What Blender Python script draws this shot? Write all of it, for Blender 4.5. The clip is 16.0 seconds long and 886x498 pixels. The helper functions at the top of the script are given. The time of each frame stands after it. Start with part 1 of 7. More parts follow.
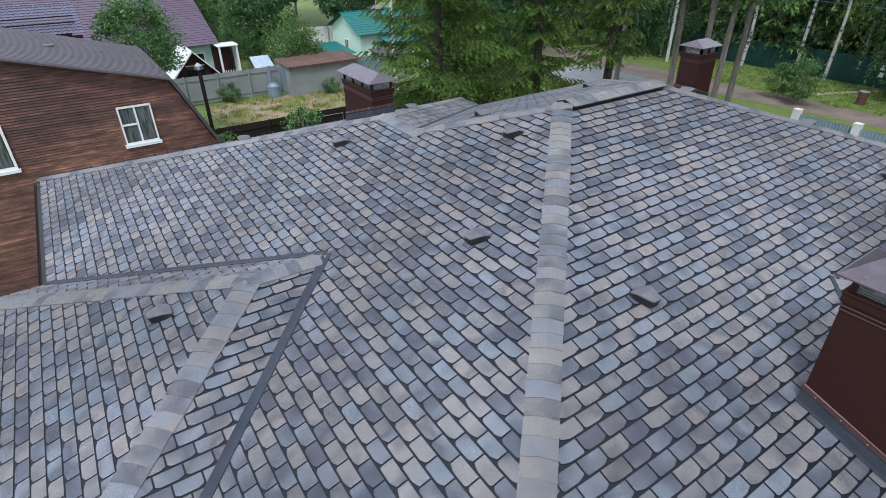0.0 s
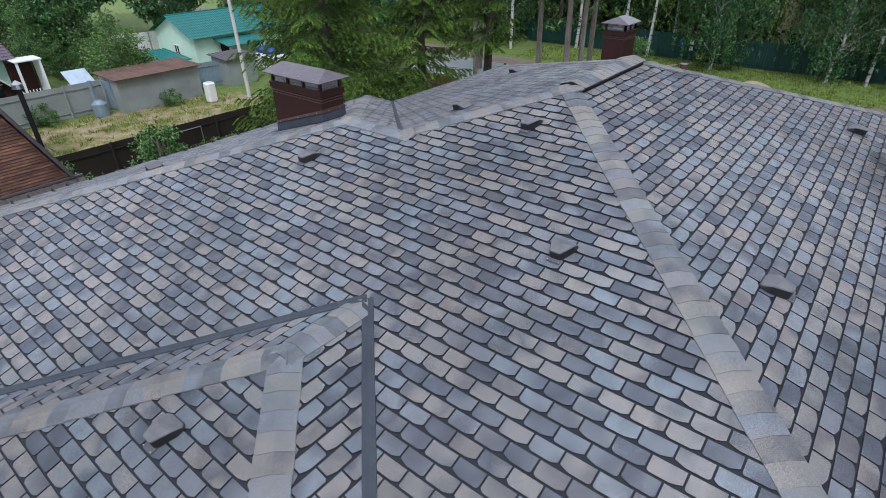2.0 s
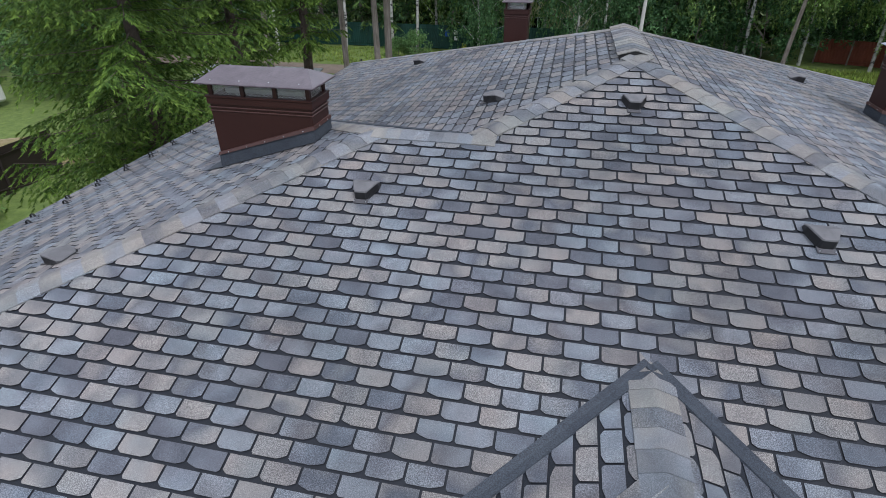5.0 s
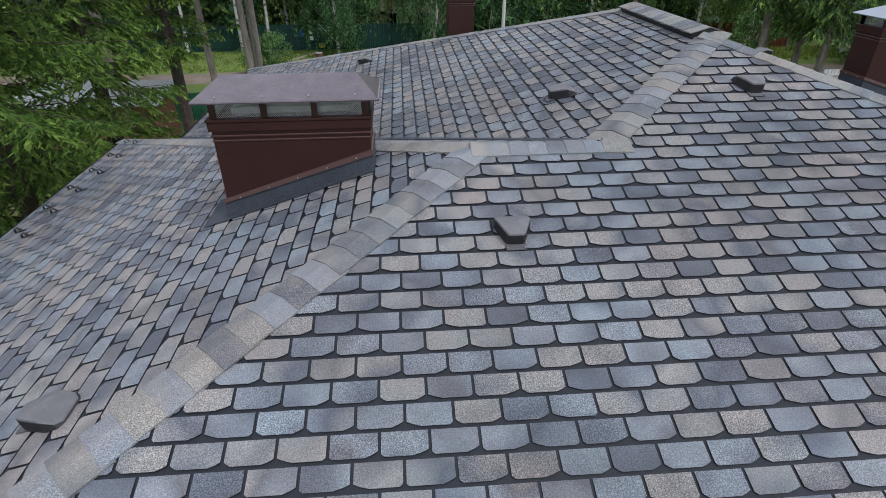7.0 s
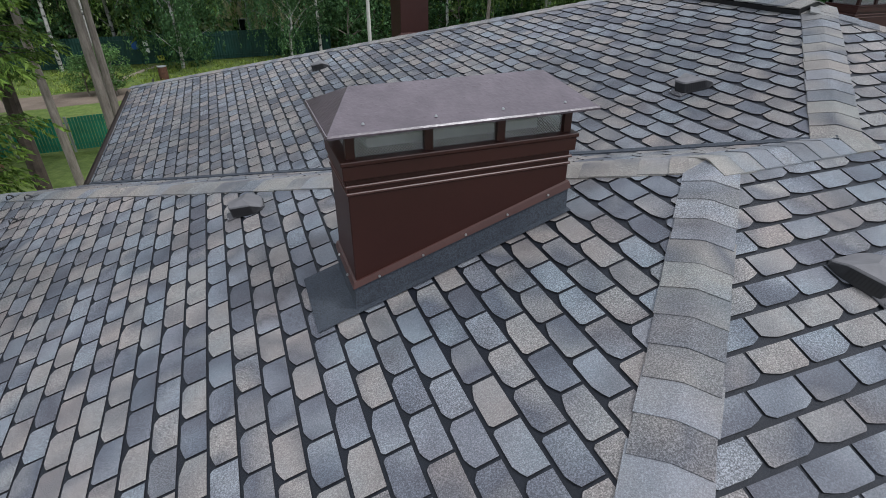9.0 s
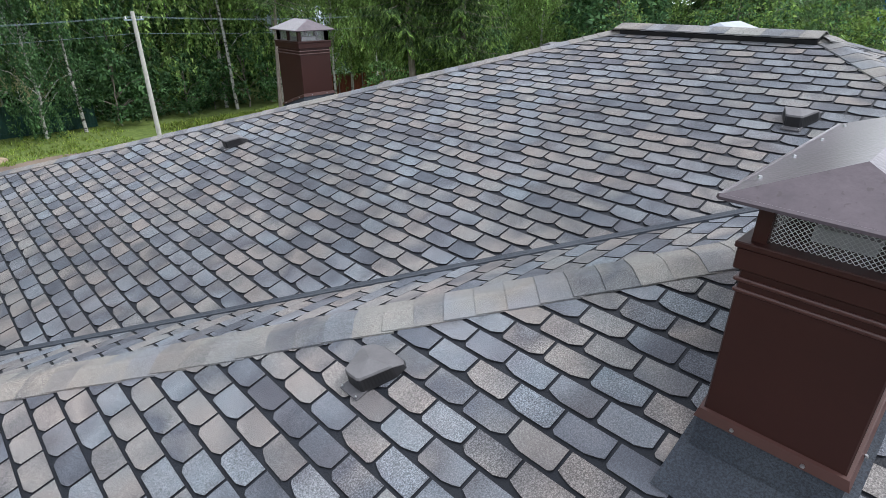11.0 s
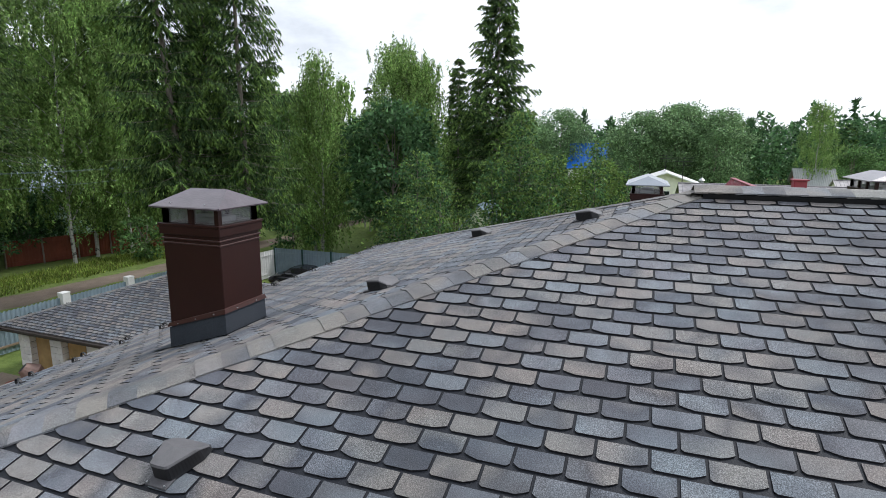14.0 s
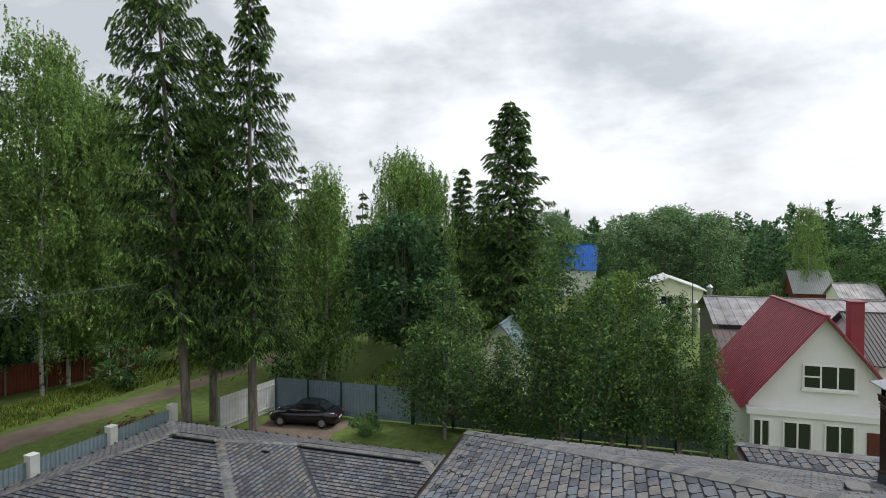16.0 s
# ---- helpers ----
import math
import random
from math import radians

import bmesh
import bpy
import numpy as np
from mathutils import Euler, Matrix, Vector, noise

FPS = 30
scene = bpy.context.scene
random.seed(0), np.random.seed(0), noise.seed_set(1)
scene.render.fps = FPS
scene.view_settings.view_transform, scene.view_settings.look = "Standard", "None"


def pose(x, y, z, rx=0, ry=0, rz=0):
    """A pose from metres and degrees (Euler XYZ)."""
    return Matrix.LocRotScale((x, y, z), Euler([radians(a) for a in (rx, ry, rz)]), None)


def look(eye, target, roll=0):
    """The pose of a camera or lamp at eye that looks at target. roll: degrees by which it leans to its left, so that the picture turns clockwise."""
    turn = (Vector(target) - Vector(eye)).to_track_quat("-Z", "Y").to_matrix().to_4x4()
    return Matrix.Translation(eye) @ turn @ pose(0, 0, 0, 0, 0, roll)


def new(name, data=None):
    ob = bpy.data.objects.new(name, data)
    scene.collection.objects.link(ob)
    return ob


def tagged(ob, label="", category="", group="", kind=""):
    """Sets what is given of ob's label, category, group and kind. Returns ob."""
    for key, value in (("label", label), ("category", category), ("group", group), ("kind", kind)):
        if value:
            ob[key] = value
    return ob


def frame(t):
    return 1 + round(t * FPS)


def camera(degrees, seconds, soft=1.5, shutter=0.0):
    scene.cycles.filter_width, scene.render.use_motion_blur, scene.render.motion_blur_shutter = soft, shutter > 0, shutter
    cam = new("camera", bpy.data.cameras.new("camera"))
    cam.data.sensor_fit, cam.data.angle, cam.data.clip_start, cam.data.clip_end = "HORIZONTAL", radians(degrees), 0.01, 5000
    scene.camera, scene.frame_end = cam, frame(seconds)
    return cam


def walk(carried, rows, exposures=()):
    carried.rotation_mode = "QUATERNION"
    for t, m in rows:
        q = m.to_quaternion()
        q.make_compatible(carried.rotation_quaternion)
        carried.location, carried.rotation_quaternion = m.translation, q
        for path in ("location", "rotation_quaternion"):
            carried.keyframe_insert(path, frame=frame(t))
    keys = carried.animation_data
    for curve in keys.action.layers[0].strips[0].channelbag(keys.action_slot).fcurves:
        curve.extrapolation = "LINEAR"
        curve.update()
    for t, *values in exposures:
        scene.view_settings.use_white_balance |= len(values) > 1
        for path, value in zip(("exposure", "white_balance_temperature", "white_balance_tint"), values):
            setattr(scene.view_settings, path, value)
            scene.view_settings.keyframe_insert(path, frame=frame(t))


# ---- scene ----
EXPOSURES = [(0, 0.34, 5610, 13), (3, 0.24, 5690, 13), (9, 0.22, 5960, 11), (11.4, 0.77, 6040, 12), (12.5, 0.61, 5850, 13), (13.5, 0.42, 5950, 12), (14.5, 0.1, 6190, 10), (15, -0.08, 6260, 10), (15.5, -0.16, 6290, 10), (16, -0.12, 6290, 10)]
cam = camera(78.23, 16.0, 0.8)
PATH = [  # seconds, x, y, z, yaw, pitch, roll
    (0, 5.687, -5.894, 10.775, 56.25, -30.55, 0.53),
    (0.5, 5.132, -6.106, 10.692, 52.18, -30.76, 0.68),
    (1, 4.555, -6.335, 10.584, 47.90, -30.83, 0.64),
    (1.5, 3.905, -6.537, 10.454, 43.31, -30.80, 0.58),
    (2, 3.288, -6.737, 10.397, 38.83, -30.91, 0.58),
    (2.5, 2.619, -6.892, 10.326, 34.52, -30.95, 0.54),
    (3, 1.941, -7.000, 10.238, 30.29, -30.99, 0.43),
    (3.5, 1.259, -7.091, 10.149, 25.89, -30.98, 0.35),
    (4, 0.569, -7.100, 10.045, 21.33, -30.91, 0.28),
    (4.5, -0.113, -7.026, 9.937, 16.75, -30.82, 0.21),
    (5, -0.774, -6.868, 9.833, 12.31, -30.76, 0.17),
    (5.5, -1.397, -6.625, 9.742, 8.15, -30.76, 0.16),
    (6, -2.009, -6.356, 9.655, 4.52, -30.76, 0.16),
    (6.5, -2.596, -6.054, 9.579, 0.22, -30.86, 0.17),
    (7, -3.172, -5.680, 9.507, -4.24, -30.99, 0.18),
    (7.5, -3.759, -5.325, 9.457, -8.74, -31.16, 0.18),
    (8, -4.233, -4.833, 9.331, -12.72, -30.86, -0.17),
    (8.5, -4.684, -4.365, 9.239, -16.41, -30.71, -0.09),
    (9, -5.114, -3.820, 9.144, -20.67, -30.63, -0.23),
    (9.5, -5.546, -3.281, 9.057, -25.43, -30.14, -0.24),
    (10, -5.940, -2.688, 8.986, -31.32, -29.00, -0.20),
    (10.5, -6.263, -2.058, 8.934, -37.74, -27.35, -0.15),
    (11, -6.483, -1.408, 8.905, -44.09, -25.30, -0.10),
    (11.5, -6.568, -0.752, 8.901, -49.75, -23.00, -0.09),
    (12, -6.596, -0.109, 8.875, -54.97, -20.42, 0.07),
    (12.5, -6.582, 0.553, 8.923, -59.98, -18.24, -0.10),
    (13, -6.426, 1.237, 8.943, -64.91, -15.96, -0.05),
    (13.5, -6.159, 1.913, 8.947, -68.12, -13.37, -0.22),
    (14, -5.818, 2.626, 8.950, -69.79, -10.97, -0.34),
    (14.5, -5.394, 3.453, 8.953, -70.88, -8.41, -0.15),
    (15, -5.003, 4.372, 9.218, -71.57, -6.00, -0.09),
    (15.5, -4.531, 5.361, 9.762, -72.07, -3.59, -0.13),
    (16, -3.948, 6.355, 10.303, -72.54, -1.13, -0.01),
]
walk(cam, [(t, pose(x, y, z, 90 + p, r, w)) for t, x, y, z, w, p, r in PATH], EXPOSURES)

# ---------------------------------------------------------------- light
SUN_ELEV, SUN_AZ = radians(56), radians(138)
world = bpy.data.worlds.new("sky")
scene.world = world
world.use_nodes = True
wn, wl = world.node_tree.nodes, world.node_tree.links
wn.clear()
w_out = wn.new("ShaderNodeOutputWorld")
w_bg = wn.new("ShaderNodeBackground")
w_sky = wn.new("ShaderNodeTexSky")
w_sky.sky_type, w_sky.sun_disc = "NISHITA", False
w_sky.sun_elevation, w_sky.sun_rotation = SUN_ELEV, SUN_AZ
w_sky.dust_density = 3.0
w_co = wn.new("ShaderNodeTexCoord")
w_map = wn.new("ShaderNodeMapping")
w_map.inputs["Scale"].default_value = (1.0, 1.0, 2.4)
w_no = wn.new("ShaderNodeTexNoise")
w_no.inputs["Scale"].default_value = 2.1
w_no.inputs["Detail"].default_value = 8.0
w_no.inputs["Roughness"].default_value = 0.56
w_ramp = wn.new("ShaderNodeValToRGB")
w_ramp.color_ramp.elements[0].position, w_ramp.color_ramp.elements[0].color = 0.40, (7.2, 7.4, 7.6, 1)
w_ramp.color_ramp.elements[1].position, w_ramp.color_ramp.elements[1].color = 0.57, (12.2, 12.3, 12.4, 1)
w_mix = wn.new("ShaderNodeMix")
w_mix.data_type = "RGBA"
w_mix.inputs["Factor"].default_value = 0.88
wl.new(w_co.outputs["Generated"], w_map.inputs["Vector"])
wl.new(w_map.outputs["Vector"], w_no.inputs["Vector"])
wl.new(w_no.outputs["Fac"], w_ramp.inputs["Fac"])
wl.new(w_sky.outputs["Color"], w_mix.inputs["A"])
wl.new(w_ramp.outputs["Color"], w_mix.inputs["B"])
wl.new(w_mix.outputs["Result"], w_bg.inputs["Color"])
wl.new(w_bg.outputs["Background"], w_out.inputs["Surface"])
w_bg.inputs["Strength"].default_value = 0.10

sun_data = bpy.data.lights.new("sun", "SUN")
sun_data.energy, sun_data.angle, sun_data.color = 1.68, radians(14), (1.0, 0.96, 0.9)
sun = new("sun", sun_data)
sun.matrix_world = look((0, 0, 0), (-math.sin(SUN_AZ) * math.cos(SUN_ELEV), -math.cos(SUN_AZ) * math.cos(SUN_ELEV), -math.sin(SUN_ELEV)))

# ---------------------------------------------------------------- materials


class Mat:
    """A small builder for node materials."""

    def __init__(self, name, rough=0.8, metal=0.0, spec=0.5):
        self.m = bpy.data.materials.new(name)
        self.m.use_nodes = True
        self.n, self.l = self.m.node_tree.nodes, self.m.node_tree.links
        self.b = self.n["Principled BSDF"]
        self.b.inputs["Roughness"].default_value = rough
        self.b.inputs["Metallic"].default_value = metal
        self.b.inputs["Specular IOR Level"].default_value = spec
        self.co = self.n.new("ShaderNodeTexCoord")

    def noise(self, scale, detail=4.0, rough=0.6, stretch=None, space="Object"):
        t = self.n.new("ShaderNodeTexNoise")
        t.inputs["Scale"].default_value = scale
        t.inputs["Detail"].default_value = detail
        t.inputs["Roughness"].default_value = rough
        src = self.co.outputs[space]
        if stretch:
            mp = self.n.new("ShaderNodeMapping")
            mp.inputs["Scale"].default_value = stretch
            self.l.new(src, mp.inputs["Vector"])
            src = mp.outputs["Vector"]
        self.l.new(src, t.inputs["Vector"])
        return t.outputs["Fac"]

    def world_noise(self, scale, detail=4.0, rough=0.6, stretch=None):
        t = self.n.new("ShaderNodeTexNoise")
        t.inputs["Scale"].default_value = scale
        t.inputs["Detail"].default_value = detail
        t.inputs["Roughness"].default_value = rough
        src = self.n.new("ShaderNodeNewGeometry").outputs["Position"]
        if stretch:
            mp = self.n.new("ShaderNodeMapping")
            mp.inputs["Scale"].default_value = stretch
            self.l.new(src, mp.inputs["Vector"])
            src = mp.outputs["Vector"]
        self.l.new(src, t.inputs["Vector"])
        return t.outputs["Fac"]

    def ramp(self, fac, stops, interp="LINEAR"):
        r = self.n.new("ShaderNodeValToRGB")
        r.color_ramp.interpolation = interp
        el = r.color_ramp.elements
        while len(el) < len(stops):
            el.new(0.5)
        for e, (p, c) in zip(el, stops):
            e.position, e.color = p, (*c, 1)
        self.l.new(fac, r.inputs["Fac"])
        return r.outputs["Color"]

    def mix(self, fac, a, b, mode="MIX"):
        x = self.n.new("ShaderNodeMix")
        x.data_type, x.blend_type = "RGBA", mode
        for key, v in (("Factor", fac), ("A", a), ("B", b)):
            sock = [s for s in x.inputs if s.name == key and (s.type == "RGBA" or key == "Factor")][0]
            if isinstance(v, (int, float)):
                sock.default_value = v
            elif isinstance(v, tuple):
                sock.default_value = (*v, 1)
            else:
                self.l.new(v, sock)
        return [s for s in x.outputs if s.type == "RGBA"][0]

    def math(self, op, a, b=0.0):
        x = self.n.new("ShaderNodeMath")
        x.operation = op
        for i, v in enumerate((a, b)):
            if isinstance(v, (int, float)):
                x.inputs[i].default_value = v
            else:
                self.l.new(v, x.inputs[i])
        return x.outputs[0]

    def piece(self):
        """A random number for each piece, be it an object or an island."""
        o = self.n.new("ShaderNodeObjectInfo").outputs["Random"]
        g = self.n.new("ShaderNodeNewGeometry").outputs["Random Per Island"]
        return self.math("FRACT", self.math("ADD", o, g))

    def color(self, c):
        if isinstance(c, tuple):
            self.b.inputs["Base Color"].default_value = (*c, 1)
        else:
            self.l.new(c, self.b.inputs["Base Color"])
        return self

    def rough(self, r):
        self.l.new(r, self.b.inputs["Roughness"])
        return self

    def bump(self, h, strength=0.3, dist=0.01):
        b = self.n.new("ShaderNodeBump")
        b.inputs["Strength"].default_value = strength
        b.inputs["Distance"].default_value = dist
        self.l.new(h, b.inputs["Height"])
        self.l.new(b.outputs["Normal"], self.b.inputs["Normal"])
        return self


def grey(v):
    return (v, v, v)


def plain(name, c, rough=0.7, metal=0.0, var=0.25, scale=6.0, bump=0.1):
    """A painted or raw surface with two scales of variation."""
    m = Mat(name, rough, metal)
    a = m.world_noise(scale, 5)
    f = m.world_noise(scale * 14, 3)
    dark, light = tuple(x * (1 - var) for x in c), tuple(min(1, x * (1 + var)) for x in c)
    col = m.ramp(a, [(0.3, dark), (0.7, light)])
    col = m.mix(0.25, col, m.ramp(f, [(0.3, dark), (0.7, light)]))
    m.color(col)
    if bump:
        m.bump(f, bump, 0.01)
    return m.m


def shingle_material(name, tones, spread=0.10, mottle=0.2):
    """Granulated shingle: each piece takes a place on the run of tones and drifts along it from one end to the other."""
    m = Mat(name, 0.72, 0, 0.42)
    r = m.piece()
    run = m.n.new("ShaderNodeTexNoise")
    run.noise_dimensions = "4D"
    run.inputs["Scale"].default_value = 3.4
    run.inputs["Detail"].default_value = 0.5
    m.l.new(m.n.new("ShaderNodeNewGeometry").outputs["Position"], run.inputs["Vector"])
    m.l.new(m.math("MULTIPLY", r, 37.0), run.inputs["W"])
    shift = m.math("MULTIPLY", m.math("SUBTRACT", run.outputs["Fac"], 0.5), spread * 4.6)
    area_shift = m.math("MULTIPLY", m.math("SUBTRACT", m.world_noise(0.8, 3, 0.6), 0.5), 0.6)
    place = m.math("ADD", m.math("ADD", r, shift), area_shift)
    base = m.ramp(m.math("PINGPONG", place, 1.0), [(i / (len(tones) - 1), c) for i, c in enumerate(tones)])
    wide = m.world_noise(0.33, 3, 0.55)
    base = m.mix(0.85, base, m.ramp(wide, [(0.36, grey(0.66)), (0.60, grey(1.10))]), "MULTIPLY")
    hue = m.world_noise(1.7, 4, 0.6)
    base = m.mix(1.0, base, m.ramp(hue, [(0.36, (0.95, 1.01, 1.03)), (0.5, (1.0, 1.0, 1.0)), (0.64, (1.04, 0.99, 0.975))]), "MULTIPLY")
    patch = m.world_noise(6.0, 2)
    base = m.mix(mottle, base, m.ramp(patch, [(0.3, grey(0.66)), (0.72, grey(1.28))]), "MULTIPLY")
    grain = m.world_noise(150.0, 2, 0.7)
    fine = m.world_noise(330.0, 1, 0.5)
    coarse = m.math("MULTIPLY_ADD", m.math("FRACT", m.math("MULTIPLY", r, 7.31)), 0.7)
    coarse.node.inputs[2].default_value = 0.34
    base = m.mix(coarse, base, m.ramp(grain, [(0.37, grey(0.45)), (0.52, grey(0.98)), (0.63, grey(1.66))]), "MULTIPLY")
    base = m.mix(0.35, base, m.ramp(fine, [(0.36, grey(0.6)), (0.64, grey(1.4))]), "MULTIPLY")
    m.color(base)
    m.bump(grain, 0.7, 0.007)
    return m.m


TONES = [(0.074, 0.079, 0.096), (0.112, 0.121, 0.144), (0.194, 0.213, 0.234), (0.15, 0.161, 0.186), (0.089, 0.096, 0.116), (0.203, 0.2, 0.199), (0.23, 0.214, 0.204), (0.138, 0.133, 0.137), (0.242, 0.223, 0.209), (0.111, 0.111, 0.122), (0.19, 0.203, 0.226)]
M_SHINGLE = shingle_material("granulated shingle", TONES)
M_CAP = shingle_material("granulated cap shingle", [(0.178, 0.185, 0.20), (0.228, 0.217, 0.20), (0.196, 0.208, 0.23), (0.118, 0.122, 0.134), (0.216, 0.207, 0.193), (0.240, 0.226, 0.205), (0.100, 0.104, 0.117)], 0.10)
M_DECK = plain("dark granulated underlay band", (0.0088, 0.0110, 0.0165), 0.55, 0, 0.3, 8, 0.5)
M_EDGE = plain("cut asphalt edge", (0.012, 0.012, 0.014), 0.8, 0, 0.2, 9, 0.0)
M_FLASH = Mat("dark granulated valley flashing", 0.8)
_a = M_FLASH.world_noise(2.2, 4, 0.6)
_b = M_FLASH.world_noise(120, 2, 0.7)
M_FLASH.color(M_FLASH.mix(0.8, M_FLASH.ramp(_a, [(0.3, (0.024, 0.030, 0.042)), (0.7, (0.044, 0.052, 0.064))]), M_FLASH.ramp(_b, [(0.36, grey(0.5)), (0.64, grey(1.6))]), "MULTIPLY")).bump(_b, 0.6, 0.006)
M_FLASH = M_FLASH.m
M_BROWN = plain("brown painted sheet metal", (0.030, 0.0094, 0.0070), 0.45, 0.0, 0.15, 2, 0.02)
M_BROWN_CAP = Mat("grey brown weathered cap sheet", 0.30)
_a = M_BROWN_CAP.world_noise(7, 5, 0.7)
_b = M_BROWN_CAP.world_noise(48, 2, 0.5)
_c = M_BROWN_CAP.ramp(_a, [(0.3, (0.063, 0.048, 0.057)), (0.7, (0.110, 0.086, 0.100))])
M_BROWN_CAP.color(M_BROWN_CAP.mix(M_BROWN_CAP.ramp(_b, [(0.66, grey(0)), (0.72, grey(0.6))]), _c, (0.05, 0.036, 0.038))).bump(_b, 0.35, 0.006)
M_BROWN_CAP = M_BROWN_CAP.m
for _m, _w in ((M_BROWN, 0.3), (M_DECK, 0.34)):
    _m.node_tree.nodes["Principled BSDF"].inputs["Specular IOR Level"].default_value = _w
for _m, _w in ((M_BROWN_CAP, 0.45), (M_BROWN, 0.0)):
    _m.node_tree.nodes["Principled BSDF"].inputs["Coat Weight"].default_value = _w
    _m.node_tree.nodes["Principled BSDF"].inputs["Coat Roughness"].default_value = 0.16
# Paler than the cladding: the highlight along the trim is put into its colour.
M_TRIM_GLINT = plain("brown edge trim with painted highlight", (0.055, 0.021, 0.017), 0.4, 0.0, 0.15, 2, 0.02)
M_PIPE = plain("black plastic", (0.009, 0.009, 0.010), 0.55, 0, 0.2, 9, 0.05)
M_VENT = plain("dusty grey plastic", (0.118, 0.115, 0.120), 0.55, 0, 0.25, 9, 0.05)
M_PALE_CAP = plain("pale galvanised cap sheet", (0.34, 0.37, 0.41), 0.3, 0.5, 0.12, 4, 0.02)
M_STEEL = plain("galvanised steel", (0.42, 0.43, 0.44), 0.35, 0.9, 0.2, 5, 0.02)
M_MESH = plain("zinc wire mesh", (0.55, 0.56, 0.57), 0.4, 0.4, 0.2, 20, 0.05)
M_WALL = plain("pale plaster", (0.55, 0.50, 0.42), 0.9, 0, 0.1, 2, 0.1)
M_SOFFIT = plain("brown metal fascia", (0.030, 0.022, 0.02), 0.5, 0, 0.15, 3, 0.05)

# ---------------------------------------------------------------- helpers for meshes


def mesh_of(bm, name, mat):
    me = bpy.data.meshes.new(name)
    bm.to_mesh(me)
    bm.free()
    for mm in (mat if isinstance(mat, (list, tuple)) else [mat]):
        me.materials.append(mm)
    return me


def part(name, bm, mat, parent=None, label="", smooth=False):
    me = mesh_of(bm, name, mat)
    if smooth:
        me.shade_smooth()
    ob = new(name, me)
    if parent:
        ob.parent = parent
    if label:
        ob["label"] = label
    return ob


def thing(name, label, category, group="", kind="", at=None):
    ob = new(name)
    ob.empty_display_size = 0.2
    if at is not None:
        ob.matrix_basis = at
    return tagged(ob, label, category, group, kind)


def box(bm, x0, y0, z0, x1, y1, z1, bevel=0.0, m=None):
    """Adds a box to bm."""
    vs = [bm.verts.new(p) for p in ((x0, y0, z0), (x1, y0, z0), (x1, y1, z0), (x0, y1, z0), (x0, y0, z1), (x1, y0, z1), (x1, y1, z1), (x0, y1, z1))]
    fs = [bm.faces.new([vs[i] for i in q]) for q in ((3, 2, 1, 0), (4, 5, 6, 7), (0, 1, 5, 4), (1, 2, 6, 5), (2, 3, 7, 6), (3, 0, 4, 7))]
    if bevel:
        bmesh.ops.bevel(bm, geom=list({e for f in fs for e in f.edges}), offset=bevel, segments=1, affect="EDGES", clamp_overlap=True)
    if m:
        for v in vs:
            if v.is_valid:
                v.co = m @ v.co
    return fs


def boxes(*args, bevel=0.0):
    bm = bmesh.new()
    for a in args:
        box(bm, *a, bevel=bevel)
    return bm


def prism(bm, pts, z0, z1):
    """A closed prism over the plan polygon pts, counter-clockwise."""
    a = [bm.verts.new((x, y, z0)) for x, y in pts]
    b = [bm.verts.new((x, y, z1)) for x, y in pts]
    bm.faces.new(a[::-1])
    bm.faces.new(b)
    n = len(pts)
    for i in range(n):
        bm.faces.new((a[i], a[(i + 1) % n], b[(i + 1) % n], b[i]))


def tube(bm, p, q, r0, r1, n=8):
    """A tapered closed rod from p to q."""
    p, q = Vector(p), Vector(q)
    d = (q - p).normalized()
    a = d.orthogonal().normalized()
    b = d.cross(a)
    ra = [bm.verts.new(p + r0 * (math.cos(t) * a + math.sin(t) * b)) for t in (2 * math.pi * i / n for i in range(n))]
    rb = [bm.verts.new(q + r1 * (math.cos(t) * a + math.sin(t) * b)) for t in (2 * math.pi * i / n for i in range(n))]
    bm.faces.new(ra[::-1])
    bm.faces.new(rb)
    for i in range(n):
        bm.faces.new((ra[i], ra[(i + 1) % n], rb[(i + 1) % n], rb[i]))


# ---------------------------------------------------------------- the roof's plan
ZR = 8.5            # the main ridge above the ground
T = 0.3195          # rise over run of every slope
L = 2.16            # the main ridge's length
E = 7.1             # ridge to eave, in plan
ZE = ZR - T * E     # the eaves
QY, RX = -1.6, -2.6  # the west wing's ridge runs from (QY, QY) to (RX, QY)
WD = E + QY         # that wing's half width
DY, HY = -3.87, -4.84  # the south wing's ridge
SW_ = E + DY        # half width 3.23
DX, HX, EY = 3.82, 4.80, 0.70  # the east wing's ridge
EW = E - DX

EXPO, TAB, GAP = 0.146, 0.2525, 0.0165


def clip(poly, a, b):
    """The part of a plan polygon to the left of the line from a to b."""
    out = []
    for i in range(len(poly)):
        p, q = poly[i], poly[(i + 1) % len(poly)]
        sp = (b[0] - a[0]) * (p[1] - a[1]) - (b[1] - a[1]) * (p[0] - a[0])
        sq = (b[0] - a[0]) * (q[1] - a[1]) - (b[1] - a[1]) * (q[0] - a[0])
        if sp >= 0:
            out.append(p)
        if (sp > 0 > sq) or (sp < 0 < sq):
            f = sp / (sp - sq)
            out.append((p[0] + f * (q[0] - p[0]), p[1] + f * (q[1] - p[1])))
    return out


def area(poly):
    return 0.5 * sum(poly[i][0] * poly[(i + 1) % len(poly)][1] - poly[(i + 1) % len(poly)][0] * poly[i][1] for i in range(len(poly))) if len(poly) > 2 else 0


def clip_convex(poly, convex):
    for i in range(len(convex)):
        if len(poly) < 3:
            return []
        poly = clip(poly, convex[i], convex[(i + 1) % len(convex)])
    return poly


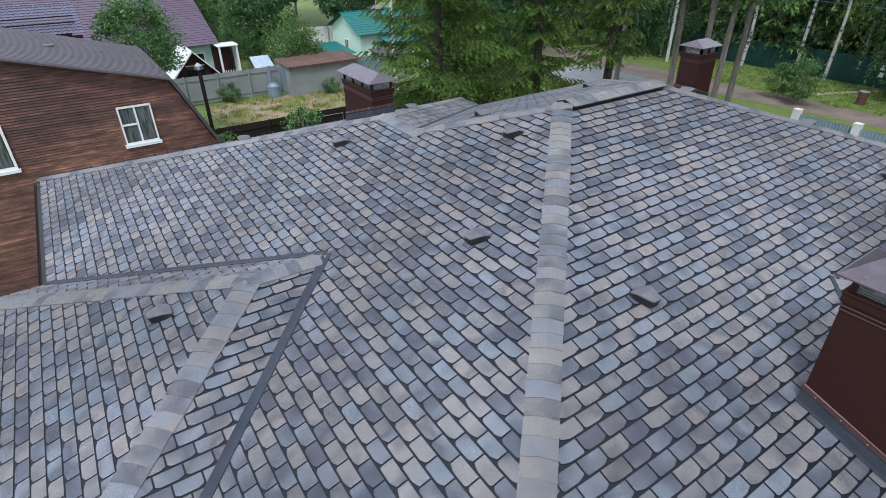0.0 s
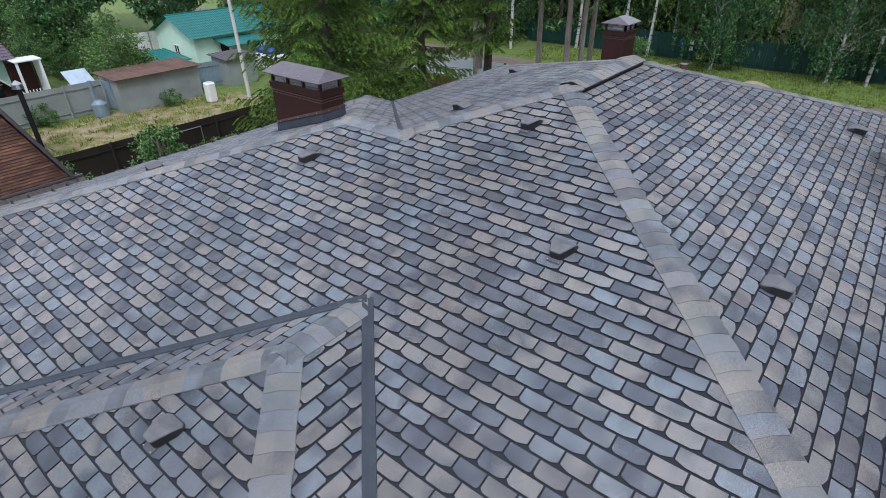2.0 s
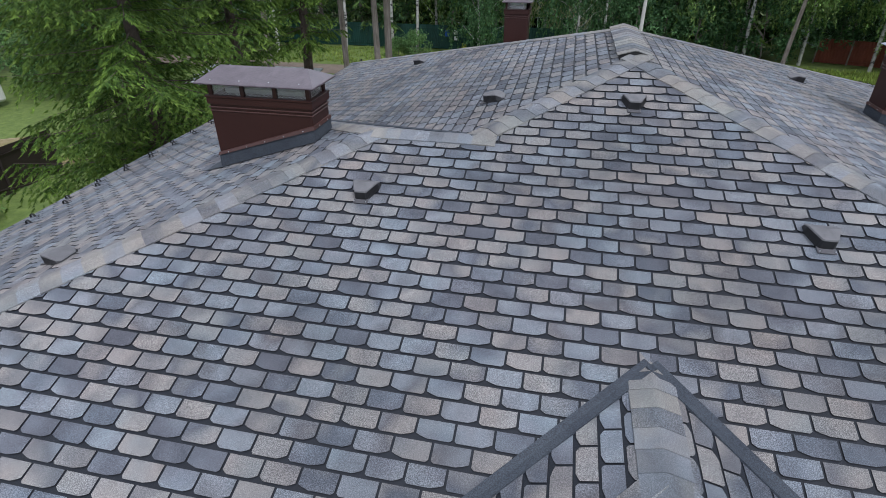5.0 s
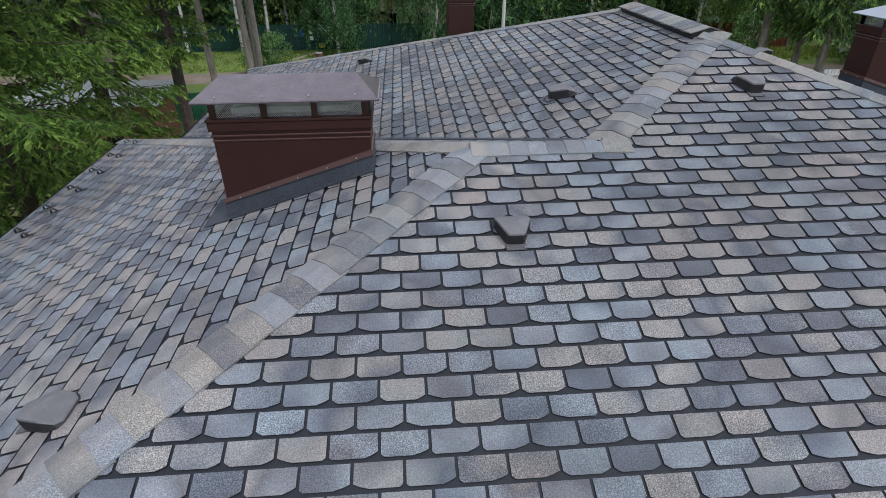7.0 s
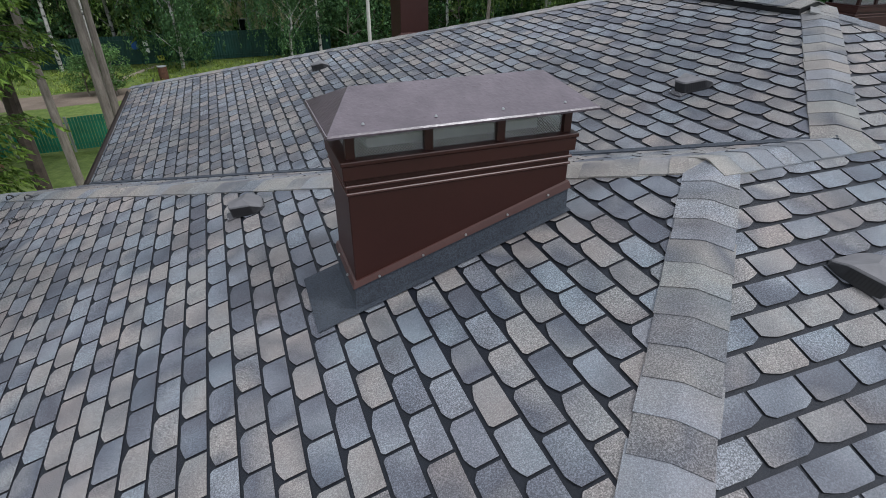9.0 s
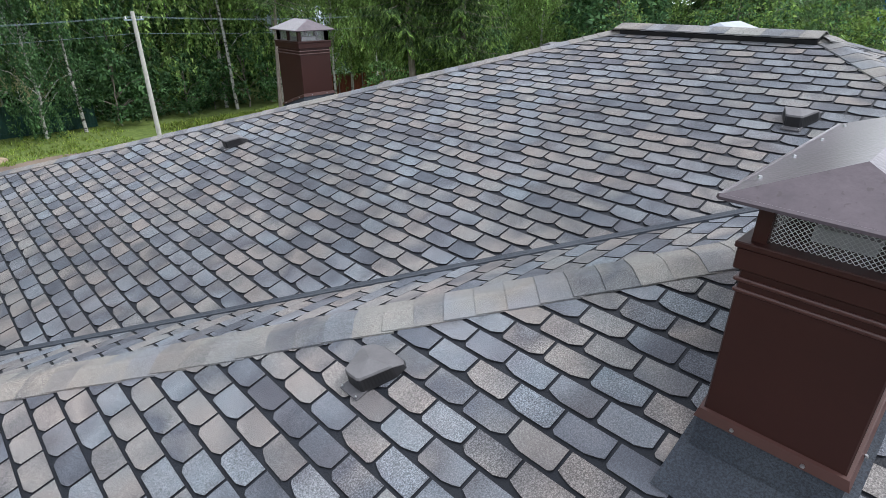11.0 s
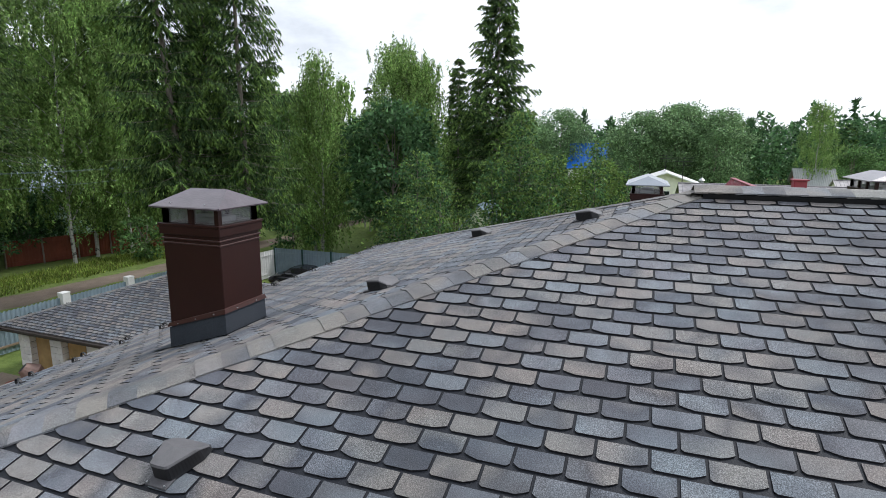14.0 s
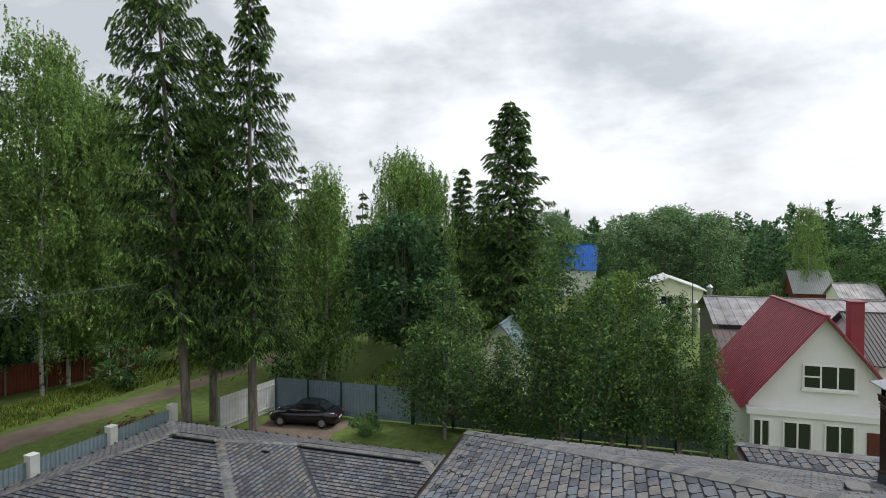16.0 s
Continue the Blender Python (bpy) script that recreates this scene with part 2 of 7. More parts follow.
TAB_SHAPES = []
for c1, d1, c2, d2 in ((0.018, 0.016, 0.078, 0.027), (0.076, 0.026, 0.018, 0.016), (0.034, 0.024, 0.052, 0.025), (0.014, 0.014, 0.062, 0.030)):
    w = TAB - GAP
    TAB_SHAPES.append([(0, 0.019), (w, 0.019), (w, EXPO - d2), (w - c2 * 0.40, EXPO - d2 * 0.50), (w - c2, EXPO), (c1, EXPO), (c1 * 0.40, EXPO - d1 * 0.50), (0, EXPO - d1)])


def tab_height(s):
    return 0.004 + 0.006 * max(0.0, min(1.0, s / EXPO))


def tab_bm(bm, shape, lift):
    """A thin slab; shape: points and the height of each one's top."""
    top = [bm.verts.new((x, y, h)) for (x, y), h in zip(shape, lift)]
    low = [bm.verts.new((x, y, 0.001)) for x, y in shape]
    bm.faces.new(top)
    n = len(shape)
    for i in range(n):
        bm.faces.new((top[(i + 1) % n], top[i], low[i], low[(i + 1) % n])).material_index = 1


# the garage's shingles leave a wider dark band between the courses
SHORT_TABS = [[(x * 0.985, max(y, 0.034)) for x, y in sh] for sh in TAB_SHAPES]


def tab_meshes(shapes):
    out = []
    for sh in shapes:
        tb = bmesh.new()
        flip = [(x, -s) for x, s in sh][::-1]
        tab_bm(tb, flip, [tab_height(-y) for x, y in flip])
        out.append(mesh_of(tb, "shingle", [M_SHINGLE, M_EDGE]))
    return out


TAB_SETS = [(TAB_SHAPES, tab_meshes(TAB_SHAPES)), (SHORT_TABS, tab_meshes(SHORT_TABS))]


class Slope:
    """One roof plane. ref: a point of the plane on its eave; down: the way downhill in plan."""

    def __init__(self, ref, down, pitch=T):
        self.ref, self.down = Vector(ref), Vector((*down, 0)).normalized()
        self.co = 1 / math.sqrt(1 + pitch * pitch)
        self.u = Vector((-self.down.y, self.down.x, 0))
        self.v = (self.down - Vector((0, 0, pitch))).normalized()
        self.nrm = self.u.cross(-self.v).normalized()
        if self.nrm.z < 0:
            self.u, self.nrm = -self.u, -self.nrm
        # rows climb from the eave: local x along u, local y up the slope
        self.m = Matrix((self.u, -self.v, self.nrm)).transposed().to_4x4()
        self.m.translation = self.ref

    def plan(self, x, y):
        """Local (along, up) of a plan point on the plane."""
        d = Vector((x, y, 0)) - Vector((self.ref.x, self.ref.y, 0))
        return d.dot(self.u), -d.dot(self.down) / self.co


def build_slope(name, label, slope, convex_parts, near, seed, limit=300, tabs=True, first=-0.02, shift=0.0, short=0):
    """convex_parts: plan polygons, counter-clockwise, that together make the slope; near: the plan box whose shingles are parts of their own."""
    rng = random.Random(seed)
    shapes, tab_set = TAB_SETS[short]
    locs = []
    for poly in convex_parts:
        loc = [slope.plan(x, y) for x, y in poly]
        locs.append(loc if area(loc) > 0 else loc[::-1])
    bm = bmesh.new()
    for loc in locs:
        top = [bm.verts.new(slope.m @ Vector((x, y, 0))) for x, y in loc]
        low = [bm.verts.new(slope.m @ Vector((x, y, -0.06))) for x, y in loc]
        bm.faces.new(top)
        bm.faces.new(low[::-1])
        for i in range(len(loc)):
            bm.faces.new((top[(i + 1) % len(loc)], top[i], low[i], low[(i + 1) % len(loc)]))
    deck = tagged(part(name, bm, M_DECK), label, "roof", kind="structure")
    if not tabs:
        return deck
    xs = [p[0] for q in locs for p in q]
    ys = [p[1] for q in locs for p in q]
    verts, faces, sides = [], [], []
    count = 0
    rows = int((max(ys) - first) / EXPO) + 1
    for k in range(rows):
        y_low = k * EXPO + first
        off = shift + (k % 2) * TAB / 2 + rng.uniform(-0.006, 0.006)
        i0 = int((min(xs) - off) / TAB) - 1
        for i in range(i0, int((max(xs) - off) / TAB) + 2):
            x0 = off + i * TAB
            kind = rng.randrange(4)
            sh = shapes[kind]
            poly = [(x0 + x, y_low + EXPO - s) for x, s in sh][::-1]
            pieces = [clip_convex(poly, q) for q in locs]
            full = area(poly)
            got = sum(area(q) for q in pieces)
            if got < 0.0006:
                continue
            if got > full * 0.999:
                c = slope.m @ Vector((x0, y_low, 0))
                if count < limit and near[0] < c.x < near[1] and near[2] < c.y < near[3]:
                    count += 1
                    ob = new("shingle", tab_set[kind])
                    ob.parent = deck
                    tilt = rng.uniform(-0.004, 0.004)
                    ob.matrix_basis = slope.m @ Matrix.Translation((x0, y_low + EXPO, rng.uniform(0, 0.0015))) @ Matrix.Rotation(tilt, 4, "Z")
                    continue
                pieces = [poly]
            for q in pieces:
                if area(q) < 0.0004:
                    continue
                b = len(verts)
                jit = rng.uniform(0, 0.0015)
                n = len(q)
                for x, y in q:
                    verts.append(tuple(slope.m @ Vector((x, y, tab_height(y_low + EXPO - y) + jit))))
                for x, y in q:
                    verts.append(tuple(slope.m @ Vector((x, y, 0.001))))
                faces.append(tuple(range(b, b + n)))
                sides += [0] + [1] * n
                for j in range(n):
                    faces.append((b + (j + 1) % n, b + j, b + n + j, b + n + (j + 1) % n))
    me = bpy.data.meshes.new("shingle_field")
    me.from_pydata(verts, [], faces)
    me.materials.append(M_SHINGLE)
    me.materials.append(M_EDGE)
    me.polygons.foreach_set("material_index", sides)
    field = new("shingle_field", me)
    field.parent = deck
    field["kind"] = "stuff"
    return deck


S_SOUTH = Slope((0, -E, ZE), (0, -1))
S_WEST = Slope((-E, 0, ZE), (-1, 0))
S_EAST = Slope((E, 0, ZE), (1, 0))
S_NORTH = Slope((0, L + E, ZE), (0, 1))
S_WW = Slope((RX - WD, 0, ZE), (-1, 0))
S_WN = Slope((0, QY + WD, ZE), (0, 1))
S_SS = Slope((0, HY - SW_, ZE), (0, -1))
S_SE = Slope((SW_, 0, ZE), (1, 0))
S_SWF = Slope((-SW_, 0, ZE), (-1, 0))
S_EE = Slope((HX + EW, 0, ZE), (1, 0))
S_EN = Slope((0, EY + EW, ZE), (0, 1))
S_ES = Slope((0, EY - EW, ZE), (0, -1))

# ---------------------------------------------------------------- slopes
A_SW, A_SE = (RX - WD, -E), (E, -E)
A_NW, A_NE = (-E, L + E), (E, L + E)
build_slope("roof_slope_1", "south roof slope of grey and beige granulated tab shingles", S_SOUTH, [
    [A_SW, (-SW_, -E), (0, DY), (QY, QY), (RX, QY)],
    [(QY, QY), (0, DY), (0, 0)],
    [(0, 0), (0, DY), (SW_, -E), A_SE],
], (-4.6, 0.6, -5.2, -2.0), 11, first=0.0016, shift=0.0551)
build_slope("roof_slope_2", "west roof slope of grey and beige granulated tab shingles", S_WEST, [
    [(0, 0), (0, L), A_NW, (-E, QY + WD), (QY, QY)],
], (-5.2, -1.0, 0.2, 3.6), 12, first=-0.1047, shift=0.0268)
build_slope("roof_slope_3", "east roof slope of grey and beige granulated tab shingles", S_EAST, [
    [(0, 0), A_SE, (E, EY - EW), (DX, EY)],
    [(0, 0), (DX, EY), (0, L)],
    [(0, L), (DX, EY), (E, EY + EW), A_NE],
], (1.0, 5.6, -4.6, -0.6), 13)
build_slope("roof_slope_4", "north roof slope of grey granulated tab shingles", S_NORTH, [
    [(0, L), A_NE, A_NW],
], (-3.4, 1.5, 3.0, 6.2), 14)
build_slope("roof_slope_5", "west wing end slope of grey granulated tab shingles", S_WW, [
    [(RX, QY), (RX - WD, QY + WD), A_SW],
], (-6.2, -3.6, -3.6, 1.2), 15, first=-0.0564, shift=0.102)
build_slope("roof_slope_6", "narrow north slope of the west wing in grey shingles", S_WN, [
    [(QY, QY), (-E, QY + WD), (RX - WD, QY + WD), (RX, QY)],
], (-5.2, -2.4, -1.5, 1.4), 16)
build_slope("roof_slope_7", "south wing end slope of grey and beige shingles", S_SS, [
    [(0, HY), (-SW_, HY - SW_), (SW_, HY - SW_)],
], (-2.0, 2.0, -7.4, -4.9), 17)
build_slope("roof_slope_8", "east side slope of the south wing in beige grey shingles", S_SE, [
    [(0, DY), (0, HY), (SW_, HY - SW_), (SW_, -E)],
], (0.0, 2.2, -6.5, -4.0), 18)
build_slope("roof_slope_9", "west side slope of the south wing in grey shingles", S_SWF, [
    [(0, DY), (-SW_, -E), (-SW_, HY - SW_), (0, HY)],
], (-2.2, 0.0, -6.5, -4.0), 19)
build_slope("roof_slope_10", "east wing end slope of grey shingles", S_EE, [
    [(HX, EY), (HX + EW, EY - EW), (HX + EW, EY + EW)],
], (4.8, 6, 0, 1), 20, 60)
build_slope("roof_slope_11", "north slope of the east wing in grey shingles", S_EN, [
    [(DX, EY), (HX, EY), (HX + EW, EY + EW), (E, EY + EW)],
], (5, 8, 1, 4), 21, 200)
build_slope("roof_slope_12", "south slope of the east wing in grey shingles", S_ES, [
    [(DX, EY), (E, EY - EW), (HX + EW, EY - EW), (HX, EY)],
], (5, 6, -1, 0), 22, 60)

# ---------------------------------------------------------------- hip and ridge caps


def cap_mesh(ang, length=0.235, half=0.128, lift=0.006, step_up=0.014):
    """A bent cap shingle: local x across, y up the line, z up. ang: fall of each side, across the line."""
    bm = bmesh.new()
    prof = []
    for f in (-1, -0.55, -0.12, 0, 0.12, 0.55, 1):
        a = max(0.0, abs(f) - 0.06)
        prof.append((f * half, -a * half * math.tan(ang)))
    rows = []
    for y, up in ((0, step_up + lift * 0.6), (length * 0.5, (step_up + 0.016) / 2), (length, 0.010)):
        rows.append([bm.verts.new((x, y, z + up)) for x, z in prof])
    low = [bm.verts.new((x, 0, z + 0.008)) for x, z in prof]
    for a, b in zip(rows, rows[1:]):
        for i in range(len(prof) - 1):
            bm.faces.new((a[i], a[i + 1], b[i + 1], b[i]))
    for i in range(len(prof) - 1):
        bm.faces.new((low[i], low[i + 1], rows[0][i + 1], rows[0][i]))
    for side, s in ((0, 1), (-1, -1)):
        top = [r[side] for r in rows]
        bl = [low[side]] + [bm.verts.new((v.co.x, v.co.y, v.co.z - 0.012)) for v in top[1:]]
        for i in range(len(top) - 1):
            q = (bl[i], top[i], top[i + 1], bl[i + 1])
            bm.faces.new(q if s > 0 else q[::-1])
    return mesh_of(bm, "cap_shingle", M_CAP)


# a hip runs at 45 degrees in plan: its sides fall T over sqrt(2) across it
HIP_ANG = math.atan(T / math.sqrt(2) / math.sqrt(1 + T * T / 2))
CAP_HIP = [cap_mesh(HIP_ANG, half=h) for h in (0.148, 0.152, 0.145)]
CAP_RIDGE = [cap_mesh(math.atan(T), half=h) for h in (0.146, 0.150)]


def cap_line(name, label, low, high, meshes, seed, step=0.172, start=0.0, stop=0.0):
    """Caps laid from low to high, each over the one below it."""
    rng = random.Random(seed)
    low, high = Vector(low), Vector(high)
    d = (high - low).normalized()
    x = d.cross(Vector((0, 0, 1))).normalized()
    z = x.cross(d)
    base = tagged(new(name), label, "roof ridge", group="roof caps", kind="structure")
    n = int(((high - low).length - start - stop) / step)
    for i in range(n + 1):
        p = low + d * (start + i * step)
        ob = new("cap_shingle", rng.choice(meshes))
        ob.parent = base
        m = Matrix((x, d, z)).transposed().to_4x4()
        m.translation = p + z * rng.uniform(0, 0.003)
        ob.matrix_basis = m @ Matrix.Rotation(rng.uniform(-0.02, 0.02), 4, "Z")
    return base


def rz(x, y, run):
    return (x, y, ZR - T * run)


P1, P2 = (0, 0, ZR), (0, L, ZR)
Q, R = rz(QY, QY, -QY), rz(RX, QY, -QY)
cap_line("hip_cap_1", "hip cap of overlapping beige and grey shingles", rz(E, -E, E), P1, CAP_HIP, 1)
cap_line("hip_cap_2", "hip cap of overlapping beige and grey shingles", Q, P1, CAP_HIP, 2)
cap_line("hip_cap_3", "hip cap of overlapping beige and grey shingles", rz(-E, L + E, E), P2, CAP_HIP, 3)
cap_line("hip_cap_4", "hip cap of overlapping beige and grey shingles", rz(E, L + E, E), P2, CAP_HIP, 4)
cap_line("hip_cap_5", "hip cap of overlapping beige and grey shingles", (RX - WD, -E, ZE), R, CAP_HIP, 5, stop=0.16)
cap_line("hip_cap_6", "hip cap of overlapping beige and grey shingles", (RX - WD, QY + WD, ZE), R, CAP_HIP, 6, stop=0.16)
cap_line("ridge_cap_1", "short ridge cap of the west wing", R, Q, CAP_RIDGE, 7, 0.15, -0.06)
D, H = (0, DY, ZE + T * SW_), (0, HY, ZE + T * SW_)
cap_line("hip_cap_7", "hip cap of overlapping beige and grey shingles", (SW_, HY - SW_, ZE), H, CAP_HIP, 8, stop=0.16)
cap_line("hip_cap_8", "hip cap of overlapping beige and grey shingles", (-SW_, HY - SW_, ZE), H, CAP_HIP, 9, stop=0.16)
cap_line("ridge_cap_2", "short ridge cap of the south wing", H, D, CAP_RIDGE, 10, 0.16, -0.06)
D3, H3 = (DX, EY, ZE + T * EW), (HX, EY, ZE + T * EW)
cap_line("hip_cap_9", "hip cap of overlapping grey shingles", (HX + EW, EY + EW, ZE), H3, CAP_HIP, 11, stop=0.16)
cap_line("hip_cap_10", "hip cap of overlapping grey shingles", (HX + EW, EY - EW, ZE), H3, CAP_HIP, 12, stop=0.16)
cap_line("ridge_cap_3", "short ridge cap of the east wing", H3, D3, CAP_RIDGE, 13, 0.16, -0.06)


def valley(name, low, high, width, lean):
    """A strip of dark flashing along a valley, lying on both slopes."""
    low, high = Vector(low), Vector(high)
    d = (high - low).normalized()
    x = d.cross(Vector((0, 0, 1))).normalized()
    z = x.cross(d)
    k = math.tan(HIP_ANG)
    bm = bmesh.new()
    cols = []
    for f in (-1, -0.9, 0, 0.9, 1):
        w = width * f * (1 + lean * f)
        up = 0.019 if abs(f) < 1 else 0.004
        cols.append([bm.verts.new(low + x * w + z * (abs(w) * k + up)), bm.verts.new(high + x * w + z * (abs(w) * k + up))])
    for a, b in zip(cols, cols[1:]):
        bm.faces.new((a[0], b[0], b[1], a[1]))
    return tagged(part(name, bm, M_FLASH), "dark grey granulated valley flashing between two roof slopes", "flashing", kind="structure")


valley("flashing_1", (SW_, -E, ZE), D, 0.058, 0)
valley("flashing_2", (-SW_, -E, ZE), D, 0.058, 0)
valley("flashing_3", (-E, QY + WD, ZE), Q, 0.034, 0)
valley("flashing_4", (E, EY + EW, ZE), D3, 0.058, 0)
valley("flashing_5", (E, EY - EW, ZE), D3, 0.058, 0)

# ---------------------------------------------------------------- ridge vent
rv = thing("ridge_vent", "long dark ridge vent capped with grey shingles along the main ridge", "roof vent")
bm = bmesh.new()
for s in (-1, 1):
    prev = None
    for x, z in ((0.015, 0.063), (0.165, 0.018), (0.185, -0.005), (0.165, -0.05)):
        a, b = bm.verts.new((s * x, 0.06, ZR + z)), bm.verts.new((s * x, L - 0.06, ZR + z))
        if prev:
            bm.faces.new((prev[0], prev[1], b, a) if s > 0 else (a, b, prev[1], prev[0]))
        prev = (a, b)
for y in (0.06, L - 0.06):
    bm.faces.new([bm.verts.new((x, y, ZR + z)) for x, z in ((-0.185, -0.005), (-0.165, -0.05), (0, 0.0), (0.165, -0.05), (0.185, -0.005), (0.165, 0.018), (0, 0.063), (-0.165, 0.018))])
part("vent_body", bm, M_PIPE, rv, "black plastic vent strip")
CAP_VENT = [cap_mesh(math.atan(0.29), half=h, lift=0.002, step_up=0.015) for h in (0.196, 0.199)]
rng = random.Random(5)
for i in range(12):
    o = new("cap_shingle", rng.choice(CAP_VENT))
    o.parent = rv
    o.matrix_basis = Matrix.Translation((0, 0.05 + i * 0.172, ZR + 0.058))

# ---------------------------------------------------------------- roof vents


M_PLATE = plain("grey vent flange", (0.085, 0.083, 0.09), 0.8, 0, 0.3, 8, 0.3)


M_CHEEK = plain("dark plastic cheek", (0.014, 0.014, 0.016), 0.5, 0, 0.2, 9, 0.05)


def vent_meshes():
    """A flat hooded vent, wide uphill, that narrows to a blunt nose downhill, with slotted cheeks; local y uphill, x along the course."""
    half = [(0.0, -0.160, 0.100), (0.056, -0.158, 0.100), (0.074, -0.146, 0.099), (0.146, 0.040, 0.084), (0.150, 0.056, 0.081), (0.146, 0.135, 0.040), (0.10, 0.165, 0.022)]
    outline = [(x, y, z) for x, y, z in half] + [(-x, y, z) for x, y, z in half[:0:-1]]
    n = len(outline)
    bm = bmesh.new()
    lip = [bm.verts.new((x, y, z - 0.012)) for x, y, z in outline]
    edge = [bm.verts.new((x, y, z - 0.007)) for x, y, z in outline]
    rim = [bm.verts.new((x * 0.95, y * 0.95, z + 0.002)) for x, y, z in outline]
    top = bm.verts.new((0, 0.0, 0.106))
    for i in range(n):
        j = (i + 1) % n
        bm.faces.new((lip[i], lip[j], edge[j], edge[i]))
        bm.faces.new((edge[i], edge[j], rim[j], rim[i]))
        bm.faces.new((rim[i], rim[j], top))
    hood = mesh_of(bm, "hood", M_VENT)
    bm = bmesh.new()
    lo = [bm.verts.new((x * 1.05, y * 1.05, 0.004)) for x, y, z in outline]
    hi = [bm.verts.new((x * 0.985, y * 0.985, z - 0.010)) for x, y, z in outline]
    for i in range(n):
        j = (i + 1) % n
        bm.faces.new((lo[i], lo[j], hi[j], hi[i]))
    cheeks = mesh_of(bm, "cheek", M_CHEEK)
    # Black strips laid on the cheeks paint the dark inside of the slots.
    slot_shades = []
    a, b = outline[2], outline[3]
    k = 9
    for sgn in (1, -1):
        bm = bmesh.new()
        for i in range(k):
            f = (i + 0.7) / (k + 0.4)
            g = f + 0.045
            q = []
            for h, zf in ((f, 0.25), (g, 0.25), (g, 0.80), (f, 0.80)):
                sc = 1.05 - 0.065 * zf
                q.append(bm.verts.new(((a[0] + (b[0] - a[0]) * h) * sc * sgn + 0.002 * sgn, (a[1] + (b[1] - a[1]) * h) * sc - 0.001, (a[2] + (b[2] - a[2]) * h) * zf)))
            bm.faces.new(q if sgn > 0 else q[::-1])
        slot_shades.append(("slot_shade", mesh_of(bm, "slot_shade", M_PIPE)))
    bm = bmesh.new()
    box(bm, -0.085, -0.225, 0.004, 0.085, -0.06, 0.014, 0.003)
    plate = mesh_of(bm, "base_plate", M_PLATE)
    return [("base_plate", plate), ("hood", hood), ("cheek", cheeks)] + slot_shades


SCREW_BM = bmesh.new()
tube(SCREW_BM, (0, 0, 0), (0, 0, 0.008), 0.008, 0.006, 6)
SCREW = mesh_of(SCREW_BM, "screw", M_STEEL)


def screw(parent, x, y, z):
    o = new("screw", SCREW)
    o.parent = parent
    o.matrix_basis = Matrix.Translation((x, y, z))


VENT_PARTS = vent_meshes()


def vent(slope, x, y):
    """A vent on a slope at a plan point."""
    along, up = slope.plan(x, y)
    ob = thing("roof_vent", "low dark grey plastic roof vent with a slotted mouth", "roof vent", "roof vents", at=slope.m @ Matrix.Translation((along, up, 0.008)) @ Matrix.Diagonal((0.80, 0.78, 1.02, 1)))
    for nm, me in VENT_PARTS:
        o = new(nm, me)
        o.parent = ob
    for x_, y_ in ((-0.07, -0.21), (0.07, -0.21)):
        screw(ob, x_, y_, 0.018)
    return ob


for sl, x, y in ((S_SOUTH, -0.04, -0.90), (S_SOUTH, -2.47, -2.50), (S_SOUTH, 1.35, -2.56), (S_WEST, -1.57, -0.28), (S_WEST, -3.83, 4.83), (S_EAST, 3.07, -1.73), (S_EAST, 3.12, 3.79),
                 (S_SS, -0.30, -5.83), (S_WW, -5.17, -3.43), (S_WW, -5.18, 0.42), (S_NORTH, -1.57, 4.75), (S_NORTH, 1.42, 4.70), (S_NORTH, -0.03, 3.13)):
    vent(sl, x, y)

# ---------------------------------------------------------------- chimneys


def ring(bm, x0, y0, x1, y1, z0, z1, g):
    """A moulding round a chimney that stands g proud."""
    box(bm, x0 - g, y0 - g, z0, x1 + g, y1 + g, z1, 0.004)


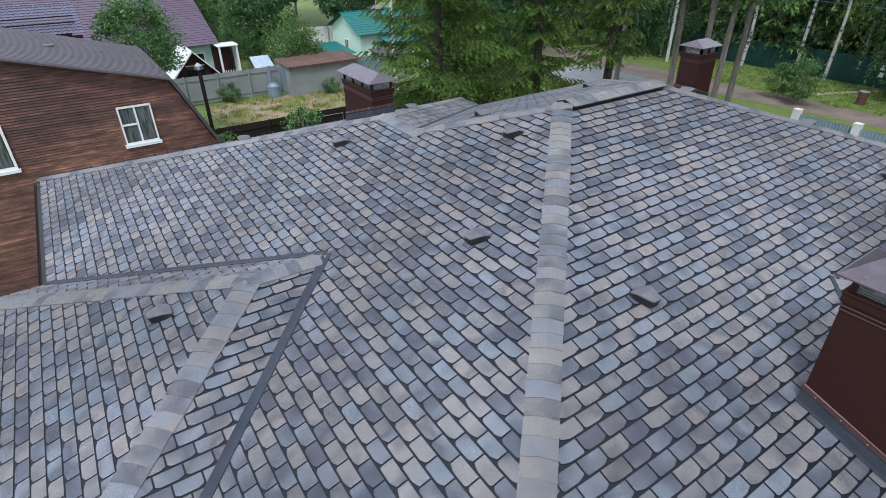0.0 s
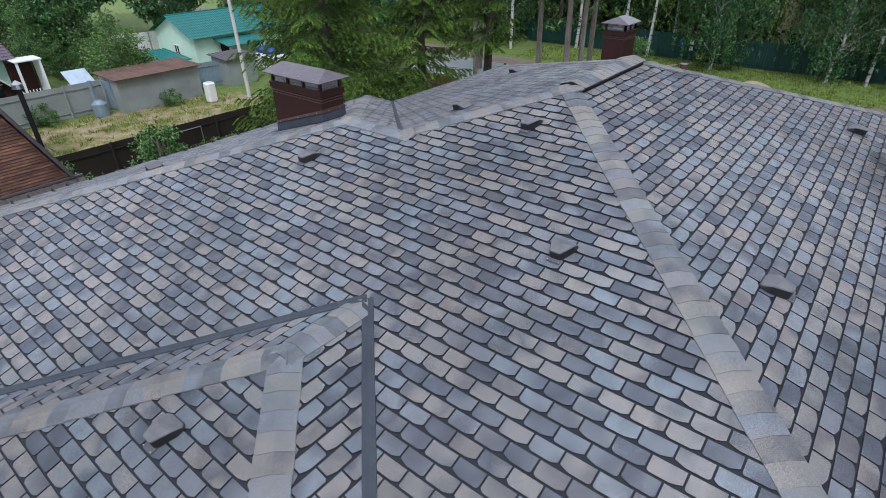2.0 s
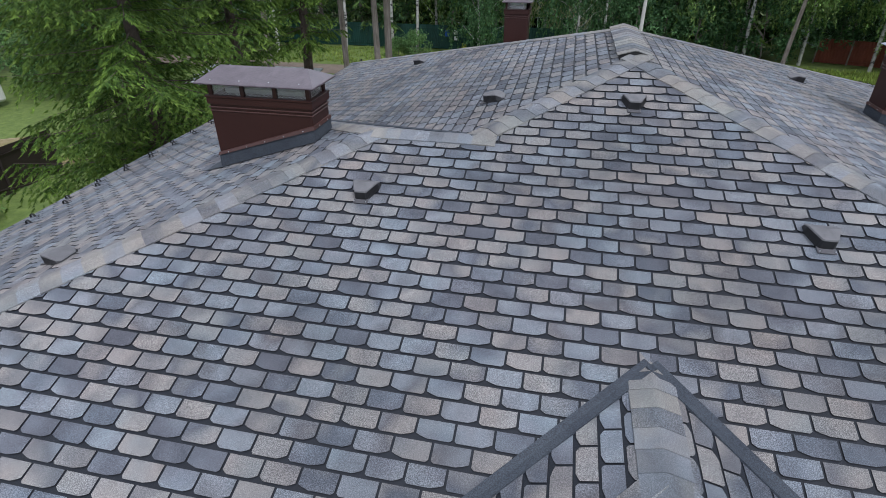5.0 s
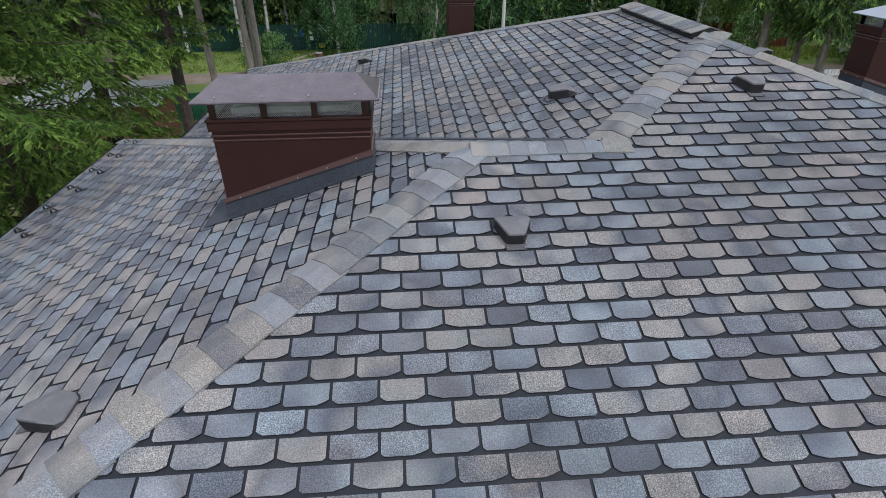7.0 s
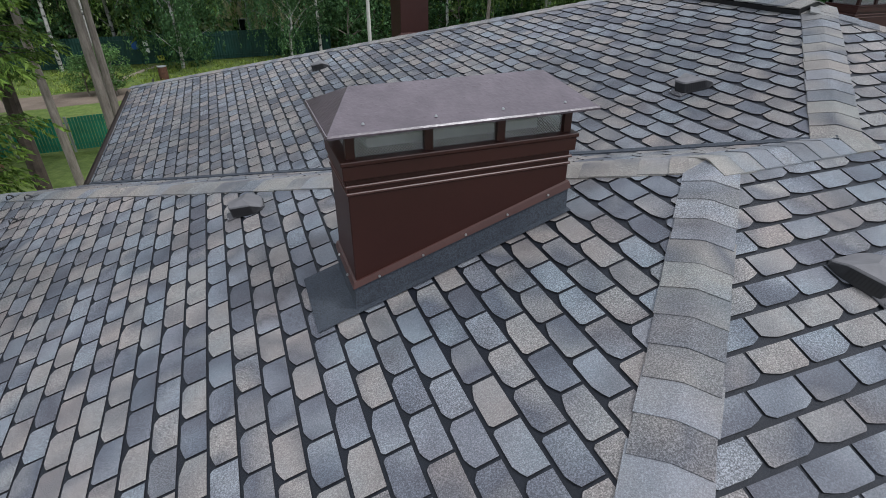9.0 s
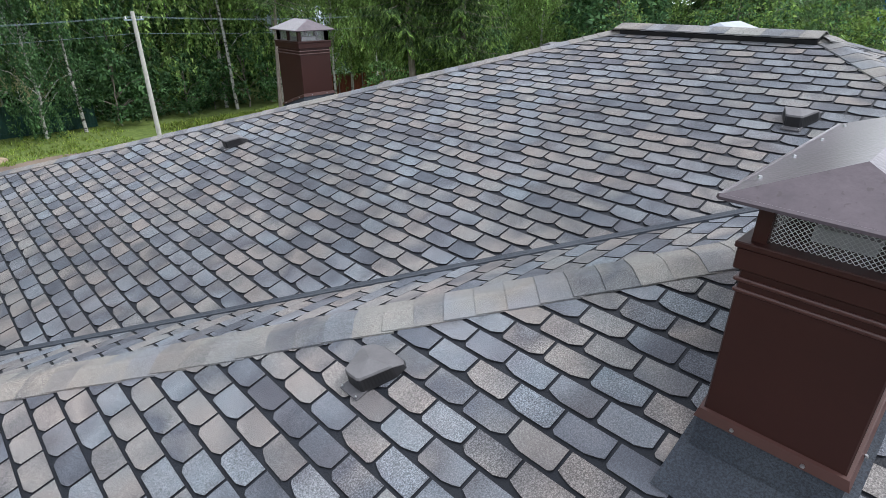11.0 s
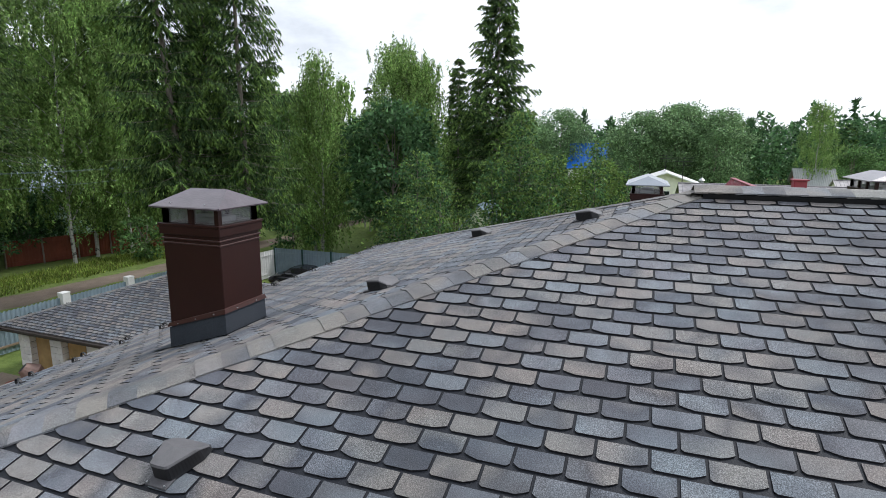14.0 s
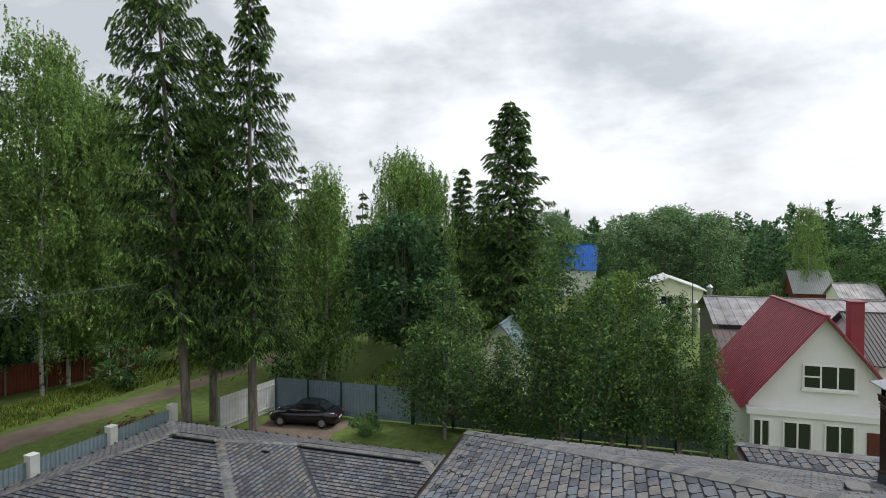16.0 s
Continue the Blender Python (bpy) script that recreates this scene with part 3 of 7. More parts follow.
def chimney(label, slope, x0, y0, x1, y1, z_top, openings, cap_mat, ridge_x=True, ov=0.085, foot=0.15):
    """A clad chimney with a flashing foot, an open mesh lantern and a hipped sheet cap. z_top: the cap's ridge."""
    def roof_z(x, y):
        a, u = slope.plan(x, y)
        return (slope.m @ Vector((a, u, 0))).z
    zb = z_top - 0.30     # top of the cladding
    ch = thing("chimney", label, "chimney", "chimneys")
    corners = [(x0, y0), (x1, y0), (x1, y1), (x0, y1)]
    bm = bmesh.new()
    prismz = [bm.verts.new((x, y, roof_z(x, y) - 0.05)) for x, y in corners]
    top = [bm.verts.new((x, y, zb)) for x, y in corners]
    bm.faces.new(top)
    for i in range(4):
        bm.faces.new((prismz[i], prismz[(i + 1) % 4], top[(i + 1) % 4], top[i]))
    bmesh.ops.bevel(bm, geom=[e for e in bm.edges if abs(e.verts[0].co.z - e.verts[1].co.z) > 0.2], offset=0.006, segments=1, affect="EDGES")
    part("cladding", bm, M_BROWN, ch, "dark brown painted sheet cladding")
    # flashing foot, following the slope
    for nm, up0, up1, g0, g1, mat in (("flashing", 0.0, foot, 0.014, 0.010, M_FLASH), ("edge_strip", foot, foot + 0.042, 0.022, 0.012, M_TRIM_GLINT)):
        bm = bmesh.new()
        sg = [(-1, -1), (1, -1), (1, 1), (-1, 1)]
        lo = [bm.verts.new((c[0] + s[0] * g0, c[1] + s[1] * g0, roof_z(*c) + up0 + 0.005)) for c, s in zip(corners, sg)]
        hi = [bm.verts.new((c[0] + s[0] * g1, c[1] + s[1] * g1, roof_z(*c) + up1)) for c, s in zip(corners, sg)]
        inn = [bm.verts.new((c[0], c[1], roof_z(*c) + up1 + 0.004)) for c in corners]
        for i in range(4):
            j = (i + 1) % 4
            bm.faces.new((lo[i], lo[j], hi[j], hi[i]))
            bm.faces.new((hi[i], hi[j], inn[j], inn[i]))
        part(nm, bm, mat, ch)
    # apron sheet on the roof round the foot
    bm = bmesh.new()
    al = [slope.plan(x, y) for x, y in corners]
    a0, a1 = min(q[0] for q in al) - 0.05, max(q[0] for q in al) + 0.05
    u0, u1 = min(q[1] for q in al) - 0.24, max(q[1] for q in al) + 0.03
    f = [bm.verts.new(slope.m @ Vector((q, w, 0.019))) for q, w in ((a0, u0), (a1, u0), (a1, u1), (a0, u1))]
    bm.faces.new(f)
    bmesh.ops.recalc_face_normals(bm, faces=bm.faces)
    part("apron", bm, M_FLASH, ch, "dark granulated apron round the foot")
    for (ax, ay), (bx, by) in zip(corners, corners[1:] + corners[:1]):
        n = max(2, round(math.hypot(bx - ax, by - ay) / 0.24))
        ox, oy = (by - ay), -(bx - ax)
        k = 0.024 / math.hypot(ox, oy)
        for i in range(n):
            px, py = ax + (bx - ax) * (i + 0.5) / n, ay + (by - ay) * (i + 0.5) / n
            screw(ch, px + ox * k, py + oy * k, roof_z(px, py) + foot + 0.018)
    # mouldings
    for dz0, dz1, g in ((-0.17, -0.155, 0.008), (-0.13, -0.115, 0.012), (-0.085, -0.01, 0.02)):
        bm = bmesh.new()
        ring(bm, x0, y0, x1, y1, zb + dz0, zb + dz1, g)
        part("moulding", bm, M_TRIM_GLINT if dz0 < -0.1 else M_BROWN, ch)
    bm = bmesh.new()
    ring(bm, x0, y0, x1, y1, zb - 0.01, zb + 0.012, 0.028)
    part("crown_plate", bm, M_BROWN, ch)
    # lantern
    z1 = zb + 0.155
    nx = openings if ridge_x else 1
    ny = 1 if ridge_x else openings
    posts = set()
    for i in range(nx + 1):
        x = x0 + 0.03 + (x1 - x0 - 0.06) * i / nx
        posts.update({(x, y0 + 0.03), (x, y1 - 0.03)})
    for i in range(ny + 1):
        y = y0 + 0.03 + (y1 - y0 - 0.06) * i / ny
        posts.update({(x0 + 0.03, y), (x1 - 0.03, y)})
    for x, y in sorted(posts):
        part("post", boxes((x - 0.022, y - 0.022, zb + 0.01, x + 0.022, y + 0.022, z1 + 0.02)), M_BROWN, ch)
    # wire mesh between the posts
    step = 0.016
    for ax, c in (("x", y0 + 0.035), ("x", y1 - 0.035), ("y", x0 + 0.035), ("y", x1 - 0.035)):
        bm = bmesh.new()
        a0, a1 = ((x0, x1) if ax == "x" else (y0, y1))
        a0, a1 = a0 + 0.04, a1 - 0.04
        h0, h1 = zb + 0.012, z1
        for sgn in (1, -1):
            n = int((a1 - a0 + (h1 - h0)) / step)
            for i in range(n):
                s0 = a0 - (h1 - h0) + i * step
                pa, pb = s0, s0 + (h1 - h0)
                za, zz = h0, h1
                if pa < a0:
                    za += a0 - pa
                    pa = a0
                if pb > a1:
                    zz -= pb - a1
                    pb = a1
                if pb - pa < 0.004:
                    continue
                if sgn < 0:
                    pa, pb = a0 + a1 - pa, a0 + a1 - pb
                w = 0.0016
                pts = [(pa - w, za), (pa + w, za), (pb + w, zz), (pb - w, zz)]
                vs = [bm.verts.new((p, c, z) if ax == "x" else (c, p, z)) for p, z in pts]
                bm.faces.new(vs)
        part("wire_mesh", bm, M_MESH, ch, "galvanised wire mesh")
    # flue inside
    part("flue", boxes((x0 + 0.14, y0 + 0.14, zb, x1 - 0.14, y1 - 0.14, zb + 0.06)), M_STEEL, ch)
    # cap
    e = z1 + 0.012
    bm = bmesh.new()
    ins = min(x1 - x0, y1 - y0) / 2 + ov
    if ridge_x:
        ra, rb = (x0 - ov + ins * 0.55, (y0 + y1) / 2), (x1 + ov - ins * 0.55, (y0 + y1) / 2)
    else:
        ra, rb = ((x0 + x1) / 2, y0 - ov + ins * 0.55), ((x0 + x1) / 2, y1 + ov - ins * 0.55)
    oc = [(x0 - ov, y0 - ov), (x1 + ov, y0 - ov), (x1 + ov, y1 + ov), (x0 - ov, y1 + ov)]
    for dz, rev in ((0, False), (-0.012, True)):
        o = [bm.verts.new((x, y, e + dz)) for x, y in oc]
        a, b = bm.verts.new((*ra, z_top + dz)), bm.verts.new((*rb, z_top + dz))
        if ridge_x:
            fs = [(o[0], o[1], b, a), (o[2], o[3], a, b), (o[1], o[2], b), (o[3], o[0], a)]
        else:
            fs = [(o[0], o[1], a), (o[1], o[2], b, a), (o[2], o[3], b), (o[3], o[0], a, b)]
        for q in fs:
            bm.faces.new(q[::-1] if rev else q)
        if not rev:
            rim = o
        else:
            for i in range(4):
                j = (i + 1) % 4
                bm.faces.new((o[i], o[j], rim[j], rim[i]))
    part("cap", bm, cap_mat, ch, "hipped sheet metal cap with a low ridge")
    for (ax, ay), (bx, by) in zip(oc, oc[1:] + oc[:1]):
        n = max(2, round(math.hypot(bx - ax, by - ay) / 0.36))
        for i in range(n):
            f = (i + 0.5) / n
            cx, cy = (x0 + x1) / 2, (y0 + y1) / 2
            px, py = ax + (bx - ax) * f, ay + (by - ay) * f
            dx, dy = (0, 0.05 if by == ay and ay < cy else -0.05) if ay == by else (0.05 if ax < cx else -0.05, 0)
            screw(ch, px + dx, py + dy, e + 0.022)
    for (ax, ay), (bx, by) in zip(oc, oc[1:] + oc[:1]):
        bm = bmesh.new()
        tube(bm, (ax, ay, e - 0.008), (bx, by, e - 0.008), 0.011, 0.011, 6)
        part("cap_edge", bm, cap_mat, ch)
    return ch


chimney("long brown sheet clad chimney with weathered hipped cap", S_WW, -4.69, -1.40, -3.45, -0.95, ZR - 0.02, 3, M_BROWN_CAP)
chimney("long brown sheet clad chimney on the east slope", S_EAST, 4.50, -1.27, 5.65, -0.75, ZR + 0.05, 3, M_BROWN_CAP)
chimney("dark brown sheet clad chimney with a pale grey sheet cap", S_EAST, 3.89, 2.32, 5.05, 2.82, ZR - 0.07, 3, M_PALE_CAP)
chimney("square dark brown sheet clad chimney with a grey brown cap", S_NORTH, -2.20, 5.97, -1.69, 6.60, ZR + 0.04, 2, M_BROWN_CAP, False, 0.06, 0.20)

# ---------------------------------------------------------------- house walls, eaves
hw = thing("house", "two storey house with pale plaster walls under the shingle roof", "house")
bm = bmesh.new()
i = 0.6
prism(bm, [(-E + i, -E + i), (E - i, -E + i), (E - i, L + E - i), (-E + i, L + E - i)], 0, ZE - 0.05)
part("wall", bm, M_WALL, hw)
bm = bmesh.new()
prism(bm, [(RX - WD + i, -E + i), (-E + i - 0.01, -E + i), (-E + i - 0.01, QY + WD - i), (RX - WD + i, QY + WD - i)], 0, ZE - 0.06)
part("wall", bm, M_WALL, hw)
part("wall", boxes((-SW_ + i, HY - SW_ + i, 0, SW_ - i, -E + i - 0.01, ZE - 0.06)), M_WALL, hw)
part("wall", boxes((E - i + 0.01, EY - EW + i, 0, HX + EW - i, EY + EW - i, ZE - 0.06)), M_WALL, hw)


def eave_line(pts):
    """Fascia and gutter along an eave polyline that keeps the house on its left."""
    for a, b in zip(pts, pts[1:]):
        a, b = Vector((*a, 0)), Vector((*b, 0))
        d = (b - a).normalized()
        out = Vector((d.y, -d.x, 0))
        bm = bmesh.new()
        for u0, u1, z0, z1 in ((-0.02, 0.0, -0.22, -0.02),):
            q = [a + out * u0, b + out * u0, b + out * u1, a + out * u1]
            prism(bm, [(p.x, p.y) for p in q], ZE + z0, ZE + z1)
        bmesh.ops.recalc_face_normals(bm, faces=bm.faces)
        part("fascia", bm, M_SOFFIT, hw)
        bm = bmesh.new()
        prev = None
        for t in range(7):
            ang = math.pi * t / 6
            o = 0.065 - 0.06 * math.cos(ang)
            z = ZE - 0.06 - 0.06 * math.sin(ang)
            p, q = a + out * o + Vector((0, 0, z)), b + out * o + Vector((0, 0, z))
            cur = (bm.verts.new(p), bm.verts.new(q))
            if prev:
                bm.faces.new((prev[0], prev[1], cur[1], cur[0]))
            prev = cur
        part("gutter", bm, M_SOFFIT, hw, "dark half-round gutter")


eave_line([(-SW_, -E), (-SW_, HY - SW_), (SW_, HY - SW_), (SW_, -E), (E, -E), (E, EY - EW), (HX + EW, EY - EW), (HX + EW, EY + EW), (E, EY + EW), (E, L + E), (-E, L + E), (-E, QY + WD), (RX - WD, QY + WD), (RX - WD, -E), (-SW_, -E)])
bm = bmesh.new()
prism(bm, [(RX - WD + 0.02, -E + 0.02), (E - 0.02, -E + 0.02), (E - 0.02, L + E - 0.02), (-E + 0.02, L + E - 0.02), (-E + 0.02, QY + WD - 0.02), (RX - WD + 0.02, QY + WD - 0.02)], ZE - 0.2, ZE - 0.17)
part("soffit", bm, M_SOFFIT, hw)

# snow guards: small brackets in two rows near the eaves
bm = bmesh.new()
box(bm, -0.011, -0.02, 0.012, 0.011, 0.11, 0.017)
prev = None
for y, z in ((0.045, 0.016), (0.030, 0.045), (0.005, 0.066), (-0.020, 0.060), (-0.034, 0.036), (-0.038, 0.012)):
    cur = (bm.verts.new((-0.013, y, z)), bm.verts.new((0.013, y, z)), bm.verts.new((0.013, y - 0.008, z - 0.002)), bm.verts.new((-0.013, y - 0.008, z - 0.002)))
    if prev:
        for i in range(4):
            bm.faces.new((prev[i], prev[(i + 1) % 4], cur[(i + 1) % 4], cur[i]))
    prev = cur
GUARD = mesh_of(bm, "snow_guard", M_PIPE)


def guards(slope, a, b, up=0.28, step=0.62):
    """Snow guards along an eave from plan point a to b."""
    (a0, _), (b0, _) = slope.plan(*a), slope.plan(*b)
    a0, b0 = min(a0, b0) + 0.4, max(a0, b0) - 0.4
    for r in range(2):
        x = a0 + r * step / 2
        while x < b0:
            ob = tagged(new("snow_guard", GUARD), "small black metal snow guard hook near the eave", "snow guard", "snow guards")
            ob.matrix_basis = slope.m @ Matrix.Translation((x, up + r * 0.3, 0.004))
            x += step


guards(S_WW, (RX - WD, -E), (RX - WD, QY + WD))
guards(S_NORTH, A_NW, A_NE)
guards(S_EAST, (E, EY + EW), A_NE)

# ---------------------------------------------------------------- ground
M_GRASS = Mat("grass", 0.9)
_a = M_GRASS.world_noise(0.12, 5)
_b = M_GRASS.world_noise(2.2, 6, 0.7)
_c = M_GRASS.ramp(_b, [(0.3, (0.075, 0.12, 0.02)), (0.7, (0.17, 0.23, 0.05))])
_d = M_GRASS.ramp(_a, [(0.60, grey(0)), (0.74, grey(0.7))])
M_GRASS.color(M_GRASS.mix(_d, _c, (0.23, 0.20, 0.085)))
M_GRASS.bump(_b, 0.8, 0.1)
M_GRASS = M_GRASS.m
bm = bmesh.new()
n = 40
g = [[bm.verts.new(((i / n - 0.5) * 900, (j / n - 0.5) * 900, 0)) for j in range(n + 1)] for i in range(n + 1)]
for i in range(n):
    for j in range(n):
        bm.faces.new((g[i][j], g[i + 1][j], g[i + 1][j + 1], g[i][j + 1]))
tagged(part("ground", bm, M_GRASS), "uneven green grass ground with dry patches", "ground", kind="structure")

# ---------------------------------------------------------------- plants


def leaf_material(name, tones, rough=0.6, trans=0.34, gain=1.5, blue=1.5, vary=1.0):
    tones = [(r * gain * 0.97, g * gain, b * gain * blue) for r, g, b in tones]
    m = Mat(name, rough, 0, 0.15)
    g = m.n.new("ShaderNodeNewGeometry").outputs["Random Per Island"]
    col = m.ramp(g, [(i / max(1, len(tones) - 1), c) for i, c in enumerate(tones)])
    big = m.world_noise(0.5, 3)
    each = m.math("FRACT", m.math("MULTIPLY", g, 17.3))
    col = m.mix(1.0, col, m.ramp(each, [(0.0, grey(1 - 0.55 * vary)), (0.6, grey(1.0)), (1.0, grey(1 + 0.75 * vary))]), "MULTIPLY")
    col = m.mix(0.7, col, m.ramp(big, [(0.3, grey(0.45)), (0.7, grey(1.45))]), "MULTIPLY")
    m.color(col)
    t = m.n.new("ShaderNodeBsdfTranslucent")
    m.l.new(col, t.inputs["Color"])
    mx = m.n.new("ShaderNodeMixShader")
    mx.inputs["Fac"].default_value = trans
    m.l.new(m.b.outputs["BSDF"], mx.inputs[1])
    m.l.new(t.outputs["BSDF"], mx.inputs[2])
    m.l.new(mx.outputs["Shader"], m.n["Material Output"].inputs["Surface"])
    return m.m


M_SPRUCE = leaf_material("spruce needles", [(0.026, 0.052, 0.014), (0.052, 0.092, 0.022), (0.080, 0.122, 0.026), (0.034, 0.062, 0.018)], gain=1.6, blue=0.85, vary=0.4)
# Pale new growth, with the crown's highlights painted into the same tip colour.
M_SPRUCE_TIP_LIT = leaf_material("fresh spruce tips, painted lit", [(0.105, 0.175, 0.034), (0.155, 0.225, 0.048), (0.085, 0.140, 0.030)], gain=1.15, blue=0.85, vary=0.5)
M_DARK_TIP_LIT = leaf_material("fresh tips of dark spruce, painted lit", [(0.062, 0.105, 0.028), (0.085, 0.130, 0.032), (0.048, 0.085, 0.026)], gain=2.2, blue=0.9)
M_SPRUCE_DARK = leaf_material("dark spruce needles", [(0.018, 0.036, 0.014), (0.036, 0.064, 0.018), (0.060, 0.088, 0.022)], gain=2.1, blue=1.2)
M_BIRCH = leaf_material("birch leaves", [(0.06, 0.105, 0.026), (0.098, 0.155, 0.040), (0.128, 0.172, 0.050), (0.07, 0.112, 0.032)], gain=2.4, blue=1.1)
M_LEAF = leaf_material("broad leaves", [(0.035, 0.075, 0.018), (0.065, 0.12, 0.025), (0.095, 0.15, 0.035), (0.05, 0.09, 0.022)], gain=2.0)
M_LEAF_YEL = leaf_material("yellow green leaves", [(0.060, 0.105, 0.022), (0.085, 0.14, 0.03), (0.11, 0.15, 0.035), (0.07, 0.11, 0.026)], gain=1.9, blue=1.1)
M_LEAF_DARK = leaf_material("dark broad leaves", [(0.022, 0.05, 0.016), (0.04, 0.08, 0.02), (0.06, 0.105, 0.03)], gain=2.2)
# Lightened and blued: the haze of distance is mixed into the leaf colour.
M_WILLOW_HAZE = leaf_material("willow leaves with haze in the colour", [(0.075, 0.125, 0.05), (0.10, 0.155, 0.06), (0.13, 0.185, 0.075)], gain=2.0, blue=1.2)
M_BLADE = leaf_material("fresh grass blades", [(0.12, 0.18, 0.03), (0.17, 0.23, 0.045), (0.24, 0.26, 0.07), (0.10, 0.16, 0.03)], gain=1.5, blue=1.0)
M_BARK = Mat("grey brown bark", 0.9)
_n = M_BARK.world_noise(5, 5, 0.7, (1, 1, 0.25))
M_BARK.color(M_BARK.ramp(_n, [(0.3, (0.12, 0.10, 0.085)), (0.7, (0.30, 0.265, 0.23))])).bump(_n, 0.8, 0.03)
M_BARK = M_BARK.m
# Near trunks stand in shadow; that shade is part of this bark colour.
M_BARK_SHADED = plain("brown spruce bark darkened for shade", (0.060, 0.046, 0.036), 0.9, 0, 0.5, 6, 0.4)
M_BIRCH_BARK = Mat("birch bark", 0.7)
_n = M_BIRCH_BARK.world_noise(2.2, 4, 0.7, (1, 1, 2.2))
M_BIRCH_BARK.color(M_BIRCH_BARK.ramp(_n, [(0.38, (0.03, 0.028, 0.026)), (0.47, (0.42, 0.41, 0.39)), (0.8, (0.58, 0.57, 0.54))])).bump(_n, 0.4, 0.02)
M_BIRCH_BARK = M_BIRCH_BARK.m


def leaves_mesh(name, pos, dirs, length, width, rng, mat, fold=0.25, which=None):
    """Pointed leaves at pos, along dirs, in one mesh."""
    n = len(pos)
    d = dirs / np.maximum(np.linalg.norm(dirs, axis=1, keepdims=True), 1e-6)
    r = rng.normal(size=(n, 3))
    s = np.cross(d, r)
    s /= np.maximum(np.linalg.norm(s, axis=1, keepdims=True), 1e-6)
    u = np.cross(s, d)
    le = (length * rng.uniform(0.6, 1.3, n))[:, None]
    wi = (width * rng.uniform(0.6, 1.3, n))[:, None]
    v = np.stack([pos - s * wi * 0.5, pos + s * wi * 0.5 + u * wi * fold, pos + d * le], 1).reshape(-1, 3)
    me = bpy.data.meshes.new(name)
    me.vertices.add(3 * n)
    me.vertices.foreach_set("co", v.astype(np.float32).ravel())
    me.loops.add(3 * n)
    me.loops.foreach_set("vertex_index", np.arange(3 * n, dtype=np.int32))
    me.polygons.add(n)
    me.polygons.foreach_set("loop_start", np.arange(0, 3 * n, 3, dtype=np.int32))
    me.update(calc_edges=True)
    me.validate()
    for mm in (mat if isinstance(mat, list) else [mat]):
        me.materials.append(mm)
    if which is not None:
        me.polygons.foreach_set("material_index", which.astype(np.int32))
    return me


def limb(bm, pts, r0, r1, n=6):
    """A tapered bent limb through pts."""
    for i in range(len(pts) - 1):
        f0, f1 = i / (len(pts) - 1), (i + 1) / (len(pts) - 1)
        tube(bm, pts[i], pts[i + 1], r0 + (r1 - r0) * f0, r0 + (r1 - r0) * f1, n)


def trunk_pts(h, rng, wob):
    x = y = 0.0
    pts = [(0, 0, -0.1)]
    for i in range(1, 9):
        x += rng.normal() * wob
        y += rng.normal() * wob
        pts.append((x, y, h * i / 8))
    return pts


def spruce_meshes(seed, h, base, radius, branches, twigs, needles, ln, wn_, mat, r0=0.22, shape=0.85, hang=0.3, sweep=0.50, tips=0.80):
    """A spruce: branches that droop and lift again at the tip, each a flat comb of side twigs; hang: how far the twigs hang as curtains."""
    rng = np.random.default_rng(seed)
    tp = trunk_pts(h, rng, 0.03)
    bm = bmesh.new()
    limb(bm, tp, r0, 0.02, 9)
    pos, dr, wh = [], [], []
    up = np.array([0, 0, 1.0])
    for i in range(branches):
        f = min(0.99, (i // 6 * 6 + rng.uniform(0, 3.4)) / branches) ** 1.15
        z = base + (h - base) * f
        az = i * 2.39996 + rng.normal() * 0.35
        lb = (radius * (1 - f) ** shape + 0.22) * rng.uniform(0.55, 1.2)
        if rng.uniform() < 0.10:
            lb *= 0.5
        out = np.array([math.cos(az), math.sin(az), 0])
        side = np.array([-out[1], out[0], 0])
        droop = sweep * (1 - f) - 0.15 * f + rng.normal() * 0.08
        def at(s):
            return up * z + out * lb * s + up * lb * (-droop * s + 0.55 * droop * s * s + 0.04 * s)
        limb(bm, [tuple(at(s)) for s in (0, 0.5, 1)], 0.018 * (1 - f) + 0.006, 0.003, 3)
        nt = max(4, int(twigs * (0.35 + 0.65 * lb / (radius + 0.2))))
        for j in range(nt):
            s = 0.14 + 0.86 * (j + rng.uniform(0, 1)) / nt
            sg = 1 if j % 2 else -1
            lt = (0.40 * lb * (1.08 - s) + 0.22) * rng.uniform(0.7, 1.25)
            d0 = out * 0.62 + side * sg * rng.uniform(0.55, 0.95) - up * (0.12 + hang * rng.uniform(0.5, 1.5))
            d0 /= np.linalg.norm(d0)
            p0 = at(s)
            q = rng.uniform(0, 1, needles)
            pp = p0 + d0 * (lt * q)[:, None] - up * ((0.18 + hang * 0.5) * lt * q * q)[:, None]
            flat = np.cross(d0, up)
            dd = d0 * 0.75 + flat * (rng.choice((-1.0, 1.0), needles) * rng.uniform(0.35, 0.8, needles))[:, None] + rng.normal(size=(needles, 3)) * 0.16 - up * (0.15 + 0.6 * hang)
            pos.append(pp)
            dr.append(dd)
            # outer needles take the tip colour: new growth plus painted highlights
            wh.append((q * 0.6 + s * 0.5 + rng.normal(size=needles) * 0.12 > tips) * 1)
    pos, dr, wh = np.concatenate(pos), np.concatenate(dr), np.concatenate(wh)
    tip = M_SPRUCE_TIP_LIT if mat is M_SPRUCE else M_DARK_TIP_LIT
    return mesh_of(bm, "trunk", M_BARK_SHADED if mat is M_SPRUCE else M_BARK), leaves_mesh("crown", pos, dr, ln, wn_, rng, [mat, tip], which=wh)


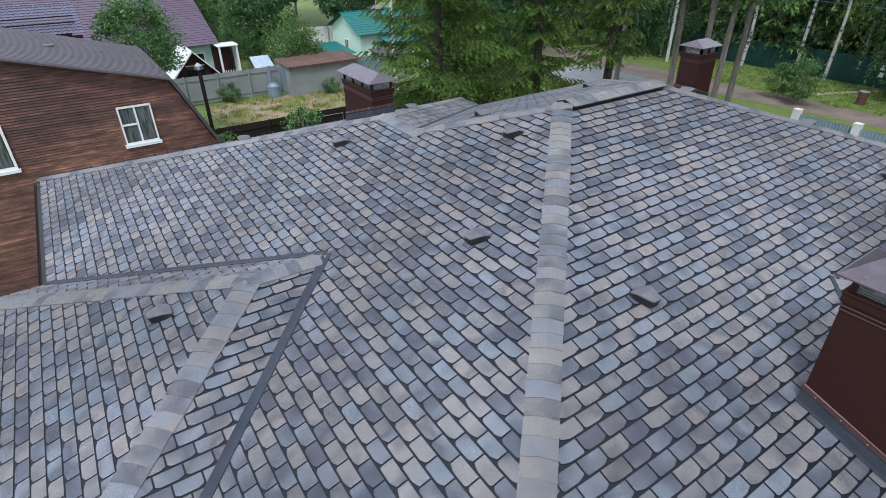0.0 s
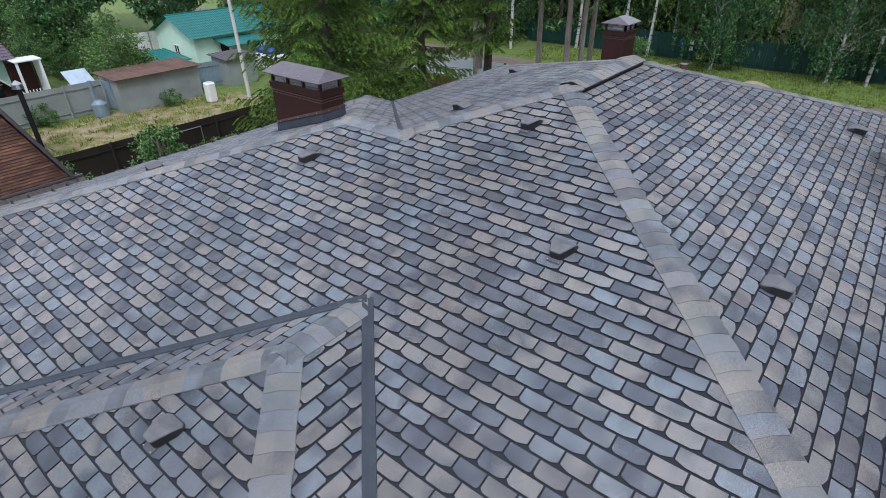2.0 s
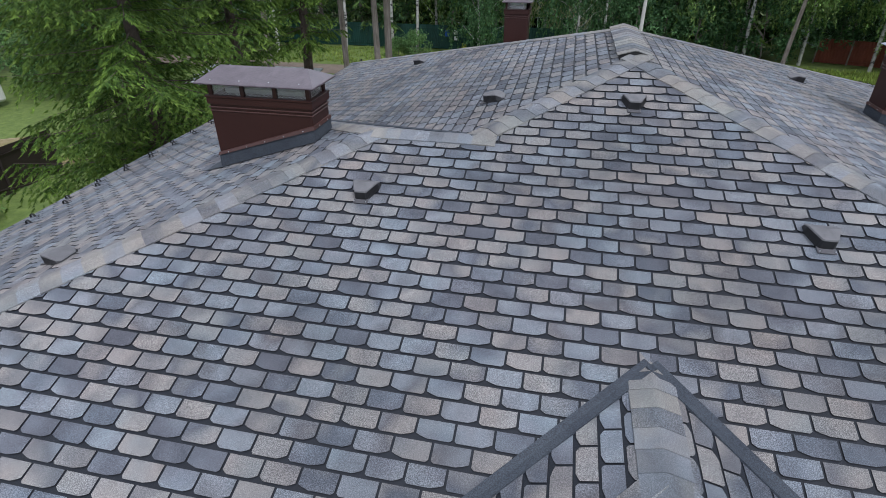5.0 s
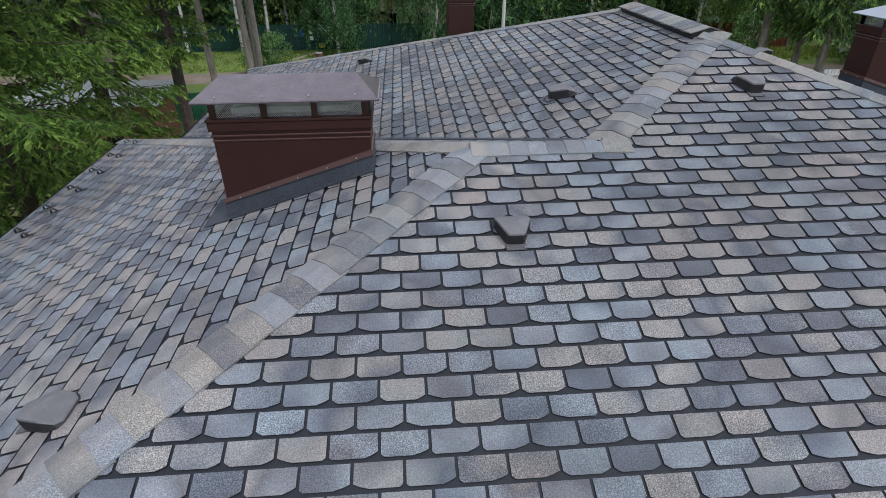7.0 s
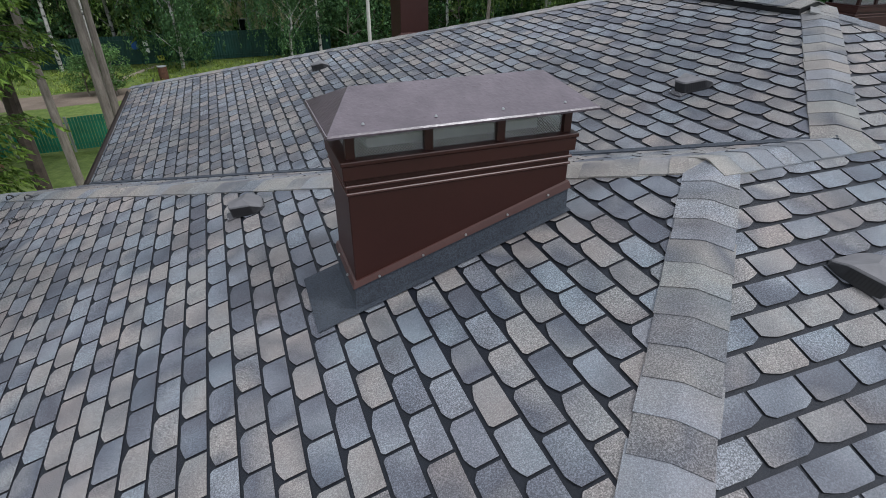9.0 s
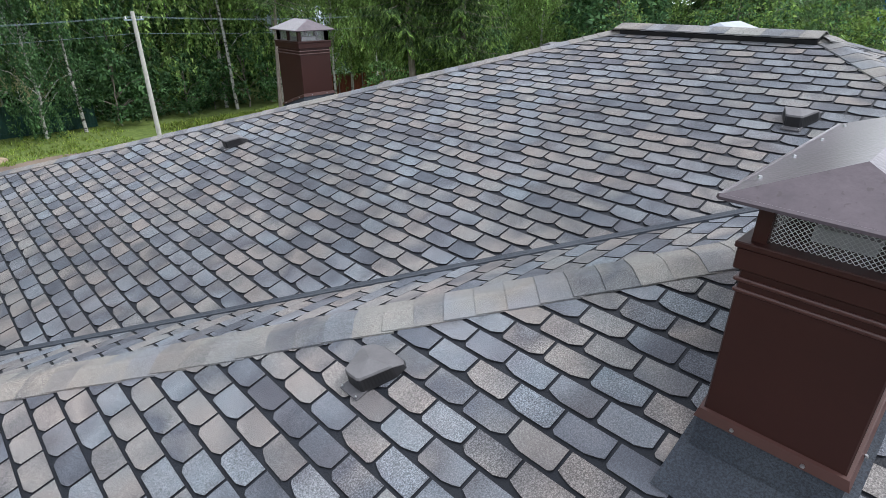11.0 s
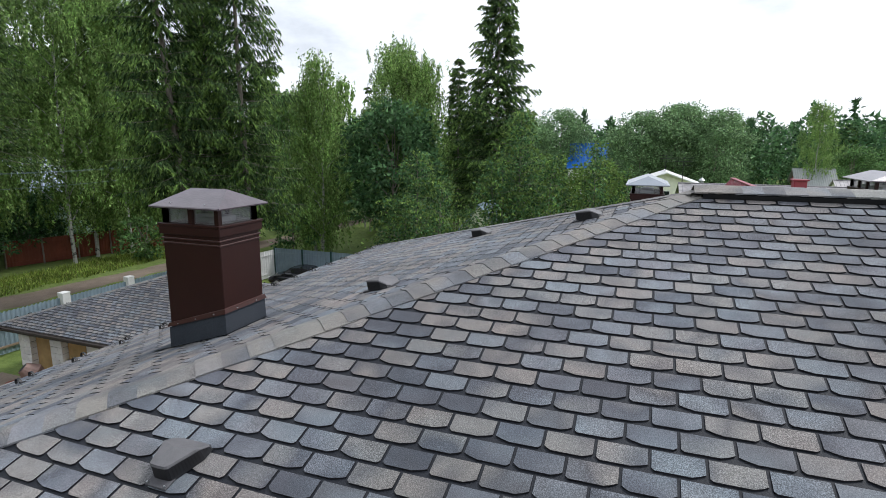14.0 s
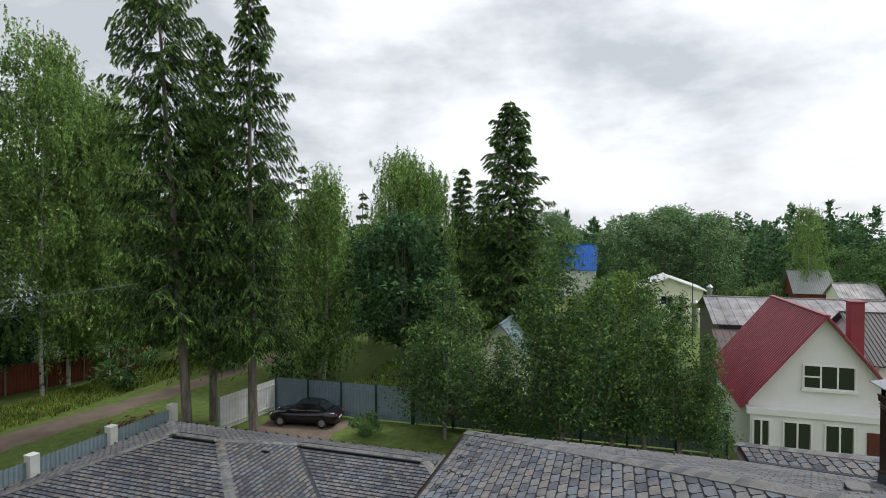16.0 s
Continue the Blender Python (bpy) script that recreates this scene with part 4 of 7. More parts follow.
def birch_meshes(seed, h, base, radius, strands, per, ln, wn_, mat=None, bark=None, hang=1.0):
    rng = np.random.default_rng(seed)
    tp = trunk_pts(h * 0.93, rng, 0.08)
    bm = bmesh.new()
    limb(bm, tp, 0.14, 0.025, 8)
    pos, dr = [], []
    for i in range(26):
        f = i / 26
        z = base + (h * 0.9 - base) * f
        az = i * 2.4 + rng.normal() * 0.3
        lb = radius * (0.55 + 0.6 * math.sin(math.pi * min(1, f * 0.9 + 0.08))) * (1 - 0.55 * f) * 1.1
        o = np.array([math.cos(az), math.sin(az), 0])
        k = min(7, int(z / (h * 0.93) * 8))
        c = np.array(tp[k])
        p = [c * [1, 1, 0] + [0, 0, z], c * [1, 1, 0] + o * lb * 0.5 + [0, 0, z + lb * 0.55], c * [1, 1, 0] + o * lb + [0, 0, z + lb * 0.75]]
        limb(bm, [tuple(q) for q in p], 0.04 * (1 - f) + 0.01, 0.006, 4)
        for s in range(max(1, strands // 26)):
            t = rng.uniform(0.25, 1.05)
            st = p[0] * (1 - t) ** 2 + 2 * p[1] * t * (1 - t) + p[2] * t * t + rng.normal(size=3) * np.array([0.45, 0.45, 0.35]) * (0.4 + radius / 4)
            ll = rng.uniform(0.7, 2.6) * hang
            q = rng.uniform(0, 1, per)
            lean = rng.normal(size=3) * 0.12
            pos.append(st + np.array([0, 0, -1]) * (ll * q)[:, None] + lean * (q * ll)[:, None] + rng.normal(size=(per, 3)) * 0.07)
            dr.append(rng.normal(size=(per, 3)) * 0.42 + np.array([0, 0, -0.8]))
    pos, dr = np.concatenate(pos), np.concatenate(dr)
    return mesh_of(bm, "trunk", bark or M_BIRCH_BARK), leaves_mesh("crown", pos, dr, ln, wn_, rng, mat or M_BIRCH)


def broad_meshes(seed, h, base, rx, lobes, per, ln, wn_, mat, r0=0.14, tall=1.0, bark=None):
    """A rounded or upright leafy crown built of lobes of leaves."""
    rng = np.random.default_rng(seed)
    bm = bmesh.new()
    limb(bm, trunk_pts(h * 0.8, rng, 0.06), r0, 0.03, 8)
    pos, dr = [], []
    mid, rz_ = (h + base) / 2, (h - base) / 2
    for i in range(lobes):
        while True:
            p = rng.uniform(-1, 1, 3)
            rr = np.linalg.norm(p)
            if 0.5 < rr < 1:
                break
        p = p / rr * rr ** 0.5
        taper = 1.0 if tall <= 1 else max(0.25, 1 - (p[2] + 1) / 2 * (1 - 1 / tall) * 1.6)
        stray = rng.uniform(0.72, 1.14)
        c = np.array([p[0] * rx * 0.86 * taper * stray, p[1] * rx * 0.86 * taper * stray, mid + p[2] * rz_ * 0.92])
        if i % 4 == 0:
            limb(bm, [(0, 0, max(base * 0.8, c[2] * 0.6)), tuple(c * [0.5, 0.5, 0.9]), tuple(c)], 0.05, 0.008, 3)
        rl = rx * rng.uniform(0.17, 0.36) * (0.6 + 0.4 * taper)
        v = rng.normal(size=(per, 3))
        v /= np.linalg.norm(v, axis=1, keepdims=True)
        v *= (rng.uniform(0.35, 1.0, per) ** 0.5)[:, None] * rl * rng.uniform(0.8, 1.25, (per, 1))
        v[:, 2] *= 0.8
        pos.append(c + v)
        dr.append(v * 1.2 + rng.normal(size=(per, 3)) * rl * 0.7 + np.array([0, 0, -0.3 * rl]))
    pos, dr = np.concatenate(pos), np.concatenate(dr)
    return mesh_of(bm, "trunk", bark or M_BARK), leaves_mesh("crown", pos, dr, ln, wn_, rng, mat)


def upright_meshes(seed, h, rx, leaders, limbs, per, ln, wn_, mat, tip):
    """A garden tree of several upright leaders that end in points, each with short rising side limbs full of leaves;
    the outer ones are coloured lighter, as if lit.
    """
    rng = np.random.default_rng(seed)
    bm = bmesh.new()
    limb(bm, [(0, 0, -0.1), (0.03, 0.02, 0.5), (0, 0, 1.0)], 0.13, 0.10, 8)
    pos, dr, wh = [], [], []
    for i in range(leaders):
        az = i * 2.4 + rng.normal() * 0.3
        far_ = 0.0 if i == 0 else rx * rng.uniform(0.30, 0.70)
        hh = h if i == 0 else h * rng.uniform(0.48, 0.86)
        foot = np.array([0, 0, 0.9])
        knee = np.array([math.cos(az) * far_ * 0.8, math.sin(az) * far_ * 0.8, hh * 0.35])
        top = np.array([math.cos(az) * far_, math.sin(az) * far_, hh])
        limb(bm, [tuple(foot), tuple(knee), tuple(top)], 0.06, 0.006, 5)
        for j in range(limbs * (2 if i == 0 else 1)):
            f = (j + rng.uniform(0, 1)) / limbs / (2 if i == 0 else 1)
            c = knee + (top - knee) * (f * 1.25 - 0.25) if f > 0.2 else foot + (knee - foot) * (0.3 + f * 3.5)
            a2 = j * 2.4 + rng.normal() * 0.5
            lb = rx * (0.62 if i == 0 else 0.50) * (1 - f) ** 0.7 * rng.uniform(0.6, 1.25) + 0.26
            d = np.array([math.cos(a2), math.sin(a2), rng.uniform(0.1, 0.75)])
            limb(bm, [tuple(c), tuple(c + d * lb)], 0.012, 0.004, 3)
            q = rng.uniform(0.1, 1.0, per) ** 0.7
            p = c + d * (lb * q)[:, None] + rng.normal(size=(per, 3)) * (0.12 + 0.16 * lb) * np.array([1, 1, 0.8])
            pos.append(p)
            dr.append(rng.normal(size=(per, 3)) * 0.5 + d * 0.4 + np.array([0, 0, -0.5]))
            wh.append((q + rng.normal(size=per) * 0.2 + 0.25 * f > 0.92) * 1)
    pos, dr, wh = np.concatenate(pos), np.concatenate(dr), np.concatenate(wh)
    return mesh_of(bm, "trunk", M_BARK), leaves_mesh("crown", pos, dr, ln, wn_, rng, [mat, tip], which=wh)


def tree(name, label, category, meshes, x, y, scale=1.0, turn=0.0, group="", lean=(0, 0), z=0.0, tall=1.0):
    ob = thing(name, label, category, group, at=Matrix.Translation((x, y, z)) @ Euler((lean[0], lean[1], turn)).to_matrix().to_4x4())
    for nm, me in zip(("trunk", "crown"), meshes):
        o = new(nm, me)
        o.parent = ob
        o.matrix_basis = Matrix.Diagonal((scale, scale, scale * tall, 1))
    return ob


rnd = random.Random(77)
# near spruces west of the house
SP_NEAR = spruce_meshes(1, 17.0, 0.8, 4.0, 215, 30, 30, 0.125, 0.047, M_SPRUCE, 0.24, hang=0.22, sweep=0.42)
SP_MID = spruce_meshes(2, 18.0, 3.2, 1.9, 170, 19, 30, 0.125, 0.047, M_SPRUCE, 0.24, hang=0.22, sweep=0.42)
SP_SLIM = spruce_meshes(8, 19.0, 6.0, 1.3, 120, 15, 30, 0.125, 0.047, M_SPRUCE, 0.24, hang=0.22, sweep=0.42)
tree("spruce_tree", "tall green spruce with drooping branches close to the eave", "spruce tree", SP_NEAR, -10.9, 4.9, 1.0, 0.4)
tree("spruce_tree", "tall green spruce with drooping branches beside the house", "spruce tree", SP_MID, -11.6, 10.2, 1.0, 2.2)
tree("spruce_tree", "slim green spruce with a bare lower trunk beside the house", "spruce tree", SP_SLIM, -10.75, 13.6, 1.0, 4.0)
tree("spruce_tree", "tall green spruce with drooping branches by the yard", "spruce tree", SP_NEAR, -15.2, 8.6, 1.02, 3.1)
# tall spruces with bare lower trunks
SP_BARE = spruce_meshes(3, 24.0, 8.5, 3.4, 110, 15, 22, 0.21, 0.068, M_SPRUCE_DARK, 0.17)
SP_BARE2 = spruce_meshes(4, 25.0, 9.5, 3.2, 105, 15, 22, 0.21, 0.068, M_SPRUCE_DARK, 0.16)
for x, y, k, a in ((-9.68, 19.1, SP_BARE, 0.3), (-11.36, 19.4, SP_BARE2, 1.7), (-9.66, 20.5, SP_BARE2, 4.1), (-10.5, 23.4, SP_BARE, 2.0), (-15.5, 19.5, SP_BARE2, 5.0), (-17.5, 22.5, SP_BARE, 0.9)):
    tree("spruce_tree", "tall spruce with a bare grey lower trunk", "spruce tree", k, x, y, 0.95 + 0.1 * rnd.random(), a, "bare trunk spruces", (rnd.uniform(-0.02, 0.02), rnd.uniform(-0.03, 0.03)))
# spruces by the north-east fence
SP_NE = spruce_meshes(5, 24.0, 6.2, 3.2, 175, 22, 22, 0.23, 0.075, M_SPRUCE_DARK, 0.25, 0.42, 0.55, 0.40, 0.74)
SP_NE2 = spruce_meshes(6, 23.5, 5.0, 3.3, 190, 22, 20, 0.23, 0.075, M_SPRUCE_DARK, 0.25, 0.62, 0.55, 0.42, 0.74)
tree("spruce_tree", "very tall ragged spruce with a long bare trunk by the fence", "spruce tree", SP_NE, 18.75, 27.3, 1.06, 0.5, lean=(-0.045, -0.04))
tree("spruce_tree", "tall dark pointed spruce by the white fence", "spruce tree", SP_NE2, 20.7, 24.75, 1.0, 1.5)
tree("spruce_tree", "tall thin spruce behind the garage fence", "spruce tree", SP_NE2, 21.35, 27.9, 0.93, 3.0)
SP_BIG = spruce_meshes(7, 20.8, 4.0, 4.3, 230, 20, 17, 0.30, 0.11, M_SPRUCE_DARK, 0.25, 0.60, 0.30, 0.30)
tree("spruce_tree", "lone dark spruce with a pointed top beyond the fence", "spruce tree", SP_BIG, 37.4, 14.0, 1.0, 0.7)
SP_THIN = spruce_meshes(9, 17.0, 3.0, 2.1, 150, 9, 12, 0.36, 0.12, M_SPRUCE_DARK, 0.16)
for x, y, k_ in ((44.3, 19.5, 1.0), (46.5, 20.6, 0.95), (45.2, 17.9, 0.9)):
    tree("spruce_tree", "thin dark spruce among the gardens", "spruce tree", SP_THIN, x, y, k_, x, "thin spruces")
# birches and leafy trees beyond the road and the east fence
BIRCH_A = birch_meshes(11, 26.0, 3.0, 4.4, 1100, 30, 0.23, 0.11)
BIRCH_B = birch_meshes(12, 21.0, 2.5, 3.3, 900, 28, 0.23, 0.11)
BIRCH_M = birch_meshes(16, 22.0, 2.5, 3.8, 520, 22, 0.31, 0.155)
BIRCH_C = birch_meshes(13, 17.0, 1.2, 2.1, 800, 28, 0.20, 0.10)
BIRCH_H = birch_meshes(15, 21.0, 8.5, 3.0, 620, 26, 0.23, 0.11)
LEAFY_A = broad_meshes(21, 10.0, 0.8, 4.2, 105, 190, 0.20, 0.115, M_LEAF)
LEAFY_E = broad_meshes(27, 8.2, 0.4, 3.0, 60, 150, 0.24, 0.15, M_LEAF_YEL)
WILLOW = broad_meshes(28, 15.0, 1.0, 5.6, 100, 180, 0.40, 0.21, M_WILLOW_HAZE)
LEAFY_C = broad_meshes(23, 13.0, 2.0, 4.6, 70, 130, 0.38, 0.26, M_LEAF_DARK)
LEAFY_D = broad_meshes(24, 6.0, 0.5, 2.4, 45, 110, 0.22, 0.14, M_LEAF)
BUSH = broad_meshes(25, 2.2, 0.1, 1.4, 24, 82, 0.17, 0.11, M_LEAF, 0.05)
for x, y, k, s, a in ((22.0, 42.0, BIRCH_A, 1.0, 0), (17.5, 43.5, BIRCH_A, 1.04, 2), (24.4, 42.8, BIRCH_B, 1.14, 4.4), (27.8, 43.6, BIRCH_B, 1.1, 5.2), (26.5, 41.5, BIRCH_B, 1.08, 1), (13.0, 45.0, BIRCH_M, 1.15, 3), (30.0, 44.0, BIRCH_M, 0.95, 4), (8.0, 46.0, BIRCH_M, 0.98, 5), (34.0, 40.0, BIRCH_M, 1.0, 2.5),
                      (-16.5, 43.6, BIRCH_H, 1.0, 1.0), (-14.2, 43.5, BIRCH_H, 0.96, 2.0), (-21.0, 43.4, BIRCH_H, 1.04, 3.0), (2.0, 43.0, BIRCH_H, 0.9, 4.0), (3.0, 47.5, BIRCH_M, 1.1, 1.1), (-3.0, 46.5, BIRCH_M, 0.95, 0.7), (-8.0, 47.0, BIRCH_M, 1.1, 2.2), (-13.0, 46.0, BIRCH_M, 1.0, 3.3), (30.7, 26.3, BIRCH_C, 1.0, 0.3), (32.0, 27.6, BIRCH_C, 0.9, 2.6), (38.0, 22.8, BIRCH_B, 0.88, 1.0), (39.6, 21.4, BIRCH_M, 0.80, 4.0)):
    tree("birch_tree", "tall birch with a white trunk and hanging leaves", "birch tree", k, x, y, s, a, "birches")
DROOP = birch_meshes(14, 12.5, 0.6, 3.4, 860, 24, 0.19, 0.11, M_LEAF_DARK, M_BIRCH_BARK, 1.1)
for x, y, s, a in ((-8.4, 42.0, 1.0, 0.5), (-0.4, 42.6, 0.9, 2.0), (5.5, 46.5, 1.05, 3.4), (10.5, 46.8, 1.0, 4.6), (-28.0, 41.5, 0.9, 2.8)):
    tree("birch_tree", "low hanging birch in front of the dark green fence", "birch tree", DROOP, x, y, s, a, "birches by the green fence")
# Yellow green on the outer leaves paints in light; dark leaves fill the inside.
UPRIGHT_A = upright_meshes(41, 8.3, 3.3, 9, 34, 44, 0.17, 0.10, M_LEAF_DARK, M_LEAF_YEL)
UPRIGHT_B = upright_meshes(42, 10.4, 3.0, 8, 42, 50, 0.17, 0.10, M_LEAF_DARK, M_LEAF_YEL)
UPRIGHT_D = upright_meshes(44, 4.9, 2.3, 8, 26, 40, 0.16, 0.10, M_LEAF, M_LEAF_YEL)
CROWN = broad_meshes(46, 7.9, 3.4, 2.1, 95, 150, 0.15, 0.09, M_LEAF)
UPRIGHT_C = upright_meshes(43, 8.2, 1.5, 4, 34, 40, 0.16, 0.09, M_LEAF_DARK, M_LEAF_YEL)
tree("leafy_tree", "broad many stemmed green garden tree inside the east fence", "tree", UPRIGHT_A, 22.6, 14.6, 1.0, 0.2)
tree("leafy_tree", "pointed many stemmed green garden tree inside the east fence", "tree", UPRIGHT_B, 22.2, 8.7, 1.0, 1.0)
for x, y, s, tl in ((23.0, 5.0, 1.05, 1.05), (23.2, 3.4, 0.95, 0.98), (23.1, 2.2, 0.8, 0.88), (23.0, 6.4, 1.0, 0.8), (22.6, 11.6, 1.0, 0.66)):
    tree("leafy_tree", "slim yellow green upright tree by the east fence", "tree", UPRIGHT_C, x, y, s, y * 2, "slim garden trees", tall=tl)
tree("leafy_tree", "rounded dark green tree beyond the east fence", "tree", LEAFY_C, 40.6, 24.0, 0.88, 0.4)
tree("leafy_tree", "tall dark green leafy tree before the birches", "tree", LEAFY_C, 33.6, 21.2, 0.95, 2.0, tall=0.98)
for x, y, s, a in ((39.2, 21.3, 0.84, 2.2), (42.6, 25.2, 0.95, 0.9)):
    tree("birch_tree", "slim birch with hanging twigs behind the dark leafy tree", "birch tree", BIRCH_B, x, y, s, a, "birches")
tree("birch_tree", "tall birch above the far gardens", "birch tree", BIRCH_B, 84.3, -19.6, 0.77, 3.3)
tree("leafy_tree", "rounded yellow green tree beyond the east fence", "tree", LEAFY_E, 37.0, 6.2, 1.0, 0.8)
tree("leafy_tree", "low yellow green tree before the cream house", "tree", LEAFY_E, 45.5, 5.2, 0.78, 2.1)
tree("bush", "small leafy tree in front of the cream house", "bush", BUSH, 60.5, 0.3, 1.3, 0.4, tall=1.15)
tree("leafy_tree", "rounded green tree beyond the east fence", "tree", LEAFY_D, 30.0, 17.8, 0.8, 1.8)
for x, y, s in ((91, 3.6, 0.98), (92, -1.6, 1.05), (90, -7.5, 0.98), (97, -3, 1.08), (94, 24, 1.0), (100, 18, 1.05)):
    tree("leafy_tree", "large rounded green tree among far gardens", "tree", WILLOW, x, y, s, x * 0.7, "far rounded trees")
UNDER = broad_meshes(26, 5.0, 0.1, 2.6, 28, 76, 0.27, 0.155, M_LEAF_DARK, 0.06)
for i in range(60):
    x, y = (rnd.uniform(-40, 48), rnd.uniform(45.5, 54)) if i < 44 else (rnd.uniform(30, 60), rnd.uniform(22, 44))
    if -7 < x < 4 and y < 51:
        continue
    tree("bush", "tall leafy undergrowth at the edge of the wood", "bush", UNDER, x, y, rnd.uniform(0.7, 1.3), rnd.uniform(0, 6), "undergrowth")
tree("birch_tree", "tall birch with a bare white trunk leaning beside the road", "birch tree", BIRCH_H, 13.3, 43.6, 1.0, 0.6, "birches", (0.0, -0.07))
tree("spruce_tree", "spruce with a bare leaning grey trunk beside the road", "spruce tree", SP_BARE, 14.7, 38.9, 0.95, 2.4, "bare trunk spruces", (0.02, -0.06))
# wood beyond the road and the gardens
for x, y in ((4.5, 43.6), (7.0, 44.8), (9.5, 43.8), (12.0, 44.9), (14.5, 43.9), (17.0, 44.6), (6.0, 46.2), (11.0, 46.4)):
    tree("bush", "tall leafy undergrowth at the edge of the wood", "bush", UNDER, x, y, rnd.uniform(0.7, 1.1), rnd.uniform(0, 6), "undergrowth")
FOREST = [spruce_meshes(31, 22, 2, 3.8, 84, 10, 10, 0.52, 0.20, M_SPRUCE_DARK), birch_meshes(32, 21, 2.5, 3.9, 340, 14, 0.5, 0.3), broad_meshes(33, 15, 2.0, 3.8, 50, 90, 0.55, 0.38, M_LEAF_DARK), birch_meshes(34, 18, 1.5, 3.4, 320, 14, 0.48, 0.28, M_LEAF)]
LAB = [("spruce_tree", "dark spruce in the wood beyond the road", "spruce tree"), ("birch_tree", "birch in the wood beyond the road", "birch tree"), ("leafy_tree", "leafy tree in the wood beyond the road", "tree"), ("birch_tree", "slim birch in the wood beyond the road", "birch tree")]
spots = []
for i in range(54):
    x = -58 + i * 2.0 + rnd.uniform(-1.2, 1.2)
    spots.append((x, rnd.uniform(49, 72)))
for i in range(24):
    spots.append((rnd.uniform(46, 78), rnd.uniform(22, 60)))
for x, y in spots:
    k = rnd.choice((0, 0, 1, 1, 2, 3))
    tree(*LAB[k], FOREST[k], x, y, rnd.uniform(0.85, 1.15) if x < 40 or y > 48 else rnd.uniform(0.5, 0.72), rnd.uniform(0, 6), "wood beyond the road")
for x, y, a in ((-44, 40, 0.2), (-40.5, 43, 1.2), (-37, 40.5, 2.3), (-33.5, 43.5, 3.1), (-30.5, 40.5, 4.2), (-27.5, 46, 5.0), (-24.5, 46.5, 0.7), (-20.5, 46.8, 1.9), (-17.5, 46.2, 2.8), (-11.5, 46.5, 3.6), (-7.5, 46.0, 4.8), (8.0, 47.0, 5.6), (14.5, 47.5, 0.4)):
    tree("spruce_tree", "dark spruce at the edge of the wood", "spruce tree", FOREST[0], x, y, 0.95, a, "edge spruces")
for x, y, k, s in ((46.0, 30.6, 1, 0.62), (50.5, 33.0, 2, 0.8), (58.5, 36.5, 0, 0.75), (61.0, 35.0, 3, 0.8), (56.0, 33.5, 2, 0.8)):
    tree(LAB[k][0], "leafy tree standing behind the eastern gardens", LAB[k][2], FOREST[k], x, y, s, x, "wood beyond the road")
# gardens in the east distance and the west
for i in range(28):
    x, y = rnd.uniform(104, 175), rnd.uniform(-75, 22)
    k = rnd.choice((0, 2, 2, 3, 1))
    tree(LAB[k][0], "tree in the far wood beyond the gardens", LAB[k][2], FOREST[k], x, y, rnd.uniform(0.55, 0.78), rnd.uniform(0, 6), "far wood")
for i in range(34):
    x, y = rnd.uniform(76, 100), rnd.uniform(-58, -9)
    tree("bush", "leafy garden bush among far plots", "bush", BUSH if i % 3 else LEAFY_D, x, y, rnd.uniform(1.0, 1.9), rnd.uniform(0, 6), "garden bushes")
for x, y, k, s in ((-28.6, -2.4, CROWN, 1.0), (-39.2, 9.7, UPRIGHT_D, 1.08), (-49.0, 10.5, LEAFY_D, 1.0), (-51.0, 8.0, LEAFY_A, 0.7), (-50.5, 10.0, LEAFY_C, 0.7), (-52.0, 20.0, LEAFY_C, 0.9), (-46.0, 27.0, LEAFY_A, 1.0),
                   (-58, 8, LEAFY_C, 1.0), (-62, 16, LEAFY_C, 1.1), (-60, 26, LEAFY_C, 1.2), (-66, 2, LEAFY_C, 1.0), (-55, 31, LEAFY_A, 1.2), (-70, 10, LEAFY_C, 1.2), (-48, 36, LEAFY_C, 1.0), (-72, 22, LEAFY_C, 1.3), (-64, -8, LEAFY_C, 1.0), (-53, 3, LEAFY_A, 0.8), (-34, 24, LEAFY_A, 0.9), (-29, 24, LEAFY_C, 0.8), (-38, 31, LEAFY_C, 1.0)):
    tree("leafy_tree", "leafy garden tree between the western plots", "tree", k, x, y, s, x, "western garden trees")
for x, y, s in ((-48.0, 8.6, 0.55), (-47.2, 10.6, 0.5), (-49.6, 12.2, 0.6)):
    tree("bush", "dark leafy bush behind the plots", "bush", LEAFY_D, x, y, s, x, "western bushes")
HEDGE = broad_meshes(45, 2.3, 0.05, 0.95, 60, 85, 0.095, 0.065, M_LEAF, 0.04)
tree("bush", "dense rounded green climber beside the dark fence", "bush", HEDGE, -20.9, 3.2, 1.32, 0.4)
tree("bush", "wide dense green bush at the roadside", "bush", LEAFY_D, -12.0, 35.2, 0.52, 1.1)
tree("bush", "dense green bush at the roadside", "bush", LEAFY_D, -13.6, 35.6, 0.42, 2.6)
tree("bush", "dense green climber by the end of the dark fence", "bush", HEDGE, -20.5, -0.8, 1.12, 2.4)
tree("leafy_tree", "small yellow green conical tree in the plot behind", "tree", UPRIGHT_C, -45.0, 6.1, 0.72, 1.0, tall=0.95)
for x, y, s in ((-21.5, 5.9, 0.7), (-19.5, 1.0, 0.9), (-36.0, 3.2, 0.6), (-33.9, 10.2, 0.5), (-22.0, 7.4, 0.6), (25, 38.5, 1.5), (27.5, 13.0, 0.8), (23.3, 9.6, 0.6), (21.7, 18.6, 0.6)):
    tree("bush", "green leafy bush growing in the grass", "bush", BUSH, x, y, s, x * 3)

